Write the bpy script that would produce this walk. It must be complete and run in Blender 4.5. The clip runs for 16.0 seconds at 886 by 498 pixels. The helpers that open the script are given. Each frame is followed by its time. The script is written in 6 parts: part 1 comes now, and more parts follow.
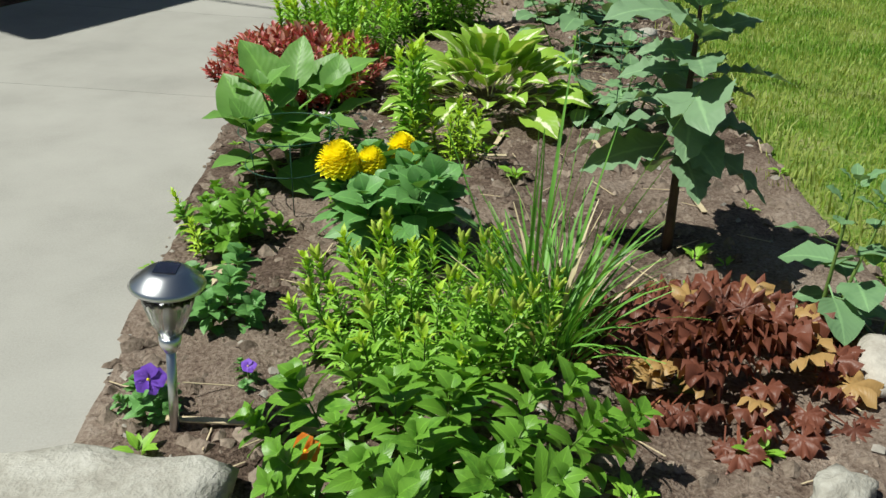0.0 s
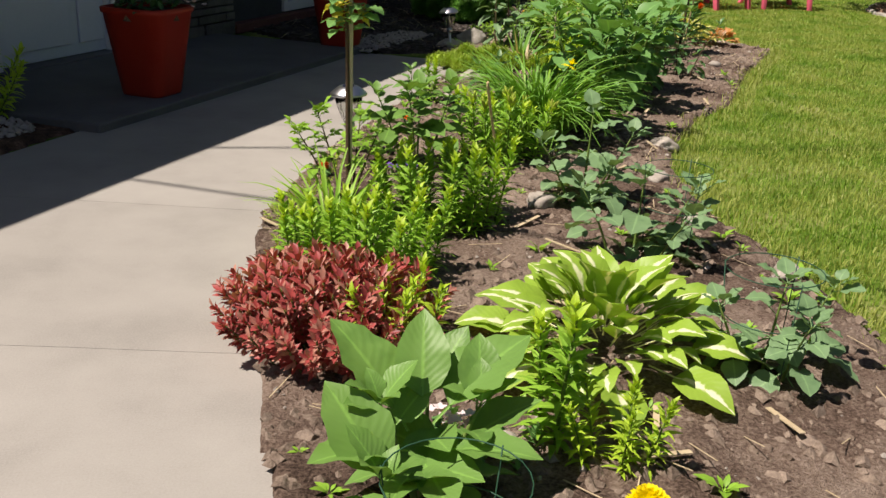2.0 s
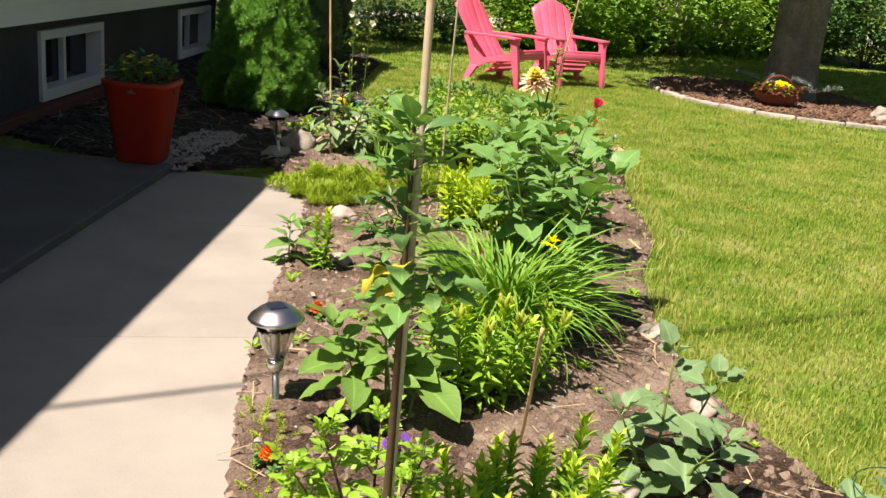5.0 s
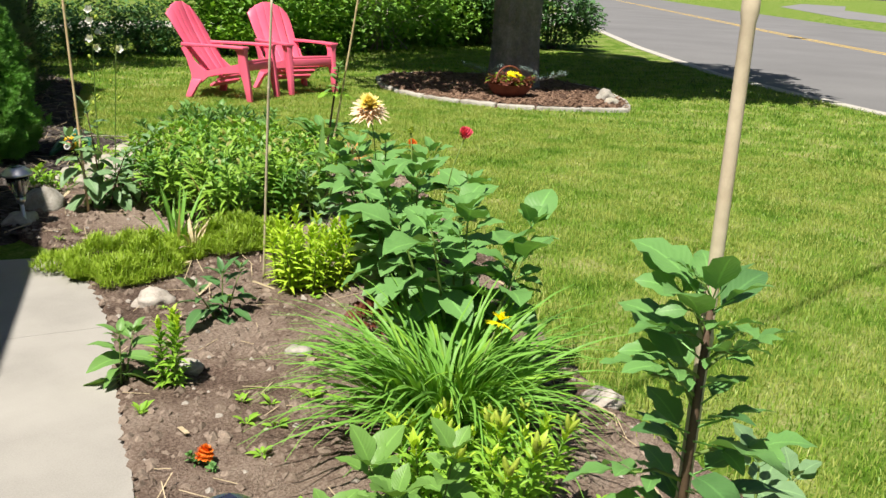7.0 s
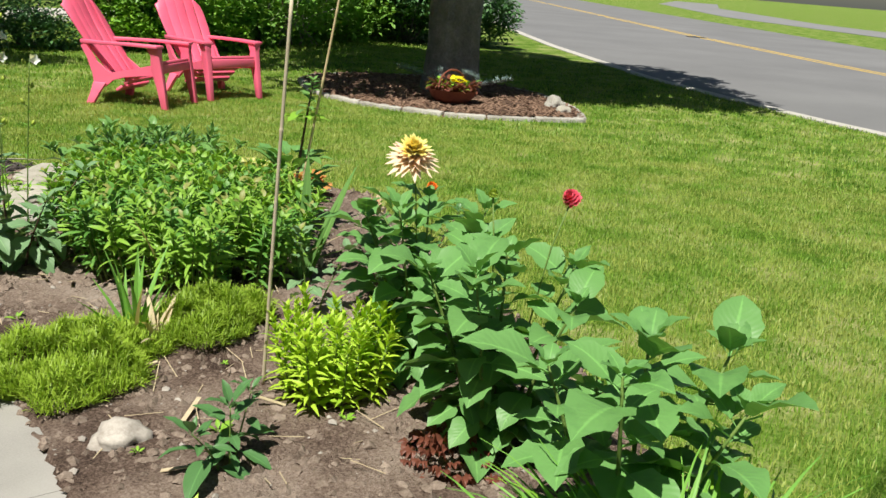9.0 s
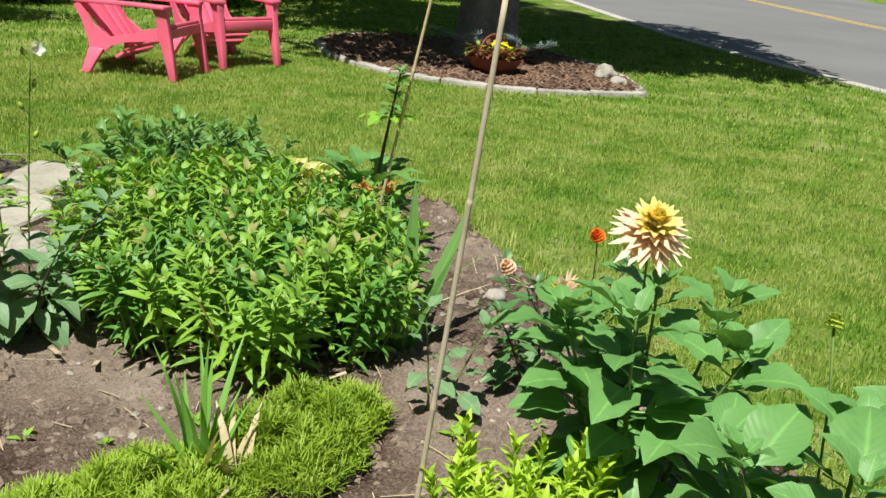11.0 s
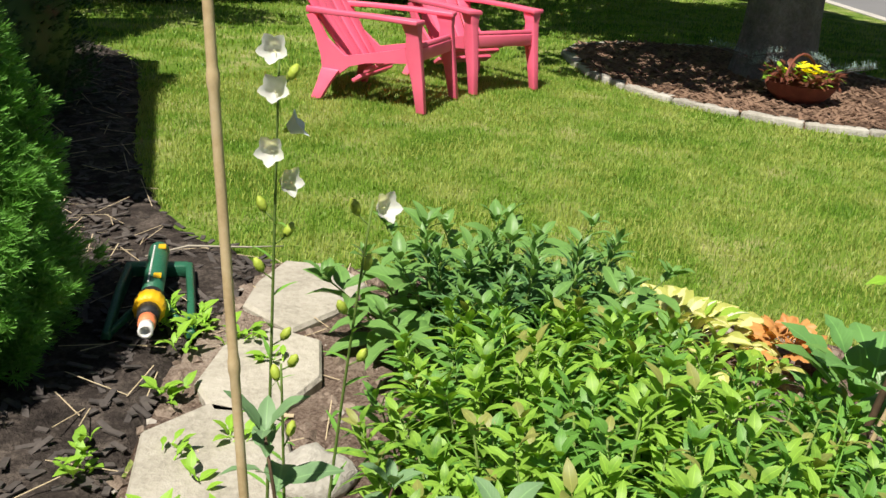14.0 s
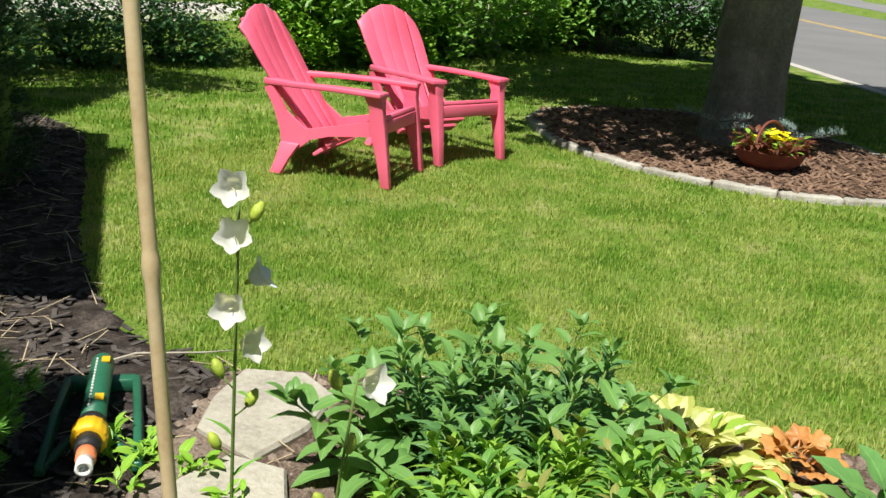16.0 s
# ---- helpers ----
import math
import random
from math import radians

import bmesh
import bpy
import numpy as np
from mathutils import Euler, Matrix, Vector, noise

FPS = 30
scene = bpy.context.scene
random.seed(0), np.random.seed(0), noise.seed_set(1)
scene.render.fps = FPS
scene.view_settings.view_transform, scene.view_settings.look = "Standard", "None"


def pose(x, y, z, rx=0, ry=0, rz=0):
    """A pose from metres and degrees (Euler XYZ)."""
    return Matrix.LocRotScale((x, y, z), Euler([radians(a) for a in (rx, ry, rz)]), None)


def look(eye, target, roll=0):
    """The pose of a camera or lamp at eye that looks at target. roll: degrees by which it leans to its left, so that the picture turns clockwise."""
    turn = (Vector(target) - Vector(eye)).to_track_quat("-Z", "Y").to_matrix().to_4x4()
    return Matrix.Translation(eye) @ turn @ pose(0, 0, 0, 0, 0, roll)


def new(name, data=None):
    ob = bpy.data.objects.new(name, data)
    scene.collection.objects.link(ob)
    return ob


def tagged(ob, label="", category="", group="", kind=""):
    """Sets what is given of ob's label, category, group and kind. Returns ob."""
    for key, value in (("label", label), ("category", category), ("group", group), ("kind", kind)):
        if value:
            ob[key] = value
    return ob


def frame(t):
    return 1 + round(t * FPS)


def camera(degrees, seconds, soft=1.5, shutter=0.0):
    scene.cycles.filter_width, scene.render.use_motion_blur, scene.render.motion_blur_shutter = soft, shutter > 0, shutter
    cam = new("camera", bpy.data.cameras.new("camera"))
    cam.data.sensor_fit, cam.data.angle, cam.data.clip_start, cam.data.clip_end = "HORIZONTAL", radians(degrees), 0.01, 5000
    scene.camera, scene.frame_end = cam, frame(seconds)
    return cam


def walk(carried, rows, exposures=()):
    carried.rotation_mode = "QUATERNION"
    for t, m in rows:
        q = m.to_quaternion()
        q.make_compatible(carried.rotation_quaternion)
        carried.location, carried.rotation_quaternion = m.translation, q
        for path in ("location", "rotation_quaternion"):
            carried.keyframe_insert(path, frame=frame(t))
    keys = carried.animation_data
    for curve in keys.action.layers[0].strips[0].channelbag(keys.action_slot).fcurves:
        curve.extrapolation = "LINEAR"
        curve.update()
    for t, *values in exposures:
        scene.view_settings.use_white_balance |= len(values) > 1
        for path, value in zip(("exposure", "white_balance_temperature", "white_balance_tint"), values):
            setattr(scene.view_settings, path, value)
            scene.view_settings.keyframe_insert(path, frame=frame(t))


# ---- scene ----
cam = camera(49.8, 16.0)
METRES, EYE, TILT, LEAN, TURN = 9.8, 1.138, -26.62, -0.55, 0.0
ROWS = [
    (0.0, 0.0, 0.0, 0.0, 0.0, 0.0, -0.0),
    (0.5, -0.0236, 0.0215, 0.012, -2.94, 3.01, 0.2),
    (1.0, -0.0475, 0.0414, 0.0274, -6.36, 5.01, 3.94),
    (1.5, -0.0634, 0.0702, 0.0415, -6.62, 4.43, 3.9),
    (2.0, -0.0772, 0.0954, 0.0582, -10.45, 5.87, 3.12),
    (2.5, -0.0993, 0.1282, 0.0757, -14.65, 5.0, 6.02),
    (3.0, -0.11, 0.1446, 0.0899, -19.37, 8.16, 6.71),
    (3.5, -0.1121, 0.1784, 0.1057, -21.38, 7.33, 7.04),
    (4.0, -0.113, 0.206, 0.1356, -21.2, 6.94, 5.13),
    (6.5, -0.1497, 0.3299, 0.2048, -42.09, 3.14, 16.24),
    (7.0, -0.1418, 0.3625, 0.2214, -45.41, 1.96, 16.93),
    (7.5, -0.1318, 0.3953, 0.2368, -47.44, 1.31, 15.48),
    (8.0, -0.1248, 0.4286, 0.2545, -52.48, -0.71, 18.82),
    (8.5, -0.1096, 0.4579, 0.2682, -52.76, -0.35, 17.81),
    (11.0, -0.0235, 0.596, 0.3359, -54.12, -4.19, 17.1),
    (11.5, -0.0077, 0.6291, 0.3523, -55.85, -2.73, 18.84),
    (12.0, 0.0084, 0.6558, 0.3648, -55.28, -3.89, 17.7),
    (12.5, 0.0313, 0.6837, 0.3799, -49.59, -2.76, 15.25),
    (13.0, 0.0445, 0.7142, 0.3931, -47.42, -1.23, 14.19),
    (13.5, 0.0524, 0.7387, 0.4053, -48.05, -2.58, 15.2),
    (14.0, 0.0672, 0.7622, 0.4156, -44.13, -2.47, 14.44),
    (14.5, 0.0831, 0.7784, 0.4265, -40.56, 2.43, 13.73),
    (15.0, 0.0857, 0.7838, 0.4316, -44.68, 1.02, 14.18),
    (15.5, 0.0867, 0.7852, 0.4323, -46.74, -0.85, 14.52),
    (16.0, 0.0879, 0.7858, 0.4328, -46.75, 0.09, 15.23),
]
walk(cam, [(t, pose(0, 0, EYE, TILT, LEAN, TURN) @ pose(METRES * x, METRES * y, METRES * z, 90 + pitch, roll, yaw)) for t, x, y, z, yaw, pitch, roll in ROWS], [
    (0.0, 0.22, 6250, 1), (0.5, 0.16, 6400, 4), (1.0, 0.14, 6900, 13), (1.5, 0.38, 7000, 18), (2.0, 0.30, 7000, 18), (2.5, 0.50, 7300, 20), (3.5, 0.80, 7500, 22), (4.0, 0.82, 7600, 22),
    (6.5, 0.76, 7100, 14), (7.0, 0.66, 6700, 11), (8.5, 0.50, 6500, 8), (11.0, 0.45, 6450, 6), (12.5, 0.44, 6450, 6), (13.0, 0.52, 6950, 14), (13.5, 0.52, 6640, 9), (14.5, 0.57, 6750, 11), (15.0, 0.62, 6600, 9), (15.5, 0.62, 6500, 6), (16.0, 0.55, 6480, 7)])

# ---- world, sun ----
SHADE = Vector((0.96, 0.20, 0)).normalized()   # the way shadows fall on the ground
ELEV = radians(62)
world = bpy.data.worlds.new("world")
scene.world = world
world.use_nodes = True
wn = world.node_tree
sky = wn.nodes.new("ShaderNodeTexSky")
sky.sky_type, sky.sun_disc = "NISHITA", False
sky.sun_elevation = ELEV
sky.sun_rotation = math.atan2(-SHADE.x, -SHADE.y)
wn.nodes["Background"].inputs["Strength"].default_value = 0.034
wn.links.new(sky.outputs[0], wn.nodes["Background"].inputs["Color"])
sun_data = bpy.data.lights.new("sun", "SUN")
sun_data.energy, sun_data.angle, sun_data.color = 5.0, radians(0.53), (1.0, 0.95, 0.86)
sun = new("sun", sun_data)
sun.matrix_world = look(Vector((0, 0, 30)) - SHADE * 30 / math.tan(ELEV), (0, 0, 0))

# ---- materials ----
def mat(name):
    m = bpy.data.materials.new(name)
    m.use_nodes = True
    nt = m.node_tree
    return m, nt, nt.nodes["Principled BSDF"]


def ramp(nt, fac, stops):
    r = nt.nodes.new("ShaderNodeValToRGB")
    e = r.color_ramp.elements
    while len(e) < len(stops):
        e.new(0.5)
    for k, (p, c) in zip(e, stops):
        k.position, k.color = p, (*c, 1)
    nt.links.new(fac, r.inputs[0])
    return r.outputs[0]


def noise_tex(nt, scale, detail=4, rough=0.6, coord="Object"):
    t = nt.nodes.new("ShaderNodeTexNoise")
    t.inputs["Scale"].default_value, t.inputs["Detail"].default_value, t.inputs["Roughness"].default_value = scale, detail, rough
    c = nt.nodes.new("ShaderNodeTexCoord")
    nt.links.new(c.outputs[coord], t.inputs["Vector"])
    return t.outputs["Fac"]


def mixc(nt, fac, a, b, kind="MIX"):
    m = nt.nodes.new("ShaderNodeMix")
    m.data_type, m.blend_type = "RGBA", kind
    for v, k in ((fac, 0), (a, 6), (b, 7)):
        if isinstance(v, (int, float)):
            m.inputs[k].default_value = v
        elif isinstance(v, tuple):
            m.inputs[k].default_value = (*v, 1)
        else:
            nt.links.new(v, m.inputs[k])
    return m.outputs[2]


def bump(nt, bsdf, fac, strength=0.3, dist=0.01):
    b = nt.nodes.new("ShaderNodeBump")
    b.inputs["Strength"].default_value, b.inputs["Distance"].default_value = strength, dist
    nt.links.new(fac, b.inputs["Height"])
    nt.links.new(b.outputs[0], bsdf.inputs["Normal"])


def surface(name, stops, scale=6, fine=60, rough=0.8, metal=0.0, bumpy=0.3, dist=0.01, coord="Object", spec=0.3, tint=0.12):
    """Two scales of colour noise, a random tint a piece, fine relief."""
    m, nt, b = mat(name)
    big = noise_tex(nt, scale, 5, 0.6, coord)
    small = noise_tex(nt, fine, 4, 0.7, coord)
    mx = nt.nodes.new("ShaderNodeMath")
    mx.operation = "MULTIPLY_ADD"
    nt.links.new(big, mx.inputs[0])
    mx.inputs[1].default_value = 0.6
    sm = nt.nodes.new("ShaderNodeMath")
    sm.operation = "MULTIPLY"
    nt.links.new(small, sm.inputs[0])
    sm.inputs[1].default_value = 0.4
    nt.links.new(sm.outputs[0], mx.inputs[2])
    col = ramp(nt, mx.outputs[0], stops)
    info = nt.nodes.new("ShaderNodeObjectInfo")
    rnd = ramp(nt, info.outputs["Random"], [(0, (1 - tint,) * 3), (1, (1 + tint,) * 3)])
    nt.links.new(mixc(nt, 1.0, col, rnd, "MULTIPLY"), b.inputs["Base Color"])
    b.inputs["Roughness"].default_value, b.inputs["Metallic"].default_value = rough, metal
    b.inputs["Specular IOR Level"].default_value = spec
    if bumpy:
        bump(nt, b, small, bumpy, dist)
    return m


def leafmat(name, dark, light, thin=0.3, rib=1.35, rough=0.45, edge=None, band=0.0, scale=9, spread=0.3, third=None):
    """A leaf: two-tone noise, lighter midrib and side veins, light passing through. edge, band: a variegated middle."""
    m, nt, b = mat(name)
    info = nt.nodes.new("ShaderNodeObjectInfo")
    isl = nt.nodes.new("ShaderNodeNewGeometry")
    n = noise_tex(nt, scale, 3, 0.6)
    a = nt.nodes.new("ShaderNodeMath")
    a.operation = "MULTIPLY_ADD"
    nt.links.new(isl.outputs["Random Per Island"], a.inputs[0])
    a.inputs[1].default_value = spread
    nt.links.new(n, a.inputs[2])
    a2 = nt.nodes.new("ShaderNodeMath")
    a2.operation = "MULTIPLY_ADD"
    nt.links.new(info.outputs["Random"], a2.inputs[0])
    a2.inputs[1].default_value = spread
    nt.links.new(a.outputs[0], a2.inputs[2])
    col = ramp(nt, a2.outputs[0], [(0.46, dark), (0.62, light), (0.80, third)] if third else [(0.35, dark), (0.45 + spread, light)])
    uv = nt.nodes.new("ShaderNodeUVMap")
    sep = nt.nodes.new("ShaderNodeSeparateXYZ")
    nt.links.new(uv.outputs[0], sep.inputs[0])
    off = nt.nodes.new("ShaderNodeMath")
    off.operation = "SUBTRACT"
    nt.links.new(sep.outputs[0], off.inputs[0])
    off.inputs[1].default_value = 0.5
    ab = nt.nodes.new("ShaderNodeMath")
    ab.operation = "ABSOLUTE"
    nt.links.new(off.outputs[0], ab.inputs[0])
    if edge:
        wob = nt.nodes.new("ShaderNodeMath")
        wob.operation = "MULTIPLY_ADD"
        nt.links.new(noise_tex(nt, 26, 3, 0.7), wob.inputs[0])
        wob.inputs[1].default_value = 0.3
        nt.links.new(ab.outputs[0], wob.inputs[2])
        f = ramp(nt, wob.outputs[0], [(band + 0.13, (1, 1, 1)), (band + 0.19, (0, 0, 0))])
        col = mixc(nt, f, col, edge)
    f = ramp(nt, ab.outputs[0], [(0.015, (1, 1, 1)), (0.05, (0, 0, 0))])
    rb = mixc(nt, 1.0, col, (rib, rib, rib * 0.95), "MULTIPLY")
    col = mixc(nt, f, col, rb)
    nt.links.new(col, b.inputs["Base Color"])
    b.inputs["Roughness"].default_value = rough
    b.inputs["Specular IOR Level"].default_value = 0.35
    # side veins as relief
    v = nt.nodes.new("ShaderNodeMath")
    v.operation = "MULTIPLY_ADD"
    nt.links.new(ab.outputs[0], v.inputs[0])
    v.inputs[1].default_value = -0.6
    nt.links.new(sep.outputs[1], v.inputs[2])
    w = nt.nodes.new("ShaderNodeMath")
    w.operation = "MULTIPLY"
    nt.links.new(v.outputs[0], w.inputs[0])
    w.inputs[1].default_value = 60
    sn = nt.nodes.new("ShaderNodeMath")
    sn.operation = "SINE"
    nt.links.new(w.outputs[0], sn.inputs[0])
    bump(nt, b, sn.outputs[0], 0.10, 0.002)
    tr = nt.nodes.new("ShaderNodeBsdfTranslucent")
    nt.links.new(mixc(nt, 1.0, col, (1.25, 1.2, 0.5), "MULTIPLY"), tr.inputs["Color"])
    ms = nt.nodes.new("ShaderNodeMixShader")
    ms.inputs[0].default_value = thin * 0.8
    nt.links.new(b.outputs[0], ms.inputs[1])
    nt.links.new(tr.outputs[0], ms.inputs[2])
    nt.links.new(ms.outputs[0], nt.nodes["Material Output"].inputs[0])
    return m


M_CONC = surface("concrete", [(0.32, (0.255, 0.245, 0.226)), (0.5, (0.325, 0.312, 0.288)), (0.68, (0.37, 0.356, 0.33))], 2.2, 170, 0.9, 0, 0.25, 0.004, tint=0.03)
# entry concrete, its colour darkened to deepen the shade before the door
M_SLAB = surface("shaded_concrete", [(0.3, (0.095, 0.096, 0.10)), (0.7, (0.165, 0.166, 0.168))], 2, 120, 0.9, 0, 0.25, 0.004)
M_SOIL = surface("soil", [(0.38, (0.045, 0.030, 0.023)), (0.46, (0.155, 0.108, 0.085)), (0.54, (0.29, 0.222, 0.178)), (0.64, (0.44, 0.365, 0.31))], 1.6, 95, 0.97, 0, 0.9, 0.02, spec=0.1)
M_CLOD = surface("clod", [(0.35, (0.08, 0.056, 0.042)), (0.65, (0.40, 0.32, 0.26))], 9, 120, 0.97, 0, 0.6, 0.01, spec=0.1)
M_PEBBLE = surface("pebble", [(0.3, (0.25, 0.22, 0.19)), (0.7, (0.52, 0.48, 0.43))], 12, 90, 0.8)
M_ROCK = surface("pale_rock", [(0.3, (0.22, 0.20, 0.17)), (0.48, (0.36, 0.34, 0.30)), (0.68, (0.50, 0.48, 0.44))], 7, 50, 0.9, 0, 0.5, 0.02)
M_FLAG = surface("flagstone", [(0.3, (0.26, 0.24, 0.20)), (0.5, (0.42, 0.39, 0.33)), (0.7, (0.52, 0.49, 0.43))], 5, 40, 0.92, 0, 0.6, 0.015)
M_EARTH = surface("lawn_ground", [(0.40, (0.055, 0.12, 0.010)), (0.48, (0.115, 0.20, 0.026)), (0.56, (0.22, 0.27, 0.075)), (0.64, (0.36, 0.34, 0.16))], 2.0, 55, 0.95, 0, 0.8, 0.03, spec=0.1)
M_ASPH = surface("asphalt", [(0.3, (0.16, 0.16, 0.165)), (0.7, (0.24, 0.24, 0.245))], 0.3, 60, 0.9, 0, 0.2, 0.005)
M_YELLOW = surface("road_paint", [(0.3, (0.55, 0.36, 0.06)), (0.7, (0.68, 0.47, 0.1))], 2, 30, 0.7)
M_GRAVEL = surface("roadside_gravel", [(0.3, (0.36, 0.34, 0.31)), (0.7, (0.5, 0.48, 0.44))], 3, 60, 0.95)
M_MULCH = surface("bark_mulch", [(0.35, (0.035, 0.024, 0.02)), (0.5, (0.10, 0.062, 0.045)), (0.66, (0.26, 0.16, 0.11))], 9, 70, 0.95, 0, 0.9, 0.02, spec=0.1)
M_DMULCH = surface("dark_mulch", [(0.35, (0.018, 0.015, 0.014)), (0.5, (0.055, 0.045, 0.040)), (0.68, (0.17, 0.14, 0.12))], 9, 70, 0.95, 0, 0.9, 0.02, spec=0.1)
M_CHIP = surface("bark_chip", [(0.3, (0.06, 0.035, 0.025)), (0.7, (0.30, 0.19, 0.13))], 7, 60, 0.9)
M_DCHIP = surface("dark_chip", [(0.3, (0.03, 0.028, 0.028)), (0.7, (0.13, 0.11, 0.10))], 7, 60, 0.8)
M_STRAW = surface("dry_straw", [(0.3, (0.42, 0.33, 0.2)), (0.7, (0.62, 0.52, 0.36))], 20, 120, 0.8)
M_BARK = surface("bark", [(0.3, (0.10, 0.096, 0.095)), (0.5, (0.20, 0.19, 0.187)), (0.7, (0.34, 0.325, 0.315))], 5, 30, 0.95, 0, 1.0, 0.05)
M_TWIG = surface("bare_twig", [(0.3, (0.28, 0.25, 0.2)), (0.7, (0.45, 0.41, 0.34))], 9, 60, 0.9)
M_PINK = surface("pink_plastic", [(0.3, (0.84, 0.115, 0.22)), (0.7, (0.88, 0.17, 0.28))], 3, 160, 0.42, 0, 0.06, 0.002, spec=0.45)
M_RED = surface("red_planter", [(0.3, (0.30, 0.020, 0.010)), (0.7, (0.38, 0.032, 0.016))], 3, 90, 0.5, 0, 0.08, 0.003)
M_TERRA = surface("terracotta", [(0.3, (0.16, 0.05, 0.035)), (0.7, (0.26, 0.085, 0.055))], 8, 60, 0.7)
M_STEEL = surface("brushed_steel", [(0.3, (0.62, 0.63, 0.66)), (0.7, (0.75, 0.76, 0.78))], 8, 200, 0.28, 1.0, 0.05, 0.001)
M_DARKPL = surface("dark_plastic", [(0.3, (0.012, 0.012, 0.013)), (0.7, (0.03, 0.03, 0.032))], 8, 90, 0.45)
M_SOLAR = surface("solar_cell", [(0.3, (0.012, 0.016, 0.03)), (0.7, (0.025, 0.03, 0.06))], 30, 200, 0.2)
M_BAMBOO = surface("bamboo", [(0.3, (0.42, 0.30, 0.16)), (0.5, (0.58, 0.45, 0.26)), (0.7, (0.68, 0.56, 0.36))], 8, 70, 0.5, 0, 0.1, 0.003)
M_CANE = surface("weathered_cane", [(0.3, (0.46, 0.38, 0.27)), (0.7, (0.64, 0.56, 0.42))], 8, 70, 0.7, 0, 0.2, 0.003)
M_WIRE = surface("green_wire", [(0.3, (0.015, 0.06, 0.035)), (0.7, (0.03, 0.10, 0.06))], 8, 70, 0.5)
M_WALLST = surface("ledge_stone", [(0.3, (0.085, 0.08, 0.07)), (0.5, (0.14, 0.13, 0.115)), (0.7, (0.20, 0.19, 0.165))], 4, 40, 0.9, 0, 0.6, 0.02, tint=0.25)
M_MORTAR = surface("mortar", [(0.3, (0.13, 0.125, 0.115)), (0.7, (0.2, 0.19, 0.18))], 6, 60, 0.95)
M_STUCCO = surface("grey_parging", [(0.3, (0.045, 0.047, 0.05)), (0.7, (0.085, 0.088, 0.092))], 2, 60, 0.95, 0, 0.4, 0.01)
M_BRICK = surface("dark_brick", [(0.3, (0.10, 0.04, 0.035)), (0.7, (0.18, 0.075, 0.06))], 6, 60, 0.9)
M_SIDING = surface("white_siding", [(0.3, (0.70, 0.71, 0.72)), (0.7, (0.80, 0.81, 0.82))], 2, 60, 0.6, 0, 0.05, 0.002)
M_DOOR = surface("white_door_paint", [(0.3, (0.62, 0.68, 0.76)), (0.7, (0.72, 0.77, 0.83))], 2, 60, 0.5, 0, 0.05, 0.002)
M_ROOF = surface("roof_shingle", [(0.3, (0.07, 0.068, 0.065)), (0.7, (0.14, 0.135, 0.13))], 4, 60, 0.95)
M_SPRG = surface("green_plastic", [(0.3, (0.015, 0.10, 0.055)), (0.7, (0.028, 0.14, 0.08))], 6, 90, 0.35, spec=0.5)
M_SPRY = surface("yellow_plastic", [(0.3, (0.75, 0.42, 0.01)), (0.7, (0.85, 0.52, 0.02))], 6, 90, 0.35, spec=0.5)
M_ORPL = surface("orange_plastic", [(0.3, (0.75, 0.20, 0.08)), (0.7, (0.82, 0.28, 0.13))], 6, 90, 0.4)
M_WHPL = surface("white_plastic", [(0.3, (0.72, 0.72, 0.7)), (0.7, (0.82, 0.82, 0.8))], 6, 90, 0.4)

M_GLASS, nt_, b_ = mat("clear_glass")
b_.inputs["Transmission Weight"].default_value, b_.inputs["Roughness"].default_value, b_.inputs["IOR"].default_value = 1.0, 0.06, 1.45
M_PANE, nt_, b_ = mat("window_glass")
b_.inputs["Base Color"].default_value, b_.inputs["Roughness"].default_value = (0.012, 0.014, 0.018, 1), 0.05

# leaves
L_DAHLIA = leafmat("dahlia_leaf", (0.056, 0.155, 0.047), (0.149, 0.324, 0.095), 0.28)
L_BLUE = leafmat("bluish_leaf", (0.07, 0.16, 0.075), (0.18, 0.31, 0.15), 0.25, rough=0.5)
L_JAG = leafmat("grey_green_leaf", (0.085, 0.17, 0.095), (0.20, 0.315, 0.175), 0.22, rough=0.5)
L_SOFT = leafmat("soft_green_leaf", (0.06, 0.165, 0.032), (0.165, 0.325, 0.075), 0.32)
L_PEONY = leafmat("peony_leaf", (0.045, 0.13, 0.035), (0.15, 0.30, 0.08), 0.25, rough=0.4)
L_DARK = leafmat("dark_leaf", (0.030, 0.090, 0.033), (0.088, 0.203, 0.068), 0.2, rough=0.35)
L_LILY = leafmat("lily_leaf", (0.092, 0.240, 0.024), (0.259, 0.480, 0.054), 0.32)
L_LIME = leafmat("lime_leaf", (0.187, 0.374, 0.022), (0.430, 0.616, 0.055), 0.35)
L_MINT = leafmat("bushy_leaf", (0.065, 0.18, 0.022), (0.25, 0.44, 0.06), 0.33)
L_FRONT = leafmat("glossy_leaf", (0.055, 0.16, 0.018), (0.16, 0.33, 0.04), 0.3, rough=0.35)
L_TIP = leafmat("reddish_tip", (0.13, 0.18, 0.045), (0.27, 0.29, 0.08), 0.3)
L_GRASS = leafmat("grass_leaf", (0.056, 0.176, 0.027), (0.186, 0.405, 0.068), 0.3, rib=1.1)
L_BROWN = leafmat("dry_leaf", (0.40, 0.30, 0.16), (0.62, 0.52, 0.34), 0.3, rib=1.1)
L_HOSTA = leafmat("hosta_leaf", (0.115, 0.26, 0.03), (0.29, 0.46, 0.06), 0.3, edge=(0.80, 0.82, 0.58), band=0.06, rib=1.05)
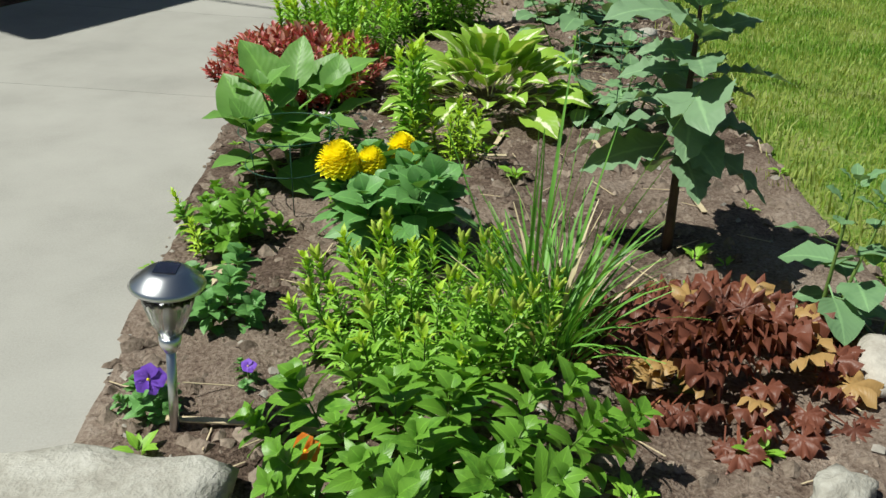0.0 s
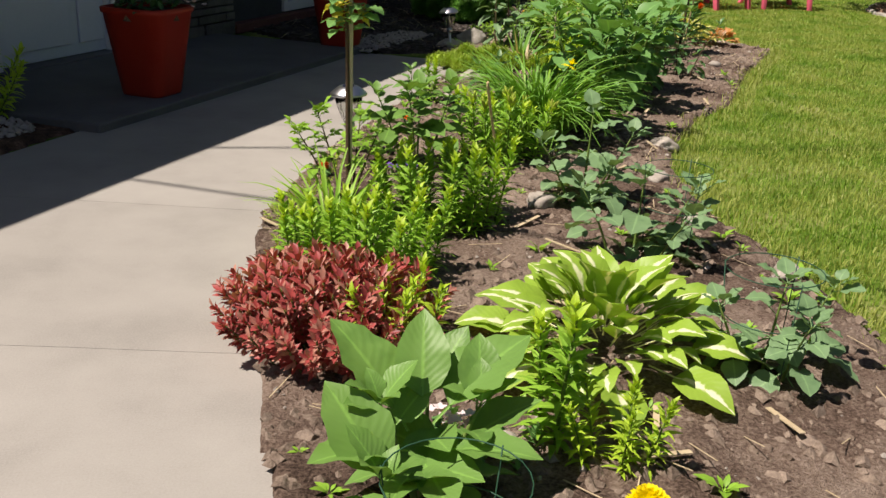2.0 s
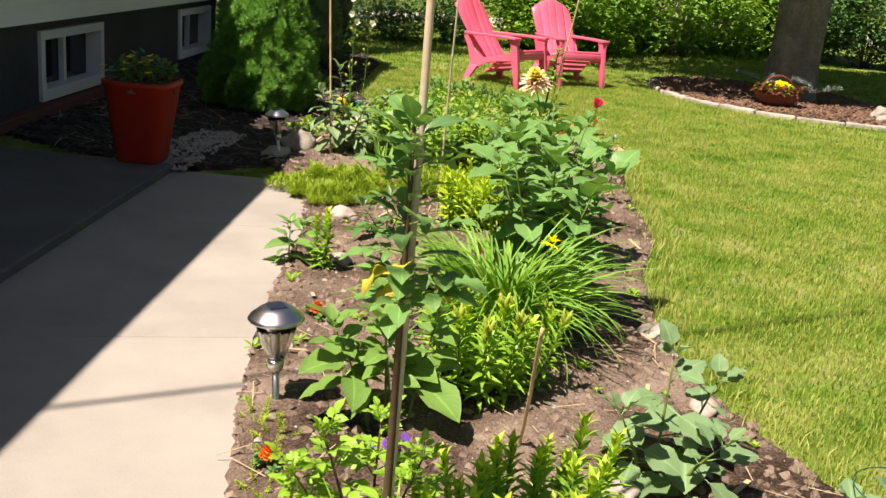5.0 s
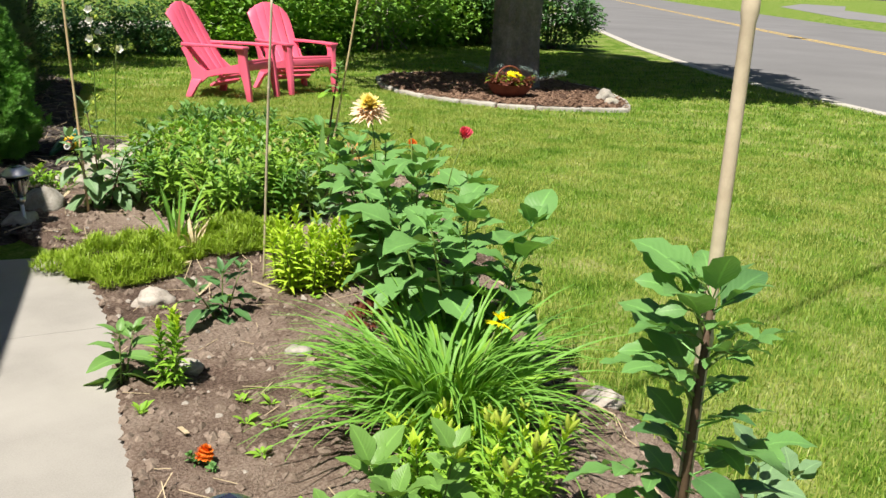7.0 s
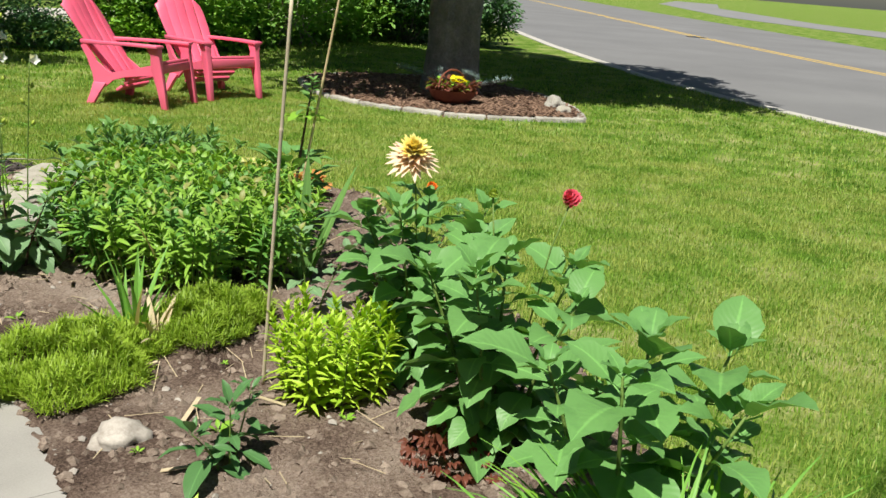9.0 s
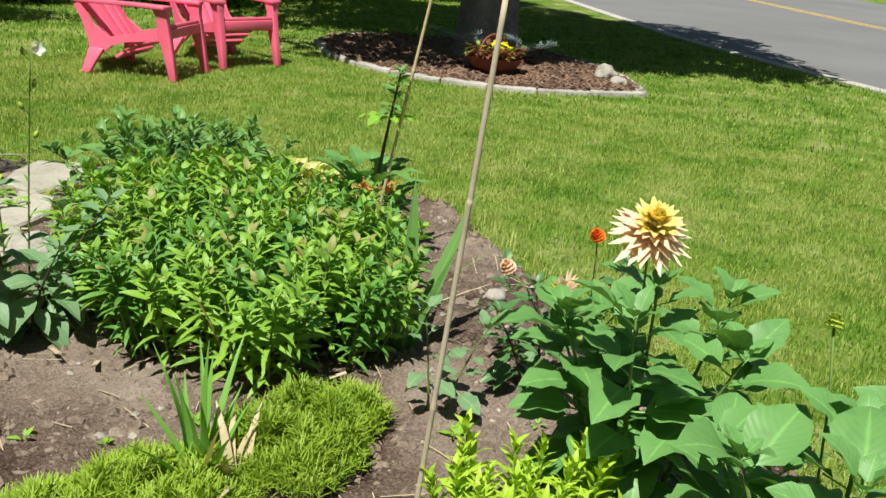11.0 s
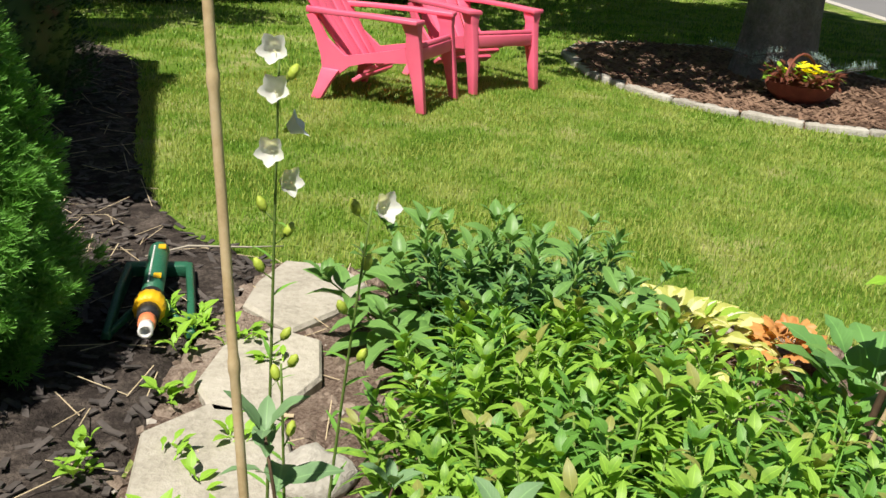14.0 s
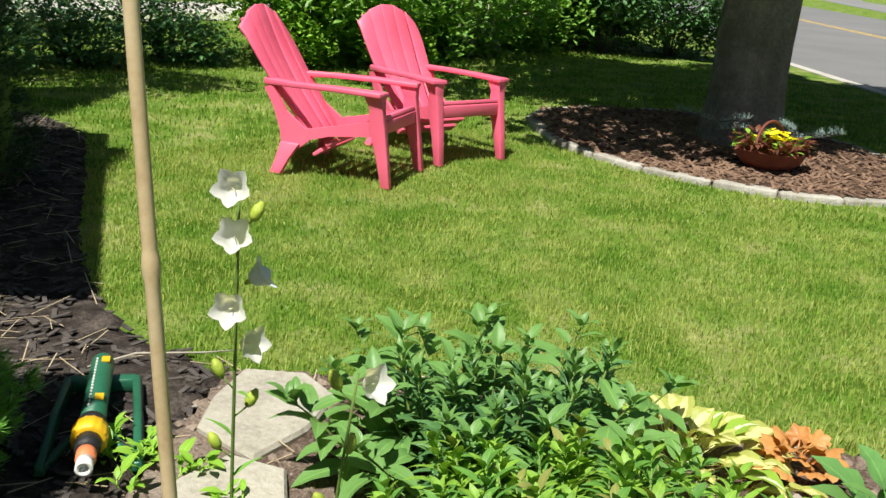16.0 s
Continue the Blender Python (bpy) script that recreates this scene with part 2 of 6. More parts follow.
L_HOSTAY = leafmat("yellow_hosta_leaf", (0.20, 0.30, 0.05), (0.44, 0.47, 0.12), 0.3, edge=(0.70, 0.68, 0.30), band=0.2, rib=1.05)
L_SEDUM = leafmat("sedum_leaf", (0.15, 0.022, 0.028), (0.38, 0.075, 0.07), 0.2, rough=0.4)
L_SEDUMT = leafmat("sedum_tip", (0.30, 0.085, 0.07), (0.52, 0.26, 0.20), 0.2, rough=0.4)
L_HEUCH = leafmat("heuchera_leaf", (0.018, 0.008, 0.008), (0.17, 0.058, 0.036), 0.25, rough=0.45, spread=0.55)
L_COPPER = leafmat("copper_leaf", (0.33, 0.10, 0.03), (0.60, 0.30, 0.10), 0.3)
L_YELLOW = leafmat("yellowed_leaf", (0.30, 0.38, 0.05), (0.60, 0.54, 0.08), 0.35)
L_MOSS = leafmat("moss_phlox", (0.075, 0.170, 0.012), (0.30, 0.44, 0.045), 0.3, rib=1.0)
L_SPRUCE = leafmat("spruce_needle", (0.05, 0.16, 0.03), (0.15, 0.37, 0.06), 0.2, rib=1.0)
L_SHRUB = leafmat("shrub_leaf", (0.056, 0.155, 0.027), (0.199, 0.392, 0.068), 0.35)
# spruce needles with the deep shade behind the house put into their colour
L_SPRUCE_SHADE = leafmat("shaded_spruce_needle", (0.012, 0.036, 0.012), (0.034, 0.085, 0.026), 0.1, rib=1.0)
L_BSPR = leafmat("blue_spruce", (0.20, 0.31, 0.30), (0.40, 0.54, 0.53), 0.1, rib=1.0)
L_LAWN = leafmat("lawn_blade", (0.066, 0.172, 0.012), (0.20, 0.36, 0.040), 0.35, rib=1.0, scale=2.6, spread=0.2, third=(0.36, 0.43, 0.10))
L_LAWNY = leafmat("pale_lawn_blade", (0.20, 0.31, 0.05), (0.40, 0.45, 0.13), 0.35, rib=1.0, scale=0.9)
# petals and stems
P_YELLOW = leafmat("yellow_petal", (0.95, 0.83, 0.015), (0.97, 0.91, 0.04), 0.5, rib=1.0)
P_WHITE = leafmat("white_petal", (0.78, 0.79, 0.80), (0.86, 0.86, 0.86), 0.55, rib=1.0)
P_LILAC = leafmat("pale_lilac_petal", (0.52, 0.58, 0.74), (0.66, 0.70, 0.82), 0.3, rib=1.0)
P_PURPLE = leafmat("purple_petal", (0.10, 0.03, 0.40), (0.22, 0.09, 0.60), 0.15, rib=1.0)
P_ORANGE = leafmat("orange_petal", (0.72, 0.12, 0.01), (0.85, 0.24, 0.03), 0.2, rib=1.0)
P_PEACH = leafmat("peach_petal", (0.80, 0.46, 0.36), (0.86, 0.66, 0.50), 0.25, rib=1.0)
P_CREAM = leafmat("cream_petal", (0.86, 0.66, 0.10), (0.90, 0.78, 0.28), 0.25, rib=1.0)
P_ROSE = leafmat("crimson_petal", (0.55, 0.04, 0.08), (0.72, 0.10, 0.16), 0.2, rib=1.0)
P_PALEPINK = leafmat("pale_pink_petal", (0.66, 0.50, 0.56), (0.80, 0.68, 0.72), 0.2, rib=1.0)
S_GREEN = surface("green_stem", [(0.3, (0.09, 0.16, 0.03)), (0.7, (0.19, 0.28, 0.07))], 12, 60, 0.6)
S_DARK = surface("dark_stem", [(0.3, (0.055, 0.035, 0.025)), (0.7, (0.13, 0.085, 0.05))], 12, 60, 0.7)
S_BUD = surface("green_bud", [(0.3, (0.25, 0.36, 0.04)), (0.7, (0.45, 0.52, 0.08))], 12, 60, 0.5)

# ---- mesh toolkit ----
rng = random.Random(7)


class Build:
    """Collects geometry of one mesh: vertices, faces, uv and material slots."""

    def __init__(self):
        self.v, self.f, self.uv, self.mi, self.mats, self.n = [], [], [], [], [], 0

    def slot(self, m):
        if m not in self.mats:
            self.mats.append(m)
        return self.mats.index(m)

    def add(self, v, f, m, uv=None, mx=None):
        v = np.asarray(v, float)
        if mx is not None:
            a = np.array(mx)
            v = v @ a[:3, :3].T + a[:3, 3]
        k = self.slot(m)
        self.v.append(v)
        self.uv.append(np.zeros((len(v), 2)) + 0.25 if uv is None else uv)
        for q in f:
            self.f.append([i + self.n for i in q])
            self.mi.append(k)
        self.n += len(v)
        return self

    def tube(self, pts, radii, m, sides=6, cap=True):
        pts = [Vector(p) for p in pts]
        v, f, n = [], [], len(pts)
        for i, p in enumerate(pts):
            d = (pts[min(i + 1, n - 1)] - pts[max(i - 1, 0)]).normalized()
            a = d.cross(Vector((0.31, 0.95, 0.05))).normalized()
            b = d.cross(a)
            r = radii[i] if hasattr(radii, "__len__") else radii
            for k in range(sides):
                w = 2 * math.pi * k / sides
                v.append(p + (a * math.cos(w) + b * math.sin(w)) * r)
        for i in range(n - 1):
            for k in range(sides):
                f.append((i * sides + k, i * sides + (k + 1) % sides, (i + 1) * sides + (k + 1) % sides, (i + 1) * sides + k))
        if cap:
            f.append(tuple(range(sides))[::-1])
            f.append(tuple(range((n - 1) * sides, n * sides)))
        return self.add([tuple(p) for p in v], f, m)

    def lathe(self, prof, m, sides=20, mx=None, wob=None):
        """prof: (radius, z) from below up."""
        v, f, n = [], [], len(prof)
        for r, z in prof:
            for k in range(sides):
                w = 2 * math.pi * k / sides
                q = r * (wob(w, z) if wob else 1)
                v.append((q * math.cos(w), q * math.sin(w), z))
        for i in range(n - 1):
            for k in range(sides):
                f.append((i * sides + k, i * sides + (k + 1) % sides, (i + 1) * sides + (k + 1) % sides, (i + 1) * sides + k))
        f.append(tuple(range(sides))[::-1])
        f.append(tuple(range((n - 1) * sides, n * sides)))
        return self.add(v, f, m, None, mx)

    def box(self, x0, x1, y0, y1, z0, z1, m, mx=None, bev=0.0):
        if bev:
            bm = bmesh.new()
            bmesh.ops.create_cube(bm, size=1, matrix=Matrix.LocRotScale(((x0 + x1) / 2, (y0 + y1) / 2, (z0 + z1) / 2), None, (x1 - x0, y1 - y0, z1 - z0)))
            bmesh.ops.bevel(bm, geom=bm.edges[:], offset=bev, segments=2, profile=0.5, affect="EDGES")
            bm.verts.index_update()
            v, f = [tuple(p.co) for p in bm.verts], [[p.index for p in q.verts] for q in bm.faces]
            bm.free()
            return self.add(v, f, m, None, mx)
        v = [(x, y, z) for z in (z0, z1) for y in (y0, y1) for x in (x0, x1)]
        return self.add(v, [(0, 2, 3, 1), (4, 5, 7, 6), (0, 1, 5, 4), (2, 6, 7, 3), (0, 4, 6, 2), (1, 3, 7, 5)], m, None, mx)

    def prism(self, outline, h0, h1, m, mx=None, inset=0.0):
        """An outline in x and y, raised from h0 to h1; inset: a rounded-off upper rim."""
        o = np.array(outline, float)
        c, n = o.mean(0), len(outline)
        rings = [(o, h0), (o, h1)] if not inset else [(o, h0), (o, h1 - inset), (c + (o - c) * (1 - inset / np.linalg.norm(o - c, axis=1).mean()), h1)]
        v, f = [], []
        for r, z in rings:
            v += [(x, y, z) for x, y in r]
        for i in range(len(rings) - 1):
            f += [(i * n + k, i * n + (k + 1) % n, (i + 1) * n + (k + 1) % n, (i + 1) * n + k) for k in range(n)]
        f.append(tuple(range((len(rings) - 1) * n, len(rings) * n)))
        f.append(tuple(range(n))[::-1])
        return self.add(v, f, m, None, mx)

    def mesh(self, name, smooth=True):
        me = bpy.data.meshes.new(name)
        v = np.concatenate(self.v)
        me.from_pydata(v.tolist(), [], self.f)
        lay = me.uv_layers.new(name="UVMap")
        idx = np.empty(len(me.loops), np.int32)
        me.loops.foreach_get("vertex_index", idx)
        lay.data.foreach_set("uv", np.concatenate(self.uv)[idx].astype(np.float32).ravel())
        for m in self.mats:
            me.materials.append(m)
        me.polygons.foreach_set("material_index", np.array(self.mi, np.int32))
        me.polygons.foreach_set("use_smooth", np.full(len(me.polygons), smooth))
        me.update()
        return me


def part(name, data, parent, m=None, label=""):
    """One mesh under a thing or part, at the pose m in its parent."""
    ob = new(name, data)
    ob.parent = parent
    if m is not None:
        ob.matrix_basis = m
    return tagged(ob, label)


def root(name, x, y, z=0.0, turn=0.0, label="", category="", group="", kind=""):
    ob = new(name)
    ob.matrix_basis = pose(x, y, z, 0, 0, turn)
    ob.empty_display_size = 0.1
    return tagged(ob, label, category, group, kind)


def single(name, build, m=None, label="", category="", group="", kind="", smooth=True):
    ob = new(name, build.mesh(name, smooth))
    if m is not None:
        ob.matrix_basis = m
    return tagged(ob, label, category, group, kind)


def ovate(s):
    return np.sin(np.pi * np.clip(s, 0, 1) ** 0.75) ** 0.8


def lance(s):
    return np.sin(np.pi * s ** 0.65) ** 1.1


def spoon(s):
    return np.sin(np.pi * s ** 1.4) ** 0.8 * 0.9 + 0.1 * (1 - s)


def strap(s):
    return np.clip((1 - s) * 2.2, 0, 1) ** 0.8


def leaf(length, width, prof=ovate, curl=0.6, fold=0.25, wave=0.0, stalk=0.0, seg=6, cols=4, teeth=0.0, twist=0.0):
    """Vertices, faces and uv of one leaf along +y, its face up."""
    s, c = np.linspace(0, 1, seg + 1), np.linspace(-1, 1, cols + 1)
    ang = 0.25 * curl - curl * s
    step = length / seg
    y = np.concatenate([[0], np.cumsum(np.cos(ang[:-1]) * step)]) + stalk
    z = np.concatenate([[0], np.cumsum(np.sin(ang[:-1]) * step)])
    w = width / 2 * prof(s)
    if teeth:
        w = w * (1 + teeth * np.where(np.arange(seg + 1) % 2, 1, -1))
    w[-1] = max(w[-1], 0.001)
    w[0] = max(w[0], 0.0015)
    v, uv = [], []
    for i in range(seg + 1):
        for k in range(cols + 1):
            e = abs(c[k])
            v.append((c[k] * w[i], y[i] + 0.0, z[i] + fold * e * w[i] + wave * w[i] * e * math.sin(i * 2.1 + k * 1.3) + twist * s[i] * c[k] * w[i]))
            uv.append((0.5 + c[k] / 2, s[i]))
    f = [(i * (cols + 1) + k, i * (cols + 1) + k + 1, (i + 1) * (cols + 1) + k + 1, (i + 1) * (cols + 1) + k) for i in range(seg) for k in range(cols)]
    if stalk:
        r = max(0.0018, width * 0.022)
        b = len(v)
        for yy, zz in ((0, -0.004), (stalk * 0.5, -0.002), (stalk + length * 0.15, 0.0)):
            v += [(-r, yy, zz), (0, yy, zz - r * 1.6), (r, yy, zz)]
            uv += [(0.5, 0)] * 3
        f += [(b + 3 * i + k, b + 3 * i + k + 1, b + 3 * i + k + 4, b + 3 * i + k + 3) for i in range(2) for k in range(2)]
    return np.array(v), f, np.array(uv)


def leaf_mesh(name, m, **kw):
    return Build().add(*leaf(**kw)[:2], m, leaf(**kw)[2]).mesh(name)


def lobed(radius, lobes, depth, ruffle=0.2, stalk=0.06):
    """A round lobed leaf, attached at its base."""
    n = lobes * 4
    v, uv, f = [(0, stalk, 0)], [(0.3, 0.2)], []
    for ring, q in ((1, 0.55), (2, 1.0)):
        for k in range(n + 1):
            a = -2.6 + 5.2 * k / n
            r = radius * q * (1 - depth * (0.5 + 0.5 * math.cos(a * lobes * 1.2)) * (ring - 1)) * (1 - 0.15 * abs(a) / 2.6)
            v.append((r * math.sin(a), stalk + r * math.cos(a) + 0.1 * radius, ruffle * radius * q * math.sin(k * 1.9) * 0.5 - 0.3 * radius * q * q + 0.1 * radius))
            uv.append((0.2 + 0.3 * (k % 4) / 4, q))
    f += [(0, 1 + k, 2 + k) for k in range(n)]
    f += [(1 + k, n + 2 + k, n + 3 + k, 2 + k) for k in range(n)]
    b = len(v)
    v += [(-0.002, 0, 0), (0.002, 0, 0), (0.002, stalk + 0.01, -0.001), (-0.002, stalk + 0.01, -0.001)]
    uv += [(0.5, 0)] * 4
    f.append((b, b + 1, b + 2, b + 3))
    return np.array(v), f, np.array(uv)


def aim(p, az, pitch, roll=0.0, s=1.0):
    """A pose at p whose +y goes out at az (radians), raised by pitch."""
    return Matrix.Translation(p) @ Matrix.Rotation(az - math.pi / 2, 4, "Z") @ Matrix.Rotation(pitch, 4, "X") @ Matrix.Rotation(roll, 4, "Y") @ Matrix.Scale(s, 4)


def inside(poly, x, y):
    c = np.zeros(np.shape(x), bool)
    for (x0, y0), (x1, y1) in zip(poly, poly[1:] + poly[:1]):
        cross = ((y0 > y) != (y1 > y)) & (x < (x1 - x0) * (y - y0) / (y1 - y0 + 1e-12) + x0)
        c ^= cross
    return c


def fbm(x, y, scale, seed=0):
    return noise.fractal(Vector((x * scale + seed, y * scale, seed * 1.7)), 1.0, 2.0, 4)

# ---- the plan: bed, walk, lawn ----
WALK_EDGE = [(-0.60, 0.1), (-0.76, 3.55), (-0.71, 4.84), (-0.20, 6.26), (0.52, 7.62), (0.88, 8.62)]
WALK_FAR = [(-4.6, 0.4), (-2.95, 3.95), (-2.25, 5.22), (-1.45, 6.62), (-0.62, 8.0), (0.10, 9.02)]
BED = [(-0.50, 0.6), (-0.68, 1.35), (-0.73, 2.5), (-0.785, 3.6), (-0.75, 4.78), (-0.42, 5.72), (0.015, 6.72), (0.485, 7.62), (0.85, 8.62), (0.78, 9.2), (1.2, 9.9),
       (2.0, 10.8), (2.75, 11.3), (3.2, 10.9), (3.7, 10.1), (4.0, 9.4), (3.5, 8.7), (3.0, 8.0), (2.4, 7.0), (1.9, 6.5), (1.5, 5.9), (1.27, 5.4), (1.13, 4.6),
       (1.12, 3.6), (1.10, 2.8), (1.12, 1.8), (1.15, 1.0), (0.8, 0.5)]
SPRUCE_BED = [(0.3, 9.0), (0.8, 9.1), (1.2, 9.9), (2.0, 10.8), (2.75, 11.3), (2.66, 11.8), (2.8, 12.3), (3.05, 12.9), (3.7, 14.0), (4.3, 15.1), (4.4, 15.8), (3.2, 17.0), (1.2, 14.0), (-0.9, 10.4), (0.0, 9.0)]
TREE_BED = [(8.25, 14.03), (7.62, 13.28), (7.42, 12.78), (7.37, 12.3), (7.42, 11.75), (7.55, 11.3), (7.86, 10.95), (8.3, 10.6), (8.78, 10.25), (9.5, 10.75), (10.3, 11.7), (10.7, 12.8), (10.4, 13.6), (9.6, 14.2), (8.9, 14.35)]
ENTRY_BED = [(-3.9, 3.3), (-2.95, 3.95), (-2.30, 5.22), (-1.77, 6.15), (-1.55, 6.5), (-2.1, 6.9), (-2.6, 7.2), (-3.1, 7.2), (-4.6, 4.6)]


def gz(x, y):
    """Height of the soil."""
    return 0.012 + 0.022 * fbm(x, y, 1.3, 3) + 0.012 * fbm(x, y, 6, 9)


def sheet(name, poly, step, height, m, label, category, drop=0.03):
    """A ground sheet over an outline, with uneven relief and a rim that dips."""
    p = np.array(poly)
    xs, ys = np.arange(p[:, 0].min(), p[:, 0].max() + step, step), np.arange(p[:, 1].min(), p[:, 1].max() + step, step)
    X, Y = np.meshgrid(xs, ys, indexing="ij")
    ok = inside(poly, X, Y)
    Z = np.array([[height(a, b) if k else -drop for a, b, k in zip(ra, rb, rk)] for ra, rb, rk in zip(X, Y, ok)])
    ny = len(ys)
    q = ok[:-1, :-1] | ok[1:, :-1] | ok[:-1, 1:] | ok[1:, 1:]
    i, j = np.nonzero(q)
    f = np.stack([i * ny + j, (i + 1) * ny + j, (i + 1) * ny + j + 1, i * ny + j + 1], 1)
    used, inv = np.unique(f, return_inverse=True)
    v = np.stack([X.ravel(), Y.ravel(), Z.ravel()], 1)[used]
    b = Build()
    b.add(v, inv.reshape(f.shape).tolist(), m)
    return single(name, b, None, label, category, "", "structure")


# one ground sheet out to the horizon
gb = Build()
gb.add([(-900, -900, -0.012), (900, -900, -0.012), (900, 900, -0.012), (-900, 900, -0.012)], [(0, 1, 2, 3)], M_EARTH)
single("ground", gb, None, "wide green lawn ground reaching to the horizon", "lawn", "", "structure")

soil = sheet("flower_bed_soil", BED, 0.028, lambda x, y: gz(x, y) + 0.012 * abs(fbm(x, y, 22, 5)), M_SOIL, "dry brown garden soil of the long flower bed", "soil")
sheet("mulch_ground", SPRUCE_BED, 0.05, lambda x, y: 0.012 + 0.02 * fbm(x, y, 5, 2), M_DMULCH, "dark bark mulch under the spruces beside the house", "mulch")
sheet("mulch_ground", TREE_BED, 0.06, lambda x, y: 0.03 + 0.03 * fbm(x, y, 3, 2), M_MULCH, "brown bark mulch round the tree trunk", "mulch")
sheet("mulch_ground", ENTRY_BED, 0.06, lambda x, y: 0.012 + 0.02 * fbm(x, y, 3, 2), M_MULCH, "shaded bark mulch between walk and house", "mulch")

# concrete walk, slab by slab
walk_root = root("walkway", 0, 0, 0, 0, "sunlit pale concrete garden walk with joints and cracks", "walkway", "", "structure")


def slab_mesh(a, b, c, d, top=0.0, thick=0.1, m=M_CONC):
    """A slab with eased rim from four corners, subdivided and slightly uneven."""
    bl, gap = Build(), 0.0016
    o = [Vector(p) for p in (a, b, c, d)]
    mid = sum(o, Vector((0, 0))) / 4
    o = [p + (mid - p).normalized() * gap for p in o]
    n = 20
    v, f = [], []
    for i in range(n + 1):
        for j in range(n + 1):
            p = o[0].lerp(o[1], i / n).lerp(o[3].lerp(o[2], i / n), j / n)
            rim = min(i, j, n - i, n - j)
            v.append((p.x, p.y, top - (0.001 if rim == 0 else 0) + 0.0012 * fbm(p.x, p.y, 2.5, 4)))
    f = [(i * (n + 1) + j, (i + 1) * (n + 1) + j, (i + 1) * (n + 1) + j + 1, i * (n + 1) + j + 1) for i in range(n) for j in range(n)]
    rimv = [i * (n + 1) for i in range(n + 1)] + [n * (n + 1) + j for j in range(1, n + 1)] + [i * (n + 1) + n for i in range(n - 1, -1, -1)] + [j for j in range(n - 1, 0, -1)]
    base = len(v)
    v += [(v[k][0], v[k][1], top - thick) for k in rimv]
    for k in range(len(rimv)):
        k2 = (k + 1) % len(rimv)
        f.append((rimv[k], base + k, base + k2, rimv[k2]))
    return bl.add(v, f, m).mesh("slab", False)


for k in range(len(WALK_EDGE) - 1):
    a, b, c, d = (Vector(p) for p in (WALK_FAR[k], WALK_EDGE[k], WALK_EDGE[k + 1], WALK_FAR[k + 1]))
    part("slab", slab_mesh(a, b, c, d, 0.0), walk_root)
part("slab", slab_mesh(Vector((-6.5, -4)), Vector((0.6, -4)), Vector(WALK_EDGE[0]), Vector(WALK_FAR[0]), 0.0), walk_root)
single("walkway_bedding", Build().prism(WALK_EDGE + WALK_FAR[::-1], -0.06, -0.004, M_MORTAR), None, "dark sand in the joints of the walk", "bedding", "", "structure")

# ---- the house, in its own frame: x along the wall, y into the house ----
HOUSE = Matrix.Translation((-0.57, 8.98, 0)) @ Matrix.Rotation(math.atan2(0.86, 0.51), 4, "Z")
house = new("house")
house.matrix_basis = HOUSE
tagged(house, "shaded house with ledge stone, grey parging and white siding", "house")
WY = 0.85   # outer face of the wall


def wall_piece(x0, x1, z0, z1, m, y0=WY, y1=WY + 0.25, name="wall"):
    return part(name, Build().box(x0, x1, y0, y1, z0, z1, m).mesh(name, False), house)


wall_piece(-5.5, -2.10, 0.0, 2.9, M_MORTAR)
wall_piece(-2.10, -0.90, 2.05, 2.9, M_MORTAR)
wall_piece(-0.90, 0.67, 0.0, 2.9, M_MORTAR)
# parged wall with two low windows
wall_piece(0.67, 1.72, 0.0, 0.72, M_STUCCO, WY + 0.06, WY + 0.3)
wall_piece(1.72, 2.95, 0.0, 0.10, M_STUCCO, WY + 0.06, WY + 0.3)
wall_piece(1.72, 2.95, 0.64, 0.72, M_STUCCO, WY + 0.06, WY + 0.3)
wall_piece(2.95, 5.10, 0.0, 0.72, M_STUCCO, WY + 0.06, WY + 0.3)
wall_piece(5.10, 6.30, 0.0, 0.10, M_STUCCO, WY + 0.06, WY + 0.3)
wall_piece(5.10, 6.30, 0.64, 0.72, M_STUCCO, WY + 0.06, WY + 0.3)
wall_piece(6.30, 6.6, 0.0, 0.72, M_STUCCO, WY + 0.06, WY + 0.3)
for z in range(17):
    z0 = 0.72 + z * 0.125
    sd = Build()
    sd.add([(0.67, WY - 0.035, z0), (6.6, WY - 0.035, z0), (6.6, WY - 0.02, z0 + 0.128), (0.67, WY - 0.02, z0 + 0.128), (0.67, WY + 0.3, z0), (6.6, WY + 0.3, z0), (6.6, WY + 0.3, z0 + 0.12), (0.67, WY + 0.3, z0 + 0.12)],
           [(0, 1, 2, 3), (4, 5, 1, 0), (1, 5, 6, 2), (4, 0, 3, 7), (5, 4, 7, 6)], M_SIDING)
    part("siding_board", sd.mesh("siding_board", False), house)
wall_piece(-5.5, -5.25, 0, 2.9, M_MORTAR, WY + 0.25, WY + 7, "wall")
wall_piece(6.35, 6.6, 0, 2.84, M_SIDING, WY + 0.3, WY + 7, "wall")
wall_piece(-5.5, 6.6, 0, 2.84, M_SIDING, WY + 7, WY + 7.25, "wall")
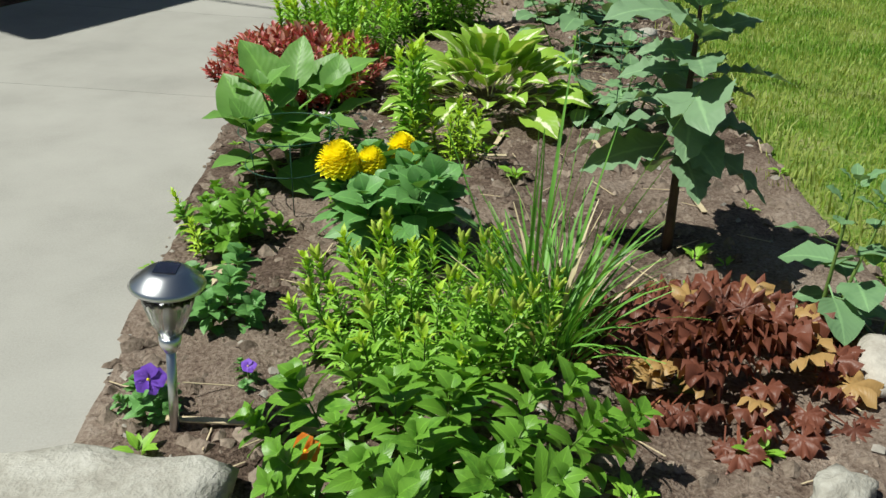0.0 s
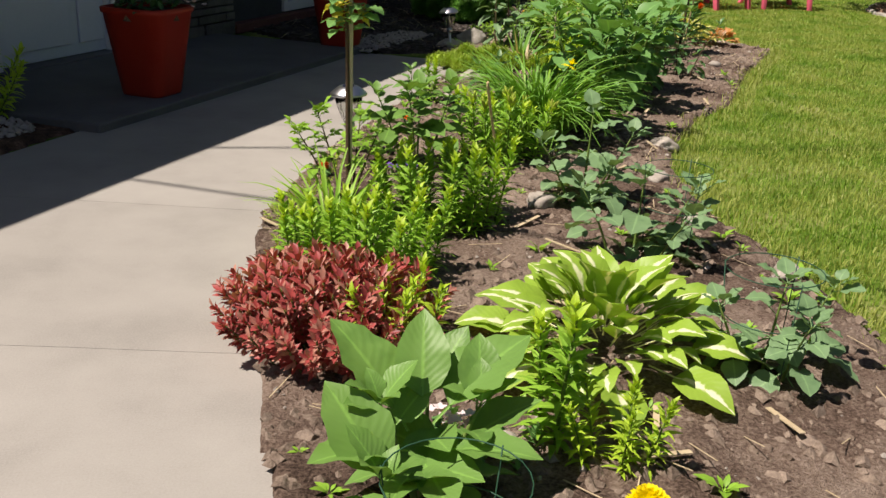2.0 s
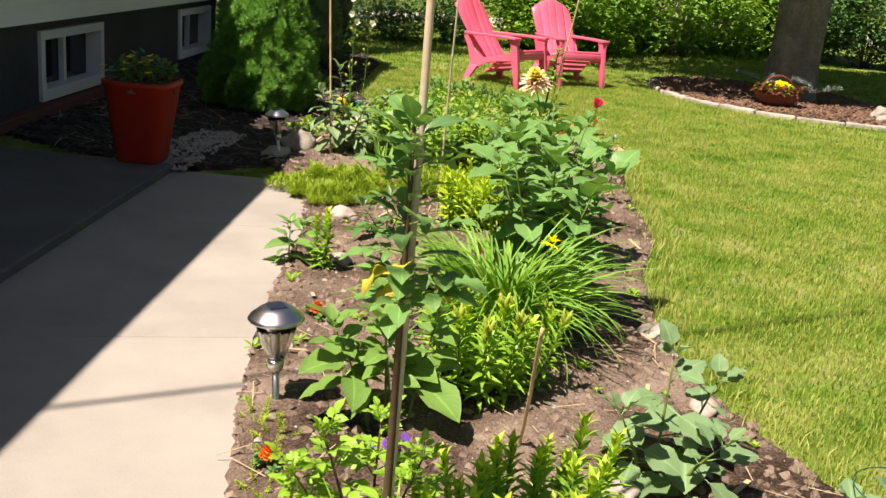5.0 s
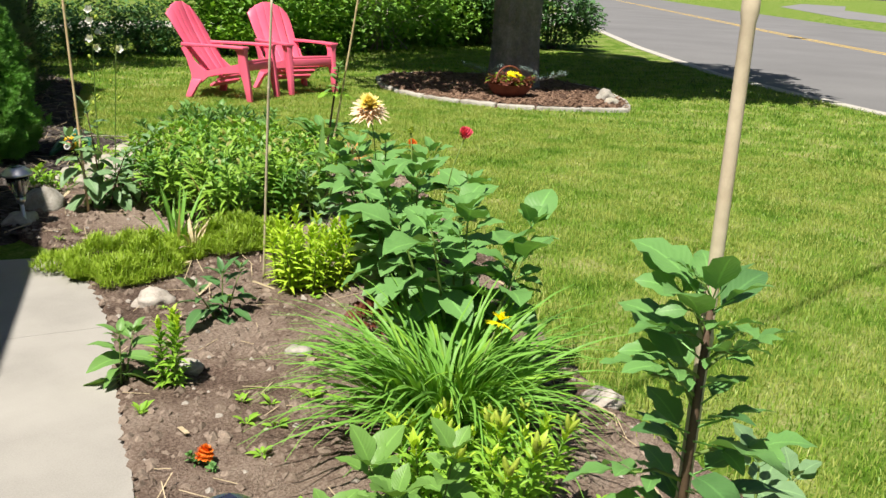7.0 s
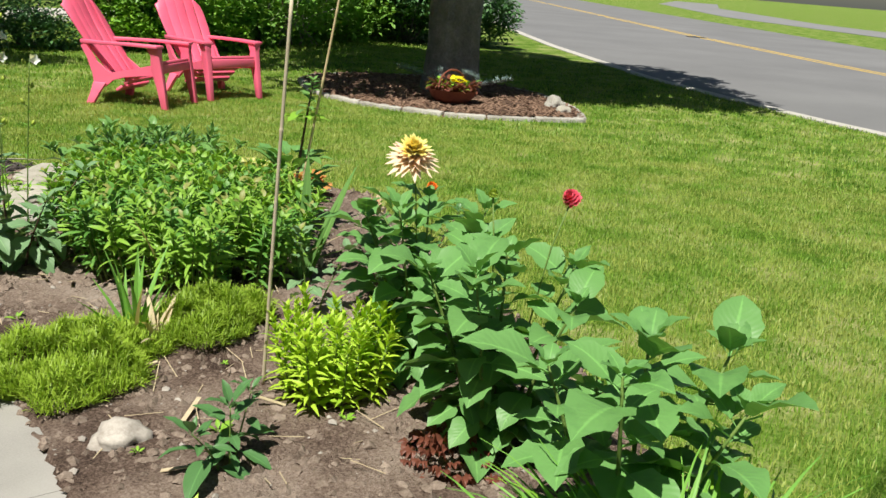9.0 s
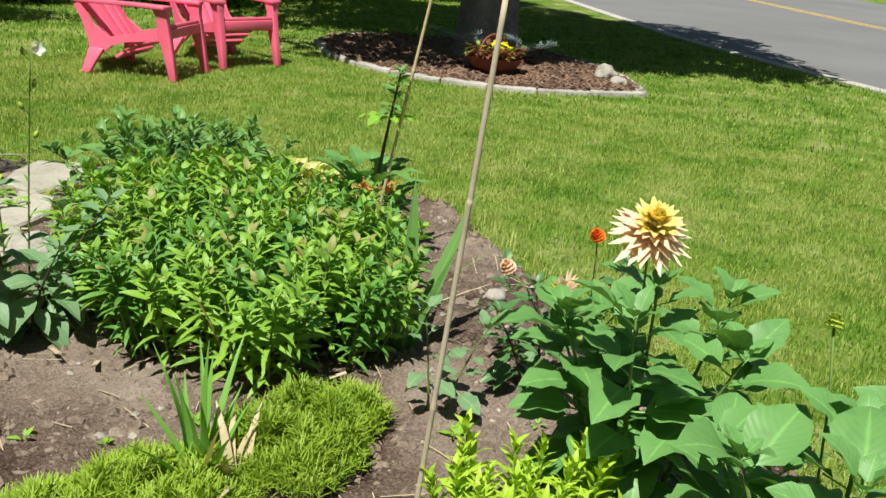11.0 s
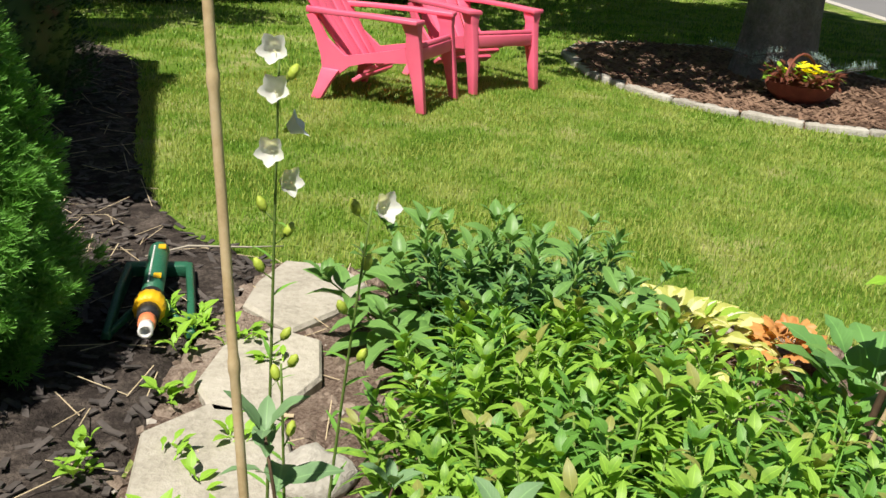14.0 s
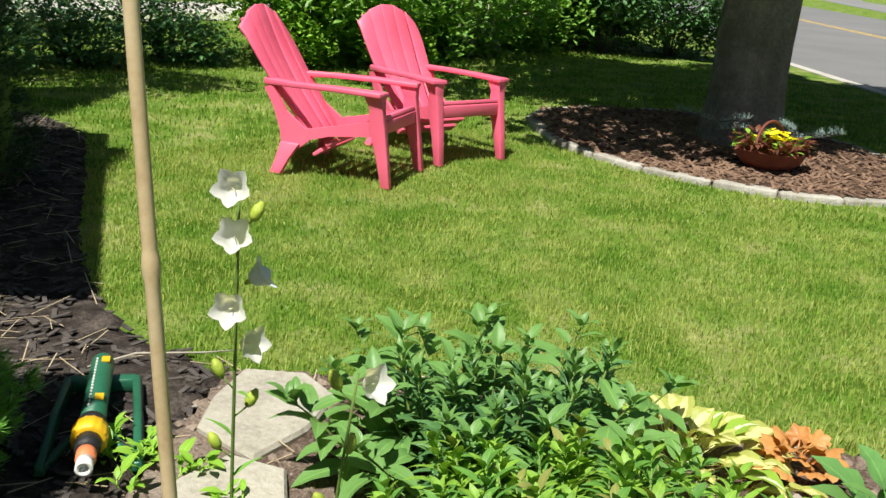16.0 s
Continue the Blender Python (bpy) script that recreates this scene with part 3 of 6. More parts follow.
# roof with eaves
rf = Build()
EAVE, RX0, RX1 = -0.05, -5.65, 6.80
EAVE_B, RXM = 0.52, 0.9   # unseen eave, cut back beyond the entry to let sun onto the dwarf spruce
for a, b_, z0, z1 in ((EAVE, WY + 3.5, 3.0, 4.4),):
    for p, q_, e_ in ((RX0, RXM, a), (RXM, 3.4, EAVE_B), (3.4, RX1, a)):
        rf.add([(p, e_, z0), (q_, e_, z0), (q_, b_, z1), (p, b_, z1), (p, e_, z0 - 0.14), (q_, e_, z0 - 0.14), (q_, b_, z1 - 0.14), (p, b_, z1 - 0.14)],
               [(0, 1, 2, 3), (7, 6, 5, 4), (4, 5, 1, 0), (0, 3, 7, 4), (1, 5, 6, 2)], M_ROOF)
    rf.add([(RX0, WY + 7.6, z0), (RX1, WY + 7.6, z0), (RX1, b_, z1), (RX0, b_, z1), (RX0, WY + 7.6, z0 - 0.14), (RX1, WY + 7.6, z0 - 0.14), (RX1, b_, z1 - 0.14), (RX0, b_, z1 - 0.14)],
           [(3, 2, 1, 0), (4, 5, 6, 7), (0, 1, 5, 4), (4, 7, 3, 0), (2, 6, 5, 1)], M_ROOF)
part("roof", rf.mesh("roof", False), house)
part("soffit", Build().box(RX0 + 0.05, RX1 - 0.05, EAVE_B + 0.02, WY, 2.84, 2.856, M_SIDING).mesh("soffit", False), house)
part("brick_course", Build().box(0.69, 3.6, WY - 0.06, WY + 0.058, 0.0, 0.085, M_BRICK, bev=0.008).mesh("brick_course", False), house)

# ledge stones of the two stone walls
srng = random.Random(3)
for x0, x1 in ((-3.6, -2.12), (-0.88, 0.67)):
    z = 0.0
    while z < 1.35:
        h = srng.choice((0.06, 0.075, 0.1, 0.13))
        x = x0
        while x < x1 - 0.02:
            w = min(srng.uniform(0.16, 0.45), x1 - x)
            if x1 - x - w < 0.08:
                w = x1 - x
            st = Build().box(x + 0.006, x + w - 0.006, WY - srng.uniform(0.03, 0.06), WY + 0.01, z + 0.005, z + h - 0.006, M_WALLST, bev=0.006)
            part("stone", st.mesh("stone", False), house)
            x += w
        z += h

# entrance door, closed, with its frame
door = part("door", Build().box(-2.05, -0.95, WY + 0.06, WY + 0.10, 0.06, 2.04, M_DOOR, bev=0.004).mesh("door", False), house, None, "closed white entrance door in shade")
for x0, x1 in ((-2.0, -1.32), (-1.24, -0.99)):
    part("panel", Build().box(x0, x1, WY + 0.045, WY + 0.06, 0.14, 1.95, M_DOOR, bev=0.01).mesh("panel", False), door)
part("door_handle", Build().tube([(-1.28, WY + 0.06, 1.0), (-1.28, WY, 1.0), (-1.38, WY - 0.01, 1.0)], 0.012, M_STEEL, 8).mesh("door_handle"), door)
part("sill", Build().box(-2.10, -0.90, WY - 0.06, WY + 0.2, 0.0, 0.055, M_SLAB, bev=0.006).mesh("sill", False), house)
for x0, x1 in ((-2.10, -2.05), (-0.95, -0.90)):
    part("door_frame", Build().box(x0, x1, WY - 0.01, WY + 0.12, 0.056, 2.05, M_SIDING).mesh("door_frame", False), house)


def low_window(x0, x1):
    w = part("window", Build().box(x0 + 0.05, x1 - 0.05, WY + 0.17, WY + 0.18, 0.19, 0.57, M_PANE).mesh("window", False), house, None, "low basement window with white frame and dark panes")
    fr = Build()
    y0, y1 = WY + 0.03, WY + 0.2
    fr.box(x0, x1, y0, y1, 0.10, 0.19, M_SIDING, bev=0.004).box(x0, x1, y0, y1, 0.57, 0.64, M_SIDING, bev=0.004)
    fr.box(x0, x0 + 0.07, y0, y1, 0.192, 0.568, M_SIDING, bev=0.004).box(x1 - 0.07, x1, y0, y1, 0.192, 0.568, M_SIDING, bev=0.004)
    part("window_frame", fr.mesh("window_frame", False), w)
    part("mullion", Build().box((x0 + x1) / 2 - 0.025, (x0 + x1) / 2 + 0.025, WY + 0.12, WY + 0.165, 0.192, 0.568, M_SIDING).mesh("mullion", False), w)


low_window(1.72, 2.95)
low_window(5.10, 6.30)

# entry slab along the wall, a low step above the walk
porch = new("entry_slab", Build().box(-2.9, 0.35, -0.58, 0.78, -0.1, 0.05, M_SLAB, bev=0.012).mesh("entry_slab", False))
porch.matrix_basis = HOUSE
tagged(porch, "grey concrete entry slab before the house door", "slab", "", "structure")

# ---- road beyond the lawn ----
def band(name, pts, w0, w1, z, m, label, category):
    """A strip along a line, from w0 to w1 to its right."""
    v, f = [], []
    P = [Vector(p) for p in pts]
    for i, p in enumerate(P):
        d = (P[min(i + 1, len(P) - 1)] - P[max(i - 1, 0)]).normalized()
        r = Vector((d.y, -d.x))
        v += [(*(p + r * w0), z), (*(p + r * w1), z), (*(p + r * w1), z - 0.08), (*(p + r * w0), z - 0.08)]
    for i in range(len(P) - 1):
        for k in range(4):
            f.append((4 * i + k, 4 * i + 4 + k, 4 * i + 4 + (k + 1) % 4, 4 * i + (k + 1) % 4))
    return single(name, Build().add(v, f, m), None, label, category, "", "structure", False)


ROAD = [(5.0, -14.0), (7.6, -1.0), (10.2, 5.0), (12.35, 8.5), (13.5, 10.1), (15.2, 12.2), (20.1, 16.8), (28.0, 23.5), (46.0, 37.5), (76.0, 61.0), (140.0, 110.0)]
band("road", ROAD, 0.0, 14.5, 0.0, M_ASPH, "grey asphalt road curving past the lawn", "road")
band("road_shoulder", ROAD, -0.22, 0.02, 0.004, M_GRAVEL, "pale gravel edge of the road", "shoulder")
band("road_line", ROAD, 7.1, 7.2, 0.004, M_YELLOW, "worn yellow centre line on the road", "road marking")
band("road_line", ROAD, 7.4, 7.5, 0.004, M_YELLOW, "worn yellow centre line on the road", "road marking")
band("side_street", [(52, 14), (70, 30), (110, 52), (160, 70)], 0.0, 7.0, 0.006, M_ASPH, "grey side street beyond a wedge of grass", "road")
ir = single("manhole_cover", Build().lathe([(0.34, 0.0), (0.34, 0.008), (0.30, 0.012), (0.28, 0.008)], M_DARKPL, 24), pose(32.4, 17.9, 0.0), "round dark iron cover in the asphalt road", "manhole cover")
back = [(-30, 26), (-5, 25.5), (10, 25.8), (25, 27), (40, 33)]
band("driveway", back, -0.2, 3.2, -0.002, M_GRAVEL, "pale drive behind the back lawn", "driveway")

# ---- chairs ----
def loft(sections, m):
    """A bar through cross-sections: rows of four corner points."""
    v, f = [p for s in sections for p in s], []
    for i in range(len(sections) - 1):
        for k in range(4):
            f.append((4 * i + k, 4 * i + (k + 1) % 4, 4 * i + 4 + (k + 1) % 4, 4 * i + 4 + k))
    f += [(3, 2, 1, 0), tuple(4 * (len(sections) - 1) + k for k in range(4))]
    bm = bmesh.new()
    vs = [bm.verts.new(p) for p in v]
    for q in f:
        bm.faces.new([vs[i] for i in q])
    bmesh.ops.recalc_face_normals(bm, faces=bm.faces[:])
    bmesh.ops.bevel(bm, geom=bm.edges[:], offset=0.006, segments=2, profile=0.5, affect="EDGES", clamp_overlap=True)
    bm.verts.index_update()
    b = Build().add([tuple(p.co) for p in bm.verts], [[p.index for p in q.verts] for q in bm.faces], m)
    bm.free()
    return b


def garden_chair(x, y, turn):
    """A moulded slatted garden chair that faces +y."""
    ch = root("garden_chair", x, y, 0.0, turn, "bright pink moulded plastic garden chair with slatted back on the lawn", "chair", "pink garden chairs")
    for sx in (-1, 1):
        X = lambda a: sx * a
        # front leg, foot forward, running up into the arm
        part("front_leg", loft([[(X(0.292), 0.405, 0), (X(0.342), 0.405, 0), (X(0.342), 0.345, 0), (X(0.292), 0.345, 0)],
                                [(X(0.285), 0.375, 0.20), (X(0.34), 0.375, 0.20), (X(0.34), 0.295, 0.20), (X(0.285), 0.295, 0.20)],
                                [(X(0.28), 0.345, 0.38), (X(0.34), 0.345, 0.38), (X(0.34), 0.235, 0.38), (X(0.28), 0.235, 0.38)],
                                [(X(0.28), 0.325, 0.50), (X(0.345), 0.325, 0.50), (X(0.345), 0.235, 0.50), (X(0.28), 0.235, 0.50)],
                                [(X(0.275), 0.325, 0.578), (X(0.36), 0.32, 0.578), (X(0.36), 0.20, 0.578), (X(0.275), 0.20, 0.578)]], M_PINK).mesh("front_leg"), ch)
        part("armrest", loft([[(X(0.262), 0.34, 0.575), (X(0.385), 0.32, 0.575), (X(0.385), 0.32, 0.605), (X(0.26), 0.33, 0.605)],
                              [(X(0.265), 0.0, 0.575), (X(0.37), 0.0, 0.575), (X(0.37), 0.0, 0.605), (X(0.265), 0.0, 0.605)],
                              [(X(0.28), -0.30, 0.565), (X(0.35), -0.30, 0.565), (X(0.35), -0.30, 0.598), (X(0.28), -0.30, 0.598)],
                              [(X(0.20), -0.56, 0.555), (X(0.29), -0.53, 0.555), (X(0.29), -0.53, 0.595), (X(0.20), -0.56, 0.595)]], M_PINK).mesh("armrest"), ch)
        side = [(0.30, 0.43), (0.30, 0.32), (0.14, 0.30), (-0.05, 0.275), (-0.18, 0.235), (-0.27, 0.16), (-0.38, 0.16), (-0.40, 0.28), (-0.45, 0.42), (-0.52, 0.54), (-0.46, 0.56), (-0.36, 0.40), (-0.22, 0.30), (0.0, 0.35)]
        part("side_panel", Build().prism(side, 0.27, 0.30, M_PINK, Matrix.Diagonal((sx, 1, 1, 1)) @ Matrix(((0, 0, 1, 0), (1, 0, 0, 0), (0, 1, 0, 0), (0, 0, 0, 1)))).mesh("side_panel", False), ch)
        part("back_leg", loft([[(X(0.275), -0.25, 0.20), (X(0.318), -0.25, 0.20), (X(0.318), -0.385, 0.20), (X(0.275), -0.385, 0.20)],
                               [(X(0.305), -0.305, 0.10), (X(0.35), -0.305, 0.10), (X(0.35), -0.40, 0.10), (X(0.305), -0.40, 0.10)],
                               [(X(0.34), -0.345, 0.0), (X(0.39), -0.345, 0.0), (X(0.39), -0.42, 0.0), (X(0.34), -0.42, 0.0)]], M_PINK).mesh("back_leg"), ch)
    # seat slats, front apron
    for k in range(6):
        y0 = 0.33 - k * 0.085
        z0 = 0.43 - 0.035 * k - 0.004 * k * k
        part("seat_slat", Build().box(-0.275, 0.275, -0.0385, 0.0385, -0.014, 0.014, M_PINK, Matrix.Translation((0, y0 - 0.04, z0)) @ Matrix.Rotation(0.34 + 0.06 * k, 4, "X"), bev=0.006).mesh("seat_slat"), ch)
    part("apron", Build().box(-0.285, 0.285, 0.30, 0.335, 0.335, 0.425, M_PINK, bev=0.01).mesh("apron"), ch)
    part("stretcher", Build().box(-0.27, 0.27, -0.33, -0.30, 0.24, 0.30, M_PINK, bev=0.008).mesh("stretcher"), ch)
    # back slats, fanned and rounded at the top
    n = 5
    for k in range(n):
        e = (k - 2) / 2
        secs = []
        for q in range(8):
            s = q / 7
            wid = (0.42 + 0.17 * math.sin(min(s * 1.3, 1.15) * math.pi / 2)) / n - 0.0055
            cx = (k - 2) * (wid + 0.0055)
            zt = lambda x: 0.23 + 0.81 * s * (1.0 - 0.17 * (x / 0.29) ** 2 * s ** 3)
            za, zb = zt(cx - wid / 2), zt(cx + wid / 2)
            yy = -0.22 - 0.52 * s - 0.05 * math.sin(s * math.pi) + 0.02 * e * e
            t = 0.011
            secs.append([(cx - wid / 2, yy + t, za), (cx + wid / 2, yy + t, zb), (cx + wid / 2, yy - t, zb - 0.004), (cx - wid / 2, yy - t, za - 0.004)])
        part("back_slat", loft(secs, M_PINK).mesh("back_slat"), ch)
    for s, w in ((0.12, 0.21), (0.42, 0.27), (0.86, 0.24)):
        part("back_brace", Build().box(-w, w, -0.012, 0.008, -0.03, 0.03, M_PINK, Matrix.Translation((0, -0.250 - 0.52 * s - 0.05 * math.sin(s * math.pi), 0.23 + 0.81 * s)) @ Matrix.Rotation(0.56, 4, "X"), bev=0.004).mesh("back_brace"), ch)
    return ch


garden_chair(5.29, 13.37, -156.5)
garden_chair(6.33, 13.52, -186.5)

# ---- planters, basket ----
def planter(x, y, z, turn, label):
    p = root("planter", x, y, z, turn, label, "planter", "tall red planters")
    sq = lambda r: [(r, r), (-r, r), (-r, -r), (r, -r)]
    b = Build()
    prof = [(0.135, 0.0), (0.14, 0.02), (0.205, 0.56), (0.215, 0.565), (0.217, 0.60), (0.20, 0.602), (0.195, 0.54)]
    b.lathe([(r * 1.22, h * 0.85) for r, h in prof], M_RED, 32, None, lambda w, z: 1 / max(abs(math.cos(w)) ** 6 + abs(math.sin(w)) ** 6, 1e-6) ** (1 / 6) * 0.8)
    part("pot", b.mesh("pot", True), p)
    part("soil", Build().lathe([(0.2, 0.44), (0.2, 0.485), (0.1, 0.495)], M_SOIL, 20).mesh("soil"), p)
    fb, r = Build(), random.Random(int(x * 100))
    for _ in range(240):
        a, d = r.uniform(0, 6.28), 0.2 * math.sqrt(r.random())
        v, f, uv = leaf(r.uniform(0.05, 0.09), 0.03, ovate, 0.6, 0.2, seg=3, cols=2)
        fb.add(v, f, L_DARK, uv, aim((d * math.cos(a), d * math.sin(a), 0.49 + r.uniform(0.0, 0.17) * (1.2 - d * 3)), r.uniform(0, 6.28), r.uniform(-0.3, 0.9)))
    part("foliage", fb.mesh("foliage"), p)
    return p, r


def blossoms(p, r, spots, m, size=0.02, name="blossom"):
    for x, y, z in spots:
        b = Build()
        for k in range(5):
            v, f, uv = leaf(size, size * 0.8, ovate, 0.4, 0.1, seg=3, cols=2)
            b.add(v, f, m, uv, aim((0, 0, 0), k * 1.257, 0.4))
        part(name, b.mesh(name), p, aim((x, y, z), r.uniform(0, 6), r.uniform(-0.4, 0.4)))


pot_a, r_ = planter(-1.36, 7.02, 0.05, 59, "tall tapered red planter with dark foliage and white blossoms")
blossoms(pot_a, r_, [(r_.uniform(0.05, 0.22), r_.uniform(-0.25, -0.02), r_.uniform(0.51, 0.63)) for _ in range(26)], P_PALEPINK, 0.022)
pot_b, r_ = planter(-0.05, 9.12, 0.05, 59, "tall tapered red planter with dark foliage and yellow blossoms")
blossoms(pot_b, r_, [(r_.uniform(-0.2, 0.1), r_.uniform(-0.1, 0.2), r_.uniform(0.55, 0.66)) for _ in range(14)], P_YELLOW, 0.03)

bk = root("flower_bowl", 8.33, 11.73, 0.03, 0, "brown bowl of yellow pansies and dark coleus on the mulch", "flower bowl")
part("bowl", Build().lathe([(0.16, 0), (0.25, 0.08), (0.29, 0.16), (0.30, 0.165), (0.275, 0.155), (0.24, 0.1)], M_TERRA, 28).mesh("bowl"), bk)
part("handle", Build().tube([(0.29 * math.cos(a), 0.03 * math.sin(a), 0.16 + 0.22 * math.sin(a)) for a in np.linspace(0, math.pi, 13)], 0.012, M_TERRA, 6).mesh("handle"), bk)
fb = Build()
for _ in range(260):
    a, d = rng.uniform(0, 6.28), 0.30 * math.sqrt(rng.random())
    v, f, uv = leaf(rng.uniform(0.06, 0.10), 0.045, ovate, 0.7, 0.2, seg=3, cols=2)
    fb.add(v, f, L_HEUCH if rng.random() < 0.75 else L_LILY, uv, aim((d * math.cos(a), d * math.sin(a), 0.17 + rng.uniform(0, 0.09)), a + rng.uniform(-1, 1), rng.uniform(-0.5, 0.7)))
part("foliage", fb.mesh("foliage"), bk)
blossoms(bk, rng, [(rng.gauss(-0.02, 0.08), rng.gauss(-0.06, 0.08), rng.uniform(0.24, 0.31)) for _ in range(22)], P_YELLOW, 0.04)

# ---- solar lights ----
def solar_light(x, y, lean_x=0.0, lean_y=0.0, s=1.0, sunk=0.0):
    z = gz(x, y) - sunk
    p = new("solar_light")
    p.matrix_basis = Matrix.Translation((x, y, z)) @ Euler((lean_x, lean_y, 0)).to_matrix().to_4x4() @ Matrix.Scale(s, 4)
    tagged(p, "steel solar garden light on a stake with fluted clear shade", "solar light", "solar lights")
    part("stake", Build().tube([(0, 0, -0.06), (0, 0, 0.2)], 0.0095, M_STEEL, 12).mesh("stake"), p)
    part("collar", Build().lathe([(0.012, 0.19), (0.02, 0.205), (0.022, 0.222), (0.014, 0.225)], M_STEEL, 20).mesh("collar"), p)
    sh = part("shade", Build().lathe([(0.018, 0.224), (0.034, 0.26), (0.046, 0.30), (0.053, 0.335), (0.049, 0.335), (0.042, 0.30), (0.03, 0.262), (0.016, 0.23)], M_GLASS, 48, None, lambda w, z: 1 + 0.05 * math.cos(16 * w)).mesh("shade"), p, None, "fluted clear shade")
    sh.visible_shadow = False
    part("lamp_core", Build().lathe([(0.012, 0.226), (0.012, 0.30), (0.02, 0.33)], M_STEEL, 12).mesh("lamp_core"), p)
    cap = part("cap", Build().lathe([(0.05, 0.333), (0.069, 0.332), (0.071, 0.336), (0.066, 0.343), (0.045, 0.360), (0.035, 0.366), (0.03, 0.367)], M_STEEL, 40).mesh("cap"), p, None, "brushed steel cap")
    part("solar_cell", Build().box(-0.021, 0.021, -0.021, 0.021, 0.3665, 0.3695, M_SOLAR).mesh("solar_cell", False), cap)
    return p


solar_light(-0.49, 1.44, -0.02, 0.07, 0.93)
solar_light(-0.30, 5.68, 0.0, -0.03, 1.28, 0.14)
solar_light(0.93, 9.31, 0.0, -0.10, 1.2, 0.10)

# ---- stakes, canes, cages ----
CANE_TOP = 1.36
def cane(name, a, b, r0, r1, m, label, nodes=()):
    """A cane from a to b with swollen nodes at fractions of its length."""
    A, B = Vector(a), Vector(b)
    ts = sorted({0.0, 1.0, *[q + e for q in nodes for e in (-0.008, -0.003, 0.003, 0.008)], *np.linspace(0.05, 0.95, 12).tolist()})
    def rad(t):
        r = r0 + (r1 - r0) * t
        return r * (1.22 if any(abs(t - q) < 0.004 for q in nodes) else 1.0)
    pts = [A.lerp(B, t) - A + Vector((0.004 * math.sin(5 * t + a[0]), 0.004 * math.cos(4 * t), 0)) for t in ts]
    return single(name, Build().tube(pts, [rad(t) for t in ts], m, 12), Matrix.Translation(A), label, "stake")


cane("bamboo_stake", (1.335, 9.383, -0.02), (1.307, 9.593, 1.95), 0.0074, 0.0070, M_BAMBOO, "straight pale bamboo stake standing in the bed", (0.215, 0.42, 0.615, 0.8))
cane("bamboo_stake", (-0.41, 4.61, -0.02), (-0.42, 4.60, 1.95), 0.0088, 0.0078, M_CANE, "weathered bamboo stake behind the tall dahlia", (0.3, 0.56, 0.75))
cane("plant_cane", (1.356, 7.727, -0.02), (1.289, 7.582, CANE_TOP), 0.0065, 0.0055, M_CANE, "thin pale cane standing free in the bed", (0.35, 0.7))
cane("plant_cane", (2.99, 9.136, -0.02), (3.05, 8.90, 1.45), 0.0075, 0.006, M_BAMBOO, "thin bamboo cane beside a staked dahlia", (0.3, 0.6, 0.85))
cane("plant_cane", (0.34, 5.20, -0.02), (0.20, 4.96, 0.51), 0.006, 0.006, M_BAMBOO, "short split cane stuck in the soil", (0.5,))


def wire_cage(x, y, r, h, label="green wire plant cage round the stems"):
    c = root("plant_cage", x, y, gz(x, y), rng.uniform(0, 90), label, "plant cage", "plant cages")
    for q in (0.55, 0.97):
        ring = Build().tube([(r * (0.8 + 0.2 * q) * math.cos(a), r * (0.8 + 0.2 * q) * math.sin(a), h * q) for a in np.linspace(0, 2 * math.pi, 25)], 0.0016, M_WIRE, 5)
        part("ring", ring.mesh("ring"), c)
    for k in range(3):
        a = k * 2.094 + 0.4
        part("leg", Build().tube([(r * 0.75 * math.cos(a), r * 0.75 * math.sin(a), -0.05), (r * math.cos(a), r * math.sin(a), h)], 0.0017, M_WIRE, 5).mesh("leg"), c)
    return c


wire_cage(-0.42, 2.52, 0.14, 0.23)
wire_cage(0.60, 3.26, 0.13, 0.32)
wire_cage(0.72, 4.16, 0.12, 0.34)

# ---- plants ----
def variants(n, make):
    return [make(random.Random(31 * k + 5), k) for k in range(n)]


def leaf_set(name, m, lo, hi, ratio, n=4, **kw):
    """A few leaf meshes of one kind, each of another size and curl."""
    out = []
    for k in range(n):
        ln = lo + (hi - lo) * k / max(n - 1, 1)
        q = dict(kw)
        q["curl"] = kw.get("curl", 0.7) * (0.7 + 0.25 * (k % 3))
        out.append(leaf_mesh(name, m, length=ln, width=ln * ratio, **q))
    return out


V_DAHLIA = leaf_set("leaf", L_DAHLIA, 0.08, 0.17, 0.60, 5, prof=ovate, fold=0.22, wave=0.16, stalk=0.04, seg=7, cols=2, teeth=0.07)
def compound(m, k, ln):
    """A dahlia leaf: a stalk with five toothed leaflets."""
    b = Build().tube([(0, 0, 0), (0, ln * 0.5, 0.012), (0, ln, 0.0)], [0.0035, 0.003, 0.002], S_GREEN, 5)
    for i, (yy, az, sc) in enumerate(((1.0, 0.0, 1.0), (0.82, 1.0, 0.8), (0.80, -1.05, 0.85), (0.5, 1.2, 0.55), (0.47, -1.2, 0.6))):
        v, f, uv = leaf(0.085 * sc, 0.052 * sc, ovate, 0.5 + 0.2 * ((i + k) % 3), 0.25, 0.2, 0.006, seg=6, cols=2, teeth=0.08)
        b.add(v, f, m, uv, Matrix.Translation((0, ln * yy, 0.006)) @ Matrix.Rotation(az, 4, "Z") @ Matrix.Rotation(-0.25 + 0.2 * ((i * 2 + k) % 3), 4, "X"))
    return b.mesh("leaf")


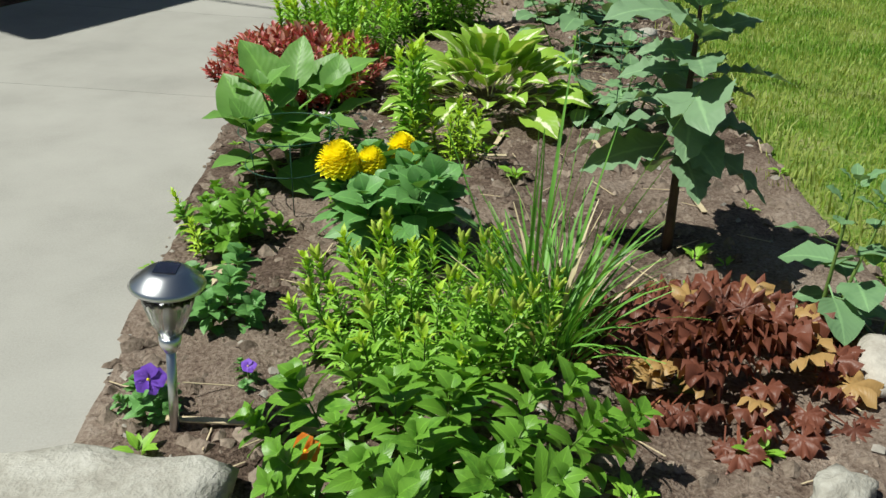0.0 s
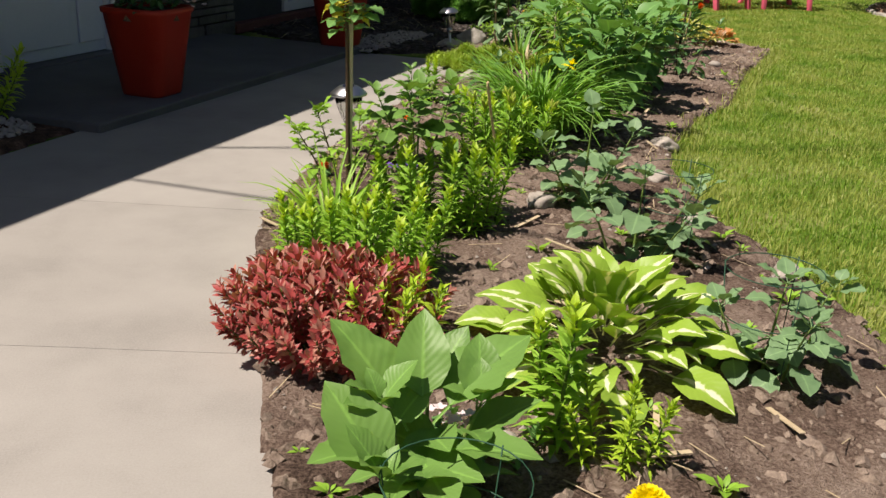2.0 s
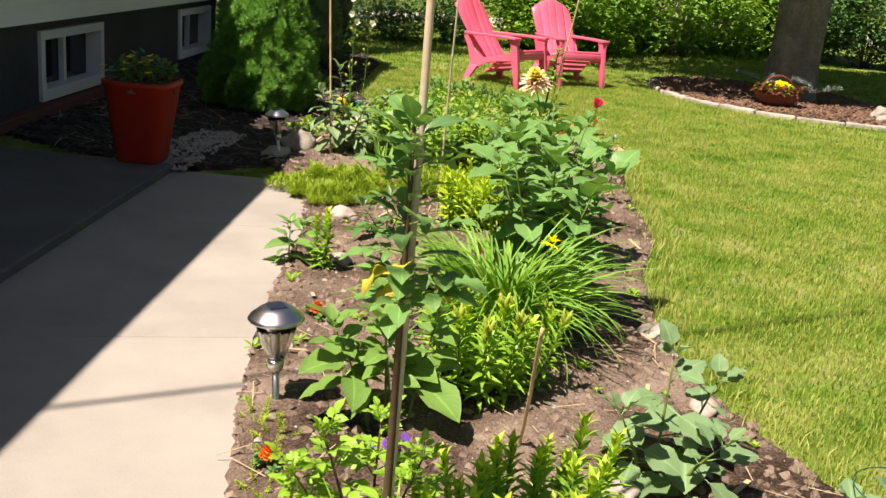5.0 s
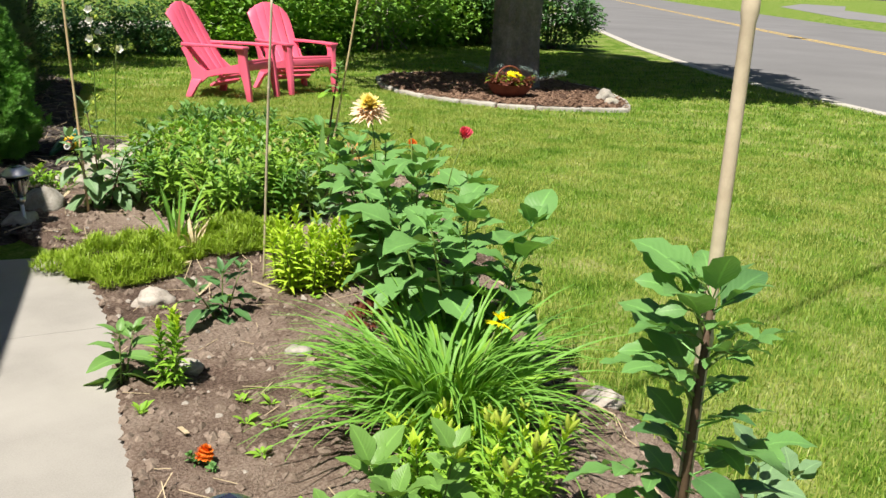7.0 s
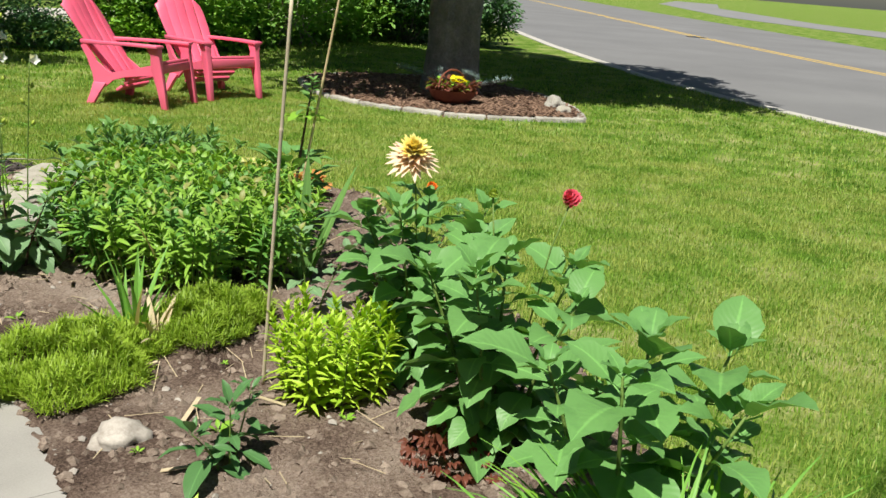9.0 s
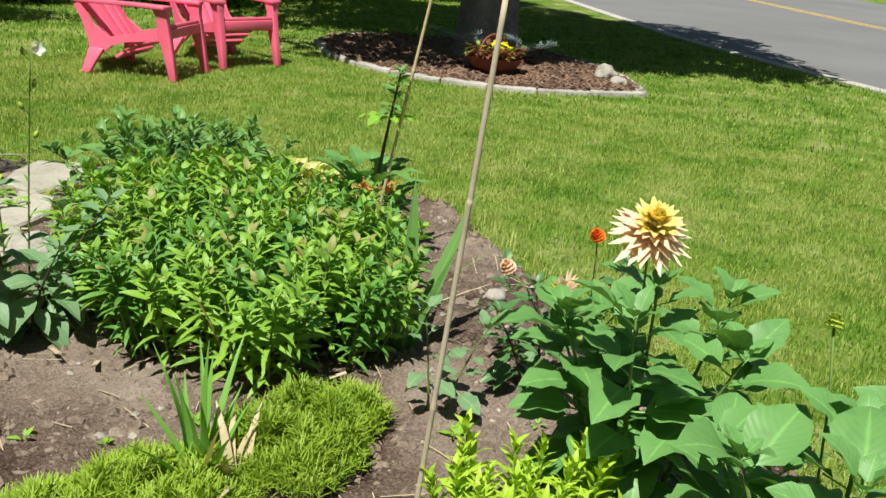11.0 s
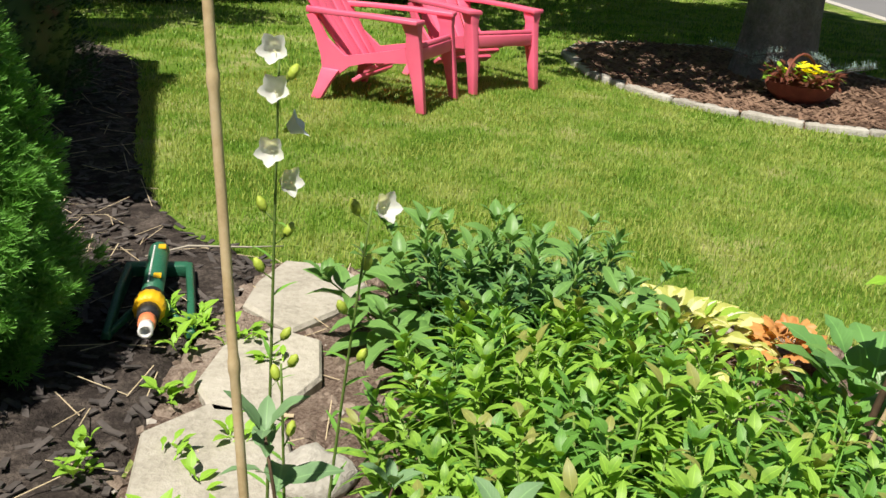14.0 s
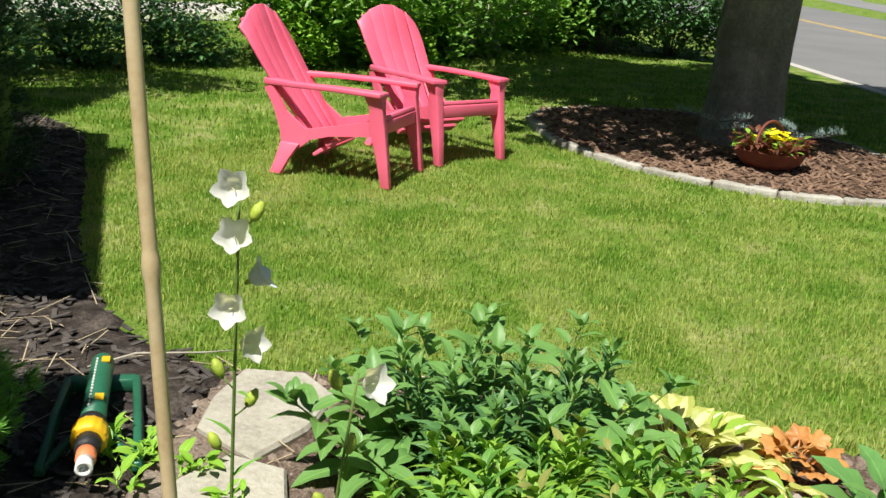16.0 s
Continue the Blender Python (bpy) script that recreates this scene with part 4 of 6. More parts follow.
V_COMP = [compound(L_DAHLIA, k, 0.09 + 0.02 * k) for k in range(4)]
V_COMPL = [compound(L_LILY, k, 0.07 + 0.015 * k) for k in range(3)]
V_BROAD = leaf_set("leaf", L_DAHLIA, 0.13, 0.25, 0.68, 5, prof=ovate, fold=0.3, wave=0.14, stalk=0.04, seg=7, cols=2, teeth=0.03)
V_BLUE = leaf_set("leaf", L_BLUE, 0.08, 0.16, 0.66, 5, prof=ovate, fold=0.16, wave=0.2, stalk=0.05, seg=7, cols=2, teeth=0.06)
V_JAG = leaf_set("leaf", L_JAG, 0.20, 0.34, 0.58, 5, prof=ovate, fold=0.16, wave=0.22, stalk=0.03, seg=13, cols=4, teeth=0.11, curl=0.9)
V_ROUND = leaf_set("leaf", L_BLUE, 0.10, 0.18, 0.84, 5, prof=ovate, fold=0.14, wave=0.16, stalk=0.06, seg=7, cols=4, curl=0.6)
V_LONG = leaf_set("leaf", L_BLUE, 0.13, 0.21, 0.46, 4, prof=ovate, fold=0.25, wave=0.12, stalk=0.03, seg=6, cols=4, curl=0.8)
V_BIG = leaf_set("leaf", L_SOFT, 0.17, 0.25, 0.60, 3, prof=ovate, fold=0.28, wave=0.12, stalk=0.05, seg=9, cols=4, teeth=0.02, curl=0.35)
V_PALE = leaf_set("leaf", L_LILY, 0.07, 0.13, 0.60, 4, prof=ovate, fold=0.2, wave=0.2, stalk=0.03, seg=7, cols=2, teeth=0.06)
V_DARKL = leaf_set("leaf", L_DARK, 0.10, 0.18, 0.42, 4, prof=ovate, fold=0.3, wave=0.12, stalk=0.03, seg=6, cols=4, curl=0.8)
V_SOFT = leaf_set("leaf", L_SOFT, 0.14, 0.24, 0.66, 4, prof=ovate, fold=0.3, wave=0.12, stalk=0.03, seg=7, cols=2, teeth=0.02, curl=0.5)
V_PEONY = leaf_set("leaf", L_PEONY, 0.12, 0.21, 0.44, 5, prof=ovate, fold=0.3, wave=0.1, stalk=0.02, seg=6, cols=4, curl=0.9)
V_YEL = leaf_set("leaf", L_YELLOW, 0.08, 0.14, 0.6, 3, prof=ovate, fold=0.2, wave=0.3, stalk=0.04, seg=7, cols=2, curl=1.4)
V_HOSTA = leaf_set("leaf", L_HOSTA, 0.15, 0.21, 0.62, 5, prof=ovate, fold=0.22, wave=0.16, stalk=0.09, seg=6, cols=4, curl=1.3)
V_HOSTAY = leaf_set("leaf", L_HOSTAY, 0.13, 0.18, 0.56, 4, prof=ovate, fold=0.3, wave=0.2, stalk=0.08, seg=6, cols=4, curl=1.3)
V_HEUCH = [Build().add(*lobed(0.036 + 0.008 * k, 6, 0.42, 0.7)[:2], L_HEUCH, lobed(0.036 + 0.008 * k, 6, 0.42, 0.7)[2]).mesh("leaf") for k in range(4)]
L_HGOLD = leafmat("heuchera_gold", (0.13, 0.075, 0.025), (0.42, 0.26, 0.10), 0.3)
V_HEUCHG = [Build().add(*lobed(q_, 5, 0.4, 0.5)[:2], L_HGOLD, lobed(q_, 5, 0.4, 0.5)[2]).mesh("leaf") for q_ in (0.042, 0.054)]
V_COPPER = [Build().add(*lobed(0.055 + 0.01 * k, 5, 0.3)[:2], L_COPPER, lobed(0.055 + 0.01 * k, 5, 0.3)[2]).mesh("leaf") for k in range(2)]


def stem_path(h, lean, r, n=6):
    a = r.uniform(0, 6.28) if not isinstance(lean, tuple) else 0
    lx, ly = lean if isinstance(lean, tuple) else (lean * math.cos(a), lean * math.sin(a))
    return [Vector((lx * (i / n) ** 1.4, ly * (i / n) ** 1.4, h * i / n)) for i in range(n + 1)]


def leafy(name, label, category, x, y, stems, leaves, m_stem=S_GREEN, per=12, low=0.15, size=(0.7, 1.0), r_stem=0.006, droop=0.0, group="", seed=1, extra=None, top_small=0.45, up=0.0):
    """A plant of a few stems with opposite leaves. stems: (dx, dy, height, lean x, lean y)."""
    r = random.Random(seed)
    p = root(name, x, y, gz(x, y) - 0.01, 0, label, category, group)
    for dx, dy, h, lx, ly, *z0 in stems:
        z0 = z0[0] if z0 else 0.0
        path = [Vector((dx, dy, z0)) + q for q in stem_path(h - z0, (lx, ly), r)]
        part("stem", Build().tube(path, [r_stem * (1.2 - 0.8 * i / 6) for i in range(7)], m_stem, 6).mesh("stem"), p)
        a0 = r.uniform(0, 6.28)
        for k in range(per):
            s = low * (z0 == 0) + (1 - low * (z0 == 0)) * (k + 0.5) / per
            i = min(int(s * 6), 5)
            pos = path[i].lerp(path[i + 1], s * 6 - i)
            az = a0 + (k % 2) * math.pi + (k // 2) * 1.6 + r.uniform(-0.35, 0.35)
            pit = -0.35 + up - droop + 1.1 * s * s + r.uniform(-0.25, 0.25)
            sc = r.uniform(*size) * (1 - (1 - top_small) * max(0, s - 0.55) / 0.45)
            me = r.choice(extra) if extra and s < 0.4 and r.random() < 0.35 else r.choice(leaves)
            part("leaf", me, p, aim(pos, az, pit, r.uniform(-0.35, 0.35), sc))
        for k in range(4):
            part("leaf", r.choice(leaves), p, aim(path[-1], a0 + k * 1.57, 0.7 + r.uniform(-0.2, 0.3), 0, r.uniform(0.3, 0.5)))
    return p


def rosette(name, label, category, x, y, leaves, n, pitch=(0.1, 1.1), size=(0.7, 1.0), spread=0.05, group="", seed=1, z=0.0):
    """Leaves from the ground outwards."""
    r = random.Random(seed)
    p = root(name, x, y, gz(x, y) - 0.005 + z, 0, label, category, group)
    for k in range(n):
        s = k / max(n - 1, 1)
        az = k * 2.4 + r.uniform(-0.3, 0.3)
        d = spread * (1 - s)
        part("leaf", r.choice(leaves), p, aim((d * math.cos(az), d * math.sin(az), 0.01 + 0.05 * s), az, pitch[0] + (pitch[1] - pitch[0]) * s + r.uniform(-0.15, 0.15), r.uniform(-0.3, 0.3), r.uniform(*size)))
    return p


def lily_stem(r, k, h=1.0, n=58, ln=0.24, w=0.06, m_top=L_LIME, bud=False, m=L_LILY):
    """One upright stem, unit height, ringed by narrow leaves; paler towards its tip."""
    b = Build()
    b.tube([(0, 0, 0), (0.01, 0, 0.5), (0.0, 0.01, 0.98)], [0.014, 0.012, 0.007], S_GREEN, 5)
    for i in range(n):
        s = 0.06 + 0.94 * i / n
        l = ln * r.uniform(0.8, 1.1) * (1 - 0.45 * max(0, s - 0.6) / 0.4)
        v, f, uv = leaf(l, w * r.uniform(0.85, 1.15), lance, 0.9, 0.25, seg=3, cols=2)
        b.add(v, f, m_top if s > 0.84 else m, uv, aim((0, 0, s), i * 2.4 + r.uniform(-0.2, 0.2), 0.15 + 0.95 * s ** 2 + r.uniform(-0.15, 0.2), r.uniform(-0.3, 0.3)))
    if bud:
        for j in range(3):
            b.lathe([(0.006, 0), (0.022, 0.05), (0.026, 0.11), (0.015, 0.17), (0.003, 0.19)], S_BUD, 7, aim((0, 0, 0.96), j * 2.1, 1.2) @ Matrix.Rotation(-math.pi / 2, 4, "X"))
    return b.mesh("stem")


V_LILY = variants(4, lambda r, k: lily_stem(r, k))
V_LILYB = variants(4, lambda r, k: lily_stem(r, k, n=44, ln=0.30, w=0.06, bud=k % 2 == 0, m_top=L_LIME))
V_LILYL = variants(3, lambda r, k: lily_stem(r, k, n=40, ln=0.27, w=0.065, m=L_LIME))


def bushy_stem(r, k, m=L_MINT, m_tip=L_TIP, pairs=9, ln=0.215, w=0.066):
    """One stem, unit height, with opposite leaf pairs and a small reddish tip."""
    b = Build()
    b.tube([(0, 0, 0), (0.02, 0, 0.5), (0.0, 0.02, 0.97)], [0.012, 0.01, 0.006], S_GREEN, 5)
    for i in range(pairs):
        s = 0.2 + 0.8 * i / (pairs - 1)
        for e in range(4 if s > 0.5 else 2):
            l = ln * r.uniform(0.75, 1.15) * (1 - 0.5 * max(0, s - 0.75) / 0.25)
            v, f, uv = leaf(l, w * r.uniform(0.85, 1.2), ovate, 0.8, 0.2, seg=4, cols=2, stalk=0.015)
            b.add(v, f, m_tip if s > 0.97 and e < 2 else m, uv, aim((0, 0, s), e * math.pi / (2 if s > 0.5 else 1) + i * 1.57 + r.uniform(-0.5, 0.5), 0.0 + 0.75 * s * s + r.uniform(-0.25, 0.25), r.uniform(-0.4, 0.4)))
    return b.mesh("stem")


L_MINTD = leafmat("bushy_leaf_dark", (0.04, 0.13, 0.024), (0.13, 0.30, 0.055), 0.3)
V_MINT = variants(8, lambda r, k: bushy_stem(r, k, L_MINTD if k % 3 == 1 else L_MINT, L_TIP if k % 2 == 0 else L_MINT, 8 + k % 3, 0.22 + 0.03 * (k % 4), 0.05 + 0.006 * (k % 3)))
V_LEAFY = variants(4, lambda r, k: bushy_stem(r, k, L_FRONT, L_FRONT, 7, 0.42, 0.17))
V_SMALL = variants(4, lambda r, k: bushy_stem(r, k, L_DAHLIA, L_DAHLIA, 6, 0.5, 0.26))


def sedum_stem(r, k):
    b = Build()
    b.tube([(0, 0, 0), (0.0, 0.01, 1.0)], [0.018, 0.014], S_GREEN, 5)
    for i in range(34):
        s = 0.3 + 0.7 * i / 33
        v, f, uv = leaf(0.21 * r.uniform(0.8, 1.1), 0.085, spoon, 0.4, 0.35, seg=3, cols=2)
        b.add(v, f, L_SEDUMT if r.random() < 0.40 else L_SEDUM, uv, aim((0, 0, s), i * 2.4, 0.2 + 0.8 * s * s + r.uniform(-0.2, 0.2)))
    return b.mesh("stem")


V_SEDUM = variants(5, sedum_stem)


def clump(name, label, category, x, y, rx, ry, n, meshes, h=(0.3, 0.4), lean=0.25, group="", seed=1, turn=0.0, dome=0.0, z=-0.01):
    """Many stems over an oval patch, leaning outwards."""
    r = random.Random(seed)
    p = root(name, x, y, gz(x, y) + z, turn, label, category, group)
    for k in range(n):
        d, a = math.sqrt((k + 0.5) / n), k * 2.4 + r.uniform(-0.2, 0.2)
        px, py = rx * d * math.cos(a), ry * d * math.sin(a)
        s = r.uniform(*h) * (1 - dome * d * d)
        sm = part("stem", r.choice(meshes), p, Matrix.Translation((px, py, 0)) @ Matrix.Rotation(a, 4, "Z") @ Matrix.Rotation(lean * d + r.uniform(-0.08, 0.08), 4, "Y") @ Matrix.Rotation(r.uniform(0, 6.28), 4, "Z") @ Matrix.Scale(s, 4))
        tagged(sm, kind="stuff")
    return p


def tuft(name, label, category, x, y, n, ln, w, spread, curl, m=L_GRASS, m2=None, seed=1, group="", upright=0.0, seg=6, bias=None):
    """A tussock of arching strap leaves."""
    r = random.Random(seed)
    p = root(name, x, y, gz(x, y) - 0.01, 0, label, category, group)
    for kk, mm, share in (("foliage", m, 1.0), ("dry_foliage", m2, 0.12)):
        if mm is None:
            continue
        b = Build()
        for k in range(int(n * share)):
            d, a = spread * math.sqrt(r.random()), r.uniform(0, 6.28)
            az = a + r.uniform(-0.5, 0.5)
            if bias is not None and r.random() < 0.6:
                az = bias + r.gauss(0, 0.5)
            v, f, uv = leaf(r.uniform(*ln), w * r.uniform(0.7, 1.2), strap, curl * r.uniform(0.6, 1.25), 0.35, seg=seg, cols=2, twist=r.uniform(-0.6, 0.6))
            b.add(v, f, mm, uv, aim((d * math.cos(a), d * math.sin(a), 0), az, upright + r.uniform(0.75, 1.45) - 2.0 * d, r.uniform(-0.5, 0.5)))
        tagged(part(kk, b.mesh(kk), p), kind="stuff")
    return p


def pompon(r, rad, m, rows=11, flat=0.75, w=0.60):
    """A dense round flower head of small petals."""
    b = Build()
    b.lathe([(rad * 0.3, -rad * 0.55), (rad * 0.62, -rad * 0.2), (rad * 0.7, rad * 0.1), (rad * 0.5, rad * 0.45), (rad * 0.1, rad * 0.6)], m, 12)
    for i in range(rows):
        t = i / (rows - 1)
        cnt = int(7 + 13 * math.sin(math.pi * (0.12 + 0.62 * (1 - t))))
        for k in range(cnt):
            v, f, uv = leaf(rad * 0.5, rad * w, spoon, 0.5, 0.3, wave=0.4, seg=2, cols=2)
            pit = -0.25 + 1.65 * t
            b.add(v, f, m, uv, aim((0, 0, (-0.15 + 0.35 * t) * rad * flat), 6.283 * k / cnt + i * 0.4 + r.uniform(-0.1, 0.1), pit) @ Matrix.Translation((0, rad * 0.52, 0)))
    return b.mesh("flower_head")


def spiky(r, rad, m, m_in, rows=6):
    """An open dahlia of long quilled petals, paler in its heart."""
    b = Build()
    for i in range(rows):
        t = i / (rows - 1)
        cnt = 17 - int(6 * t)
        for k in range(cnt):
            v, f, uv = leaf(rad * (1 - 0.55 * t) * r.uniform(0.85, 1.1), rad * 0.33, lance, 0.3, 0.35, seg=4, cols=2)
            b.add(v, f, m if t < 0.45 else m_in, uv, aim((0, 0, 0.01 * i), 6.283 * k / cnt + 0.3 * i + r.uniform(-0.08, 0.08), -0.1 + 1.35 * t + r.uniform(-0.12, 0.12)))
    return b.mesh("flower_head")


def cup(m, ln=0.032, r0=0.012):
    """A bellflower: an open cup with five pointed lobes."""
    b, v, f, n = Build(), [], [], 20
    for i, (q, z) in enumerate(((0.03, 0.05), (0.90, 0.08), (1.3, 0.38), (1.65, 0.74), (2.05, 1.0))):
        for k in range(n):
            a = 6.2832 * k / n
            tip = 0.5 + 0.5 * math.cos(5 * a)
            rr = r0 * q * (1 + (0.0, 0.02, 0.05, 0.16, 0.42)[i] * tip)
            v.append((rr * math.cos(a), rr * math.sin(a), ln * (z + (0.20 * tip - 0.14 if i == 4 else 0))))
    f = [(i * n + k, i * n + (k + 1) % n, (i + 1) * n + (k + 1) % n, (i + 1) * n + k) for i in range(4) for k in range(n)]
    b.add(v, f, m)
    b.lathe([(0.002, -0.010), (r0 * 0.40, -0.006), (r0 * 0.45, 0.0)], S_BUD, 8)
    b.tube([(0, 0, 0), (0, 0, ln * 0.55)], 0.0012, m, 5)
    return b.mesh("flower")


def pansy_mesh(m):
    b = Build()
    for k, (a, s) in enumerate(((1.57, 1.15), (0.3, 1.0), (2.84, 1.0), (4.0, 0.9), (5.4, 0.9))):
        v, f, uv = leaf(0.028 * s, 0.032 * s, spoon, 0.3, 0.1, wave=0.3, seg=3, cols=4)
        b.add(v, f, m, uv, aim((0, 0, 0.001 * k), a, 0.15))
    b.lathe([(0.004, 0), (0.003, 0.004), (0.001, 0.005)], P_YELLOW, 6)
    return b.mesh("flower")


F_PANSY, F_BELL, F_BELLB = pansy_mesh(P_PURPLE), cup(P_WHITE), cup(P_LILAC)


def flower_on(p, me, x, y, z, base, az=0.0, tilt=0.3, s=1.0, name="flower", m=S_GREEN):
    part("flower_stalk", Build().tube([base, ((base[0] + x) / 2, (base[1] + y) / 2, (base[2] + z) * 0.55), (x, y, z)], 0.0028, m, 5).mesh("flower_stalk"), p)
    part(name, me, p, Matrix.Translation((x, y, z)) @ Matrix.Rotation(az, 4, "Z") @ Matrix.Rotation(tilt, 4, "Y") @ Matrix.Scale(s, 4))


# near end of the bed
g1 = clump("leafy_clump", "bright green broad-leaved clump at the bed's end", "plant", -0.02, 1.33, 0.25, 0.13, 22, V_LEAFY, (0.14, 0.20), 0.65, seed=2)
part("flower", F_PANSY.copy(), g1, pose(-0.20, -0.06, 0.12, 60, 0, 20), "orange blossom").data.materials[0] = P_ORANGE
clump("lily_clump", "dense green lily clump with upright pale buds", "lily", -0.02, 1.74, 0.25, 0.19, 46, V_LILYB, (0.17, 0.225), 0.35, "lilies", 3)
tuft("grass_tuft", "slender blue-green grass tuft with tall dry stems", "grass", 0.24, 1.74, 110, (0.25, 0.42), 0.008, 0.06, 1.1, L_GRASS, L_BROWN, 4)
tg = tuft("seeding_grass", "few tall upright grass stems going to seed", "grass", 0.20, 1.80, 12, (0.50, 0.68), 0.009, 0.05, 0.15, L_GRASS, None, 5, upright=0.35)
rosette("heuchera", "low heuchera with glossy maroon and copper lobed leaves", "heuchera", 0.62, 1.72, V_HEUCH * 2 + V_HEUCHG, 140, (-0.25, 0.9), (0.7, 1.2), 0.27, "", 6, 0.03)
leafy("tall_leafy_plant", "tall single-stemmed plant with large jagged grey-green leaves", "plant", 0.60, 2.25, [(0, 0, 0.66, 0.0, -0.03)], V_JAG, S_DARK, 26, 0.42, (0.75, 1.0), 0.012, 0.15, seed=8, top_small=0.7)
leafy("young_plant", "young plant with rounded bluish green leaves", "plant", 0.86, 1.86, [(0, 0, 0.36, 0.02, 0.0), (0.05, 0.03, 0.28, 0.08, 0.03)], V_ROUND, S_GREEN, 10, 0.15, (0.55, 0.8), 0.005, seed=9)
leafy("caged_dahlia", "young dahlia with big broad leaves in a wire cage", "dahlia", -0.45, 2.72, [(0, 0, 0.26, -0.08, 0.03), (0.04, 0.02, 0.24, 0.09, 0.02), (-0.03, -0.04, 0.18, -0.06, -0.08), (0.02, 0.05, 0.22, 0.02, 0.1)], V_SOFT, S_GREEN, 6, 0.12, (0.6, 0.9), 0.008, 0.0, seed=10, top_small=0.95, up=0.2)
cd = bpy.data.objects["caged_dahlia"]
for az, pit, lz, k, sc in ((0.55, 0.45, 0.22, 2, 1.0), (2.3, 0.75, 0.20, 2, 0.95), (3.6, 0.25, 0.18, 1, 0.9), (-0.5, 0.15, 0.18, 1, 0.85), (-1.5, 0.1, 0.16, 0, 0.9), (1.4, 0.9, 0.22, 1, 0.9), (4.3, 0.3, 0.14, 0, 0.9)):
    part("leaf", V_BIG[k], cd, aim((0.03 * math.cos(az), 0.03 * math.sin(az), lz), az, pit, 0.0, sc))
mg = clump("marigold", "marigold with three large yellow pompon blooms", "marigold", -0.12, 2.24, 0.10, 0.08, 11, V_SMALL, (0.20, 0.26), 0.4, seed=11)
for k, (fx, fy, fz, s) in enumerate(((-0.135, -0.01, 0.245, 1.0), (-0.055, 0.02, 0.235, 0.75), (0.02, 0.16, 0.215, 0.85))):
    flower_on(mg, pompon(random.Random(k), 0.057, P_YELLOW), fx, fy, fz, (0, 0, 0.05), k, 0.15, s, "flower_head")
clump("basil_plant", "small bright green plant beside the walk", "plant", -0.58, 2.26, 0.08, 0.11, 12, V_LILYL[:1] + V_LEAFY, (0.10, 0.17), 0.4, seed=12)
clump("seedling", "low green seedling on the soil", "plant", -0.50, 1.86, 0.07, 0.06, 6, V_SMALL, (0.08, 0.14), 0.5, seed=13)
pn = clump("pansy", "small purple pansy with yellow-green foliage", "pansy", -0.55, 1.50, 0.05, 0.04, 7, V_SMALL, (0.05, 0.08), 0.5, seed=14)
flower_on(pn, F_PANSY, 0.01, -0.02, 0.10, (0, 0, 0), -1.2, 1.0, 1.15)
pn2 = clump("pansy", "tiny violet blossom low on the soil", "pansy", -0.38, 1.60, 0.02, 0.02, 3, V_SMALL, (0.03, 0.05), 0.5, seed=15)
flower_on(pn2, F_PANSY, 0.0, 0.0, 0.05, (0, 0, 0), -1.2, 0.6, 0.6)
wf = clump("verbena", "low dark plant with a pale pink flower cluster", "plant", -0.30, 2.92, 0.13, 0.07, 9, V_SMALL, (0.06, 0.10), 0.7, seed=16)
blossoms(wf, rng, [(rng.gauss(0, 0.035), rng.gauss(0, 0.02), 0.10 + rng.uniform(0, 0.03)) for _ in range(16)], P_PALEPINK, 0.018)
clump("sedum", "rounded sedum cushion with dense maroon foliage", "sedum", -0.55, 3.62, 0.22, 0.25, 170, V_SEDUM, (0.20, 0.25), 0.72, seed=17, dome=0.25)
clump("sedum_shoots", "few pale green shoots within the maroon sedum", "sedum", -0.38, 3.46, 0.08, 0.07, 7, V_LILYL, (0.20, 0.28), 0.3, seed=18)
clump("lily_shoot", "single upright lily shoot with narrow leaves", "lily", -0.09, 2.97, 0.03, 0.03, 3, V_LILY, (0.30, 0.38), 0.1, "lilies", 19)
clump("lily_shoot", "short lily shoots with lime green tips", "lily", 0.03, 2.87, 0.08, 0.06, 6, V_LILYL, (0.17, 0.23), 0.3, "lilies", 20)
rosette("hosta", "broad hosta with green leaves splashed creamy white", "hosta", 0.18, 3.38, V_HOSTA, 84, (-0.05, 1.15), (0.65, 1.05), 0.19, "", 21, 0.06)
leafy("caged_plant", "bushy plant with dull green leaves in a wire cage", "plant", 0.62, 3.27, [(0, 0, 0.28, 0.03, 0), (0.09, 0.02, 0.25, 0.1, 0), (-0.08, 0, 0.22, -0.08, 0), (0.02, -0.07, 0.22, 0, -0.09)], V_ROUND, S_GREEN, 12, 0.1, (0.6, 0.9), 0.005, 0.2, seed=22)
# middle of the bed
clump("lily_clump", "lily clump with lime green leafy tips", "lily", -0.40, 4.06, 0.26, 0.16, 26, V_LILY, (0.24, 0.32), 0.22, "lilies", 23)
clump("lily_clump", "lily clump with lime green leafy tips", "lily", -0.04, 4.62, 0.24, 0.16, 26, V_LILY, (0.26, 0.36), 0.22, "lilies", 24)
tuft("daylily", "small pale green daylily tuft beside the walk", "daylily", -0.48, 4.42, 60, (0.25, 0.42), 0.014, 0.07, 1.3, L_LILY, None, 25)
leafy("leafy_plant", "low plant with wide bluish green leaves", "plant", 0.64, 4.90, [(0, 0, 0.40, 0.02, 0.02), (0.08, 0, 0.3, 0.12, 0), (-0.08, -0.03, 0.28, -0.14, -0.03), (0, -0.1, 0.22, 0.03, -0.12)], V_ROUND, S_GREEN, 10, 0.15, (0.7, 1.05), 0.006, 0.15, seed=26)
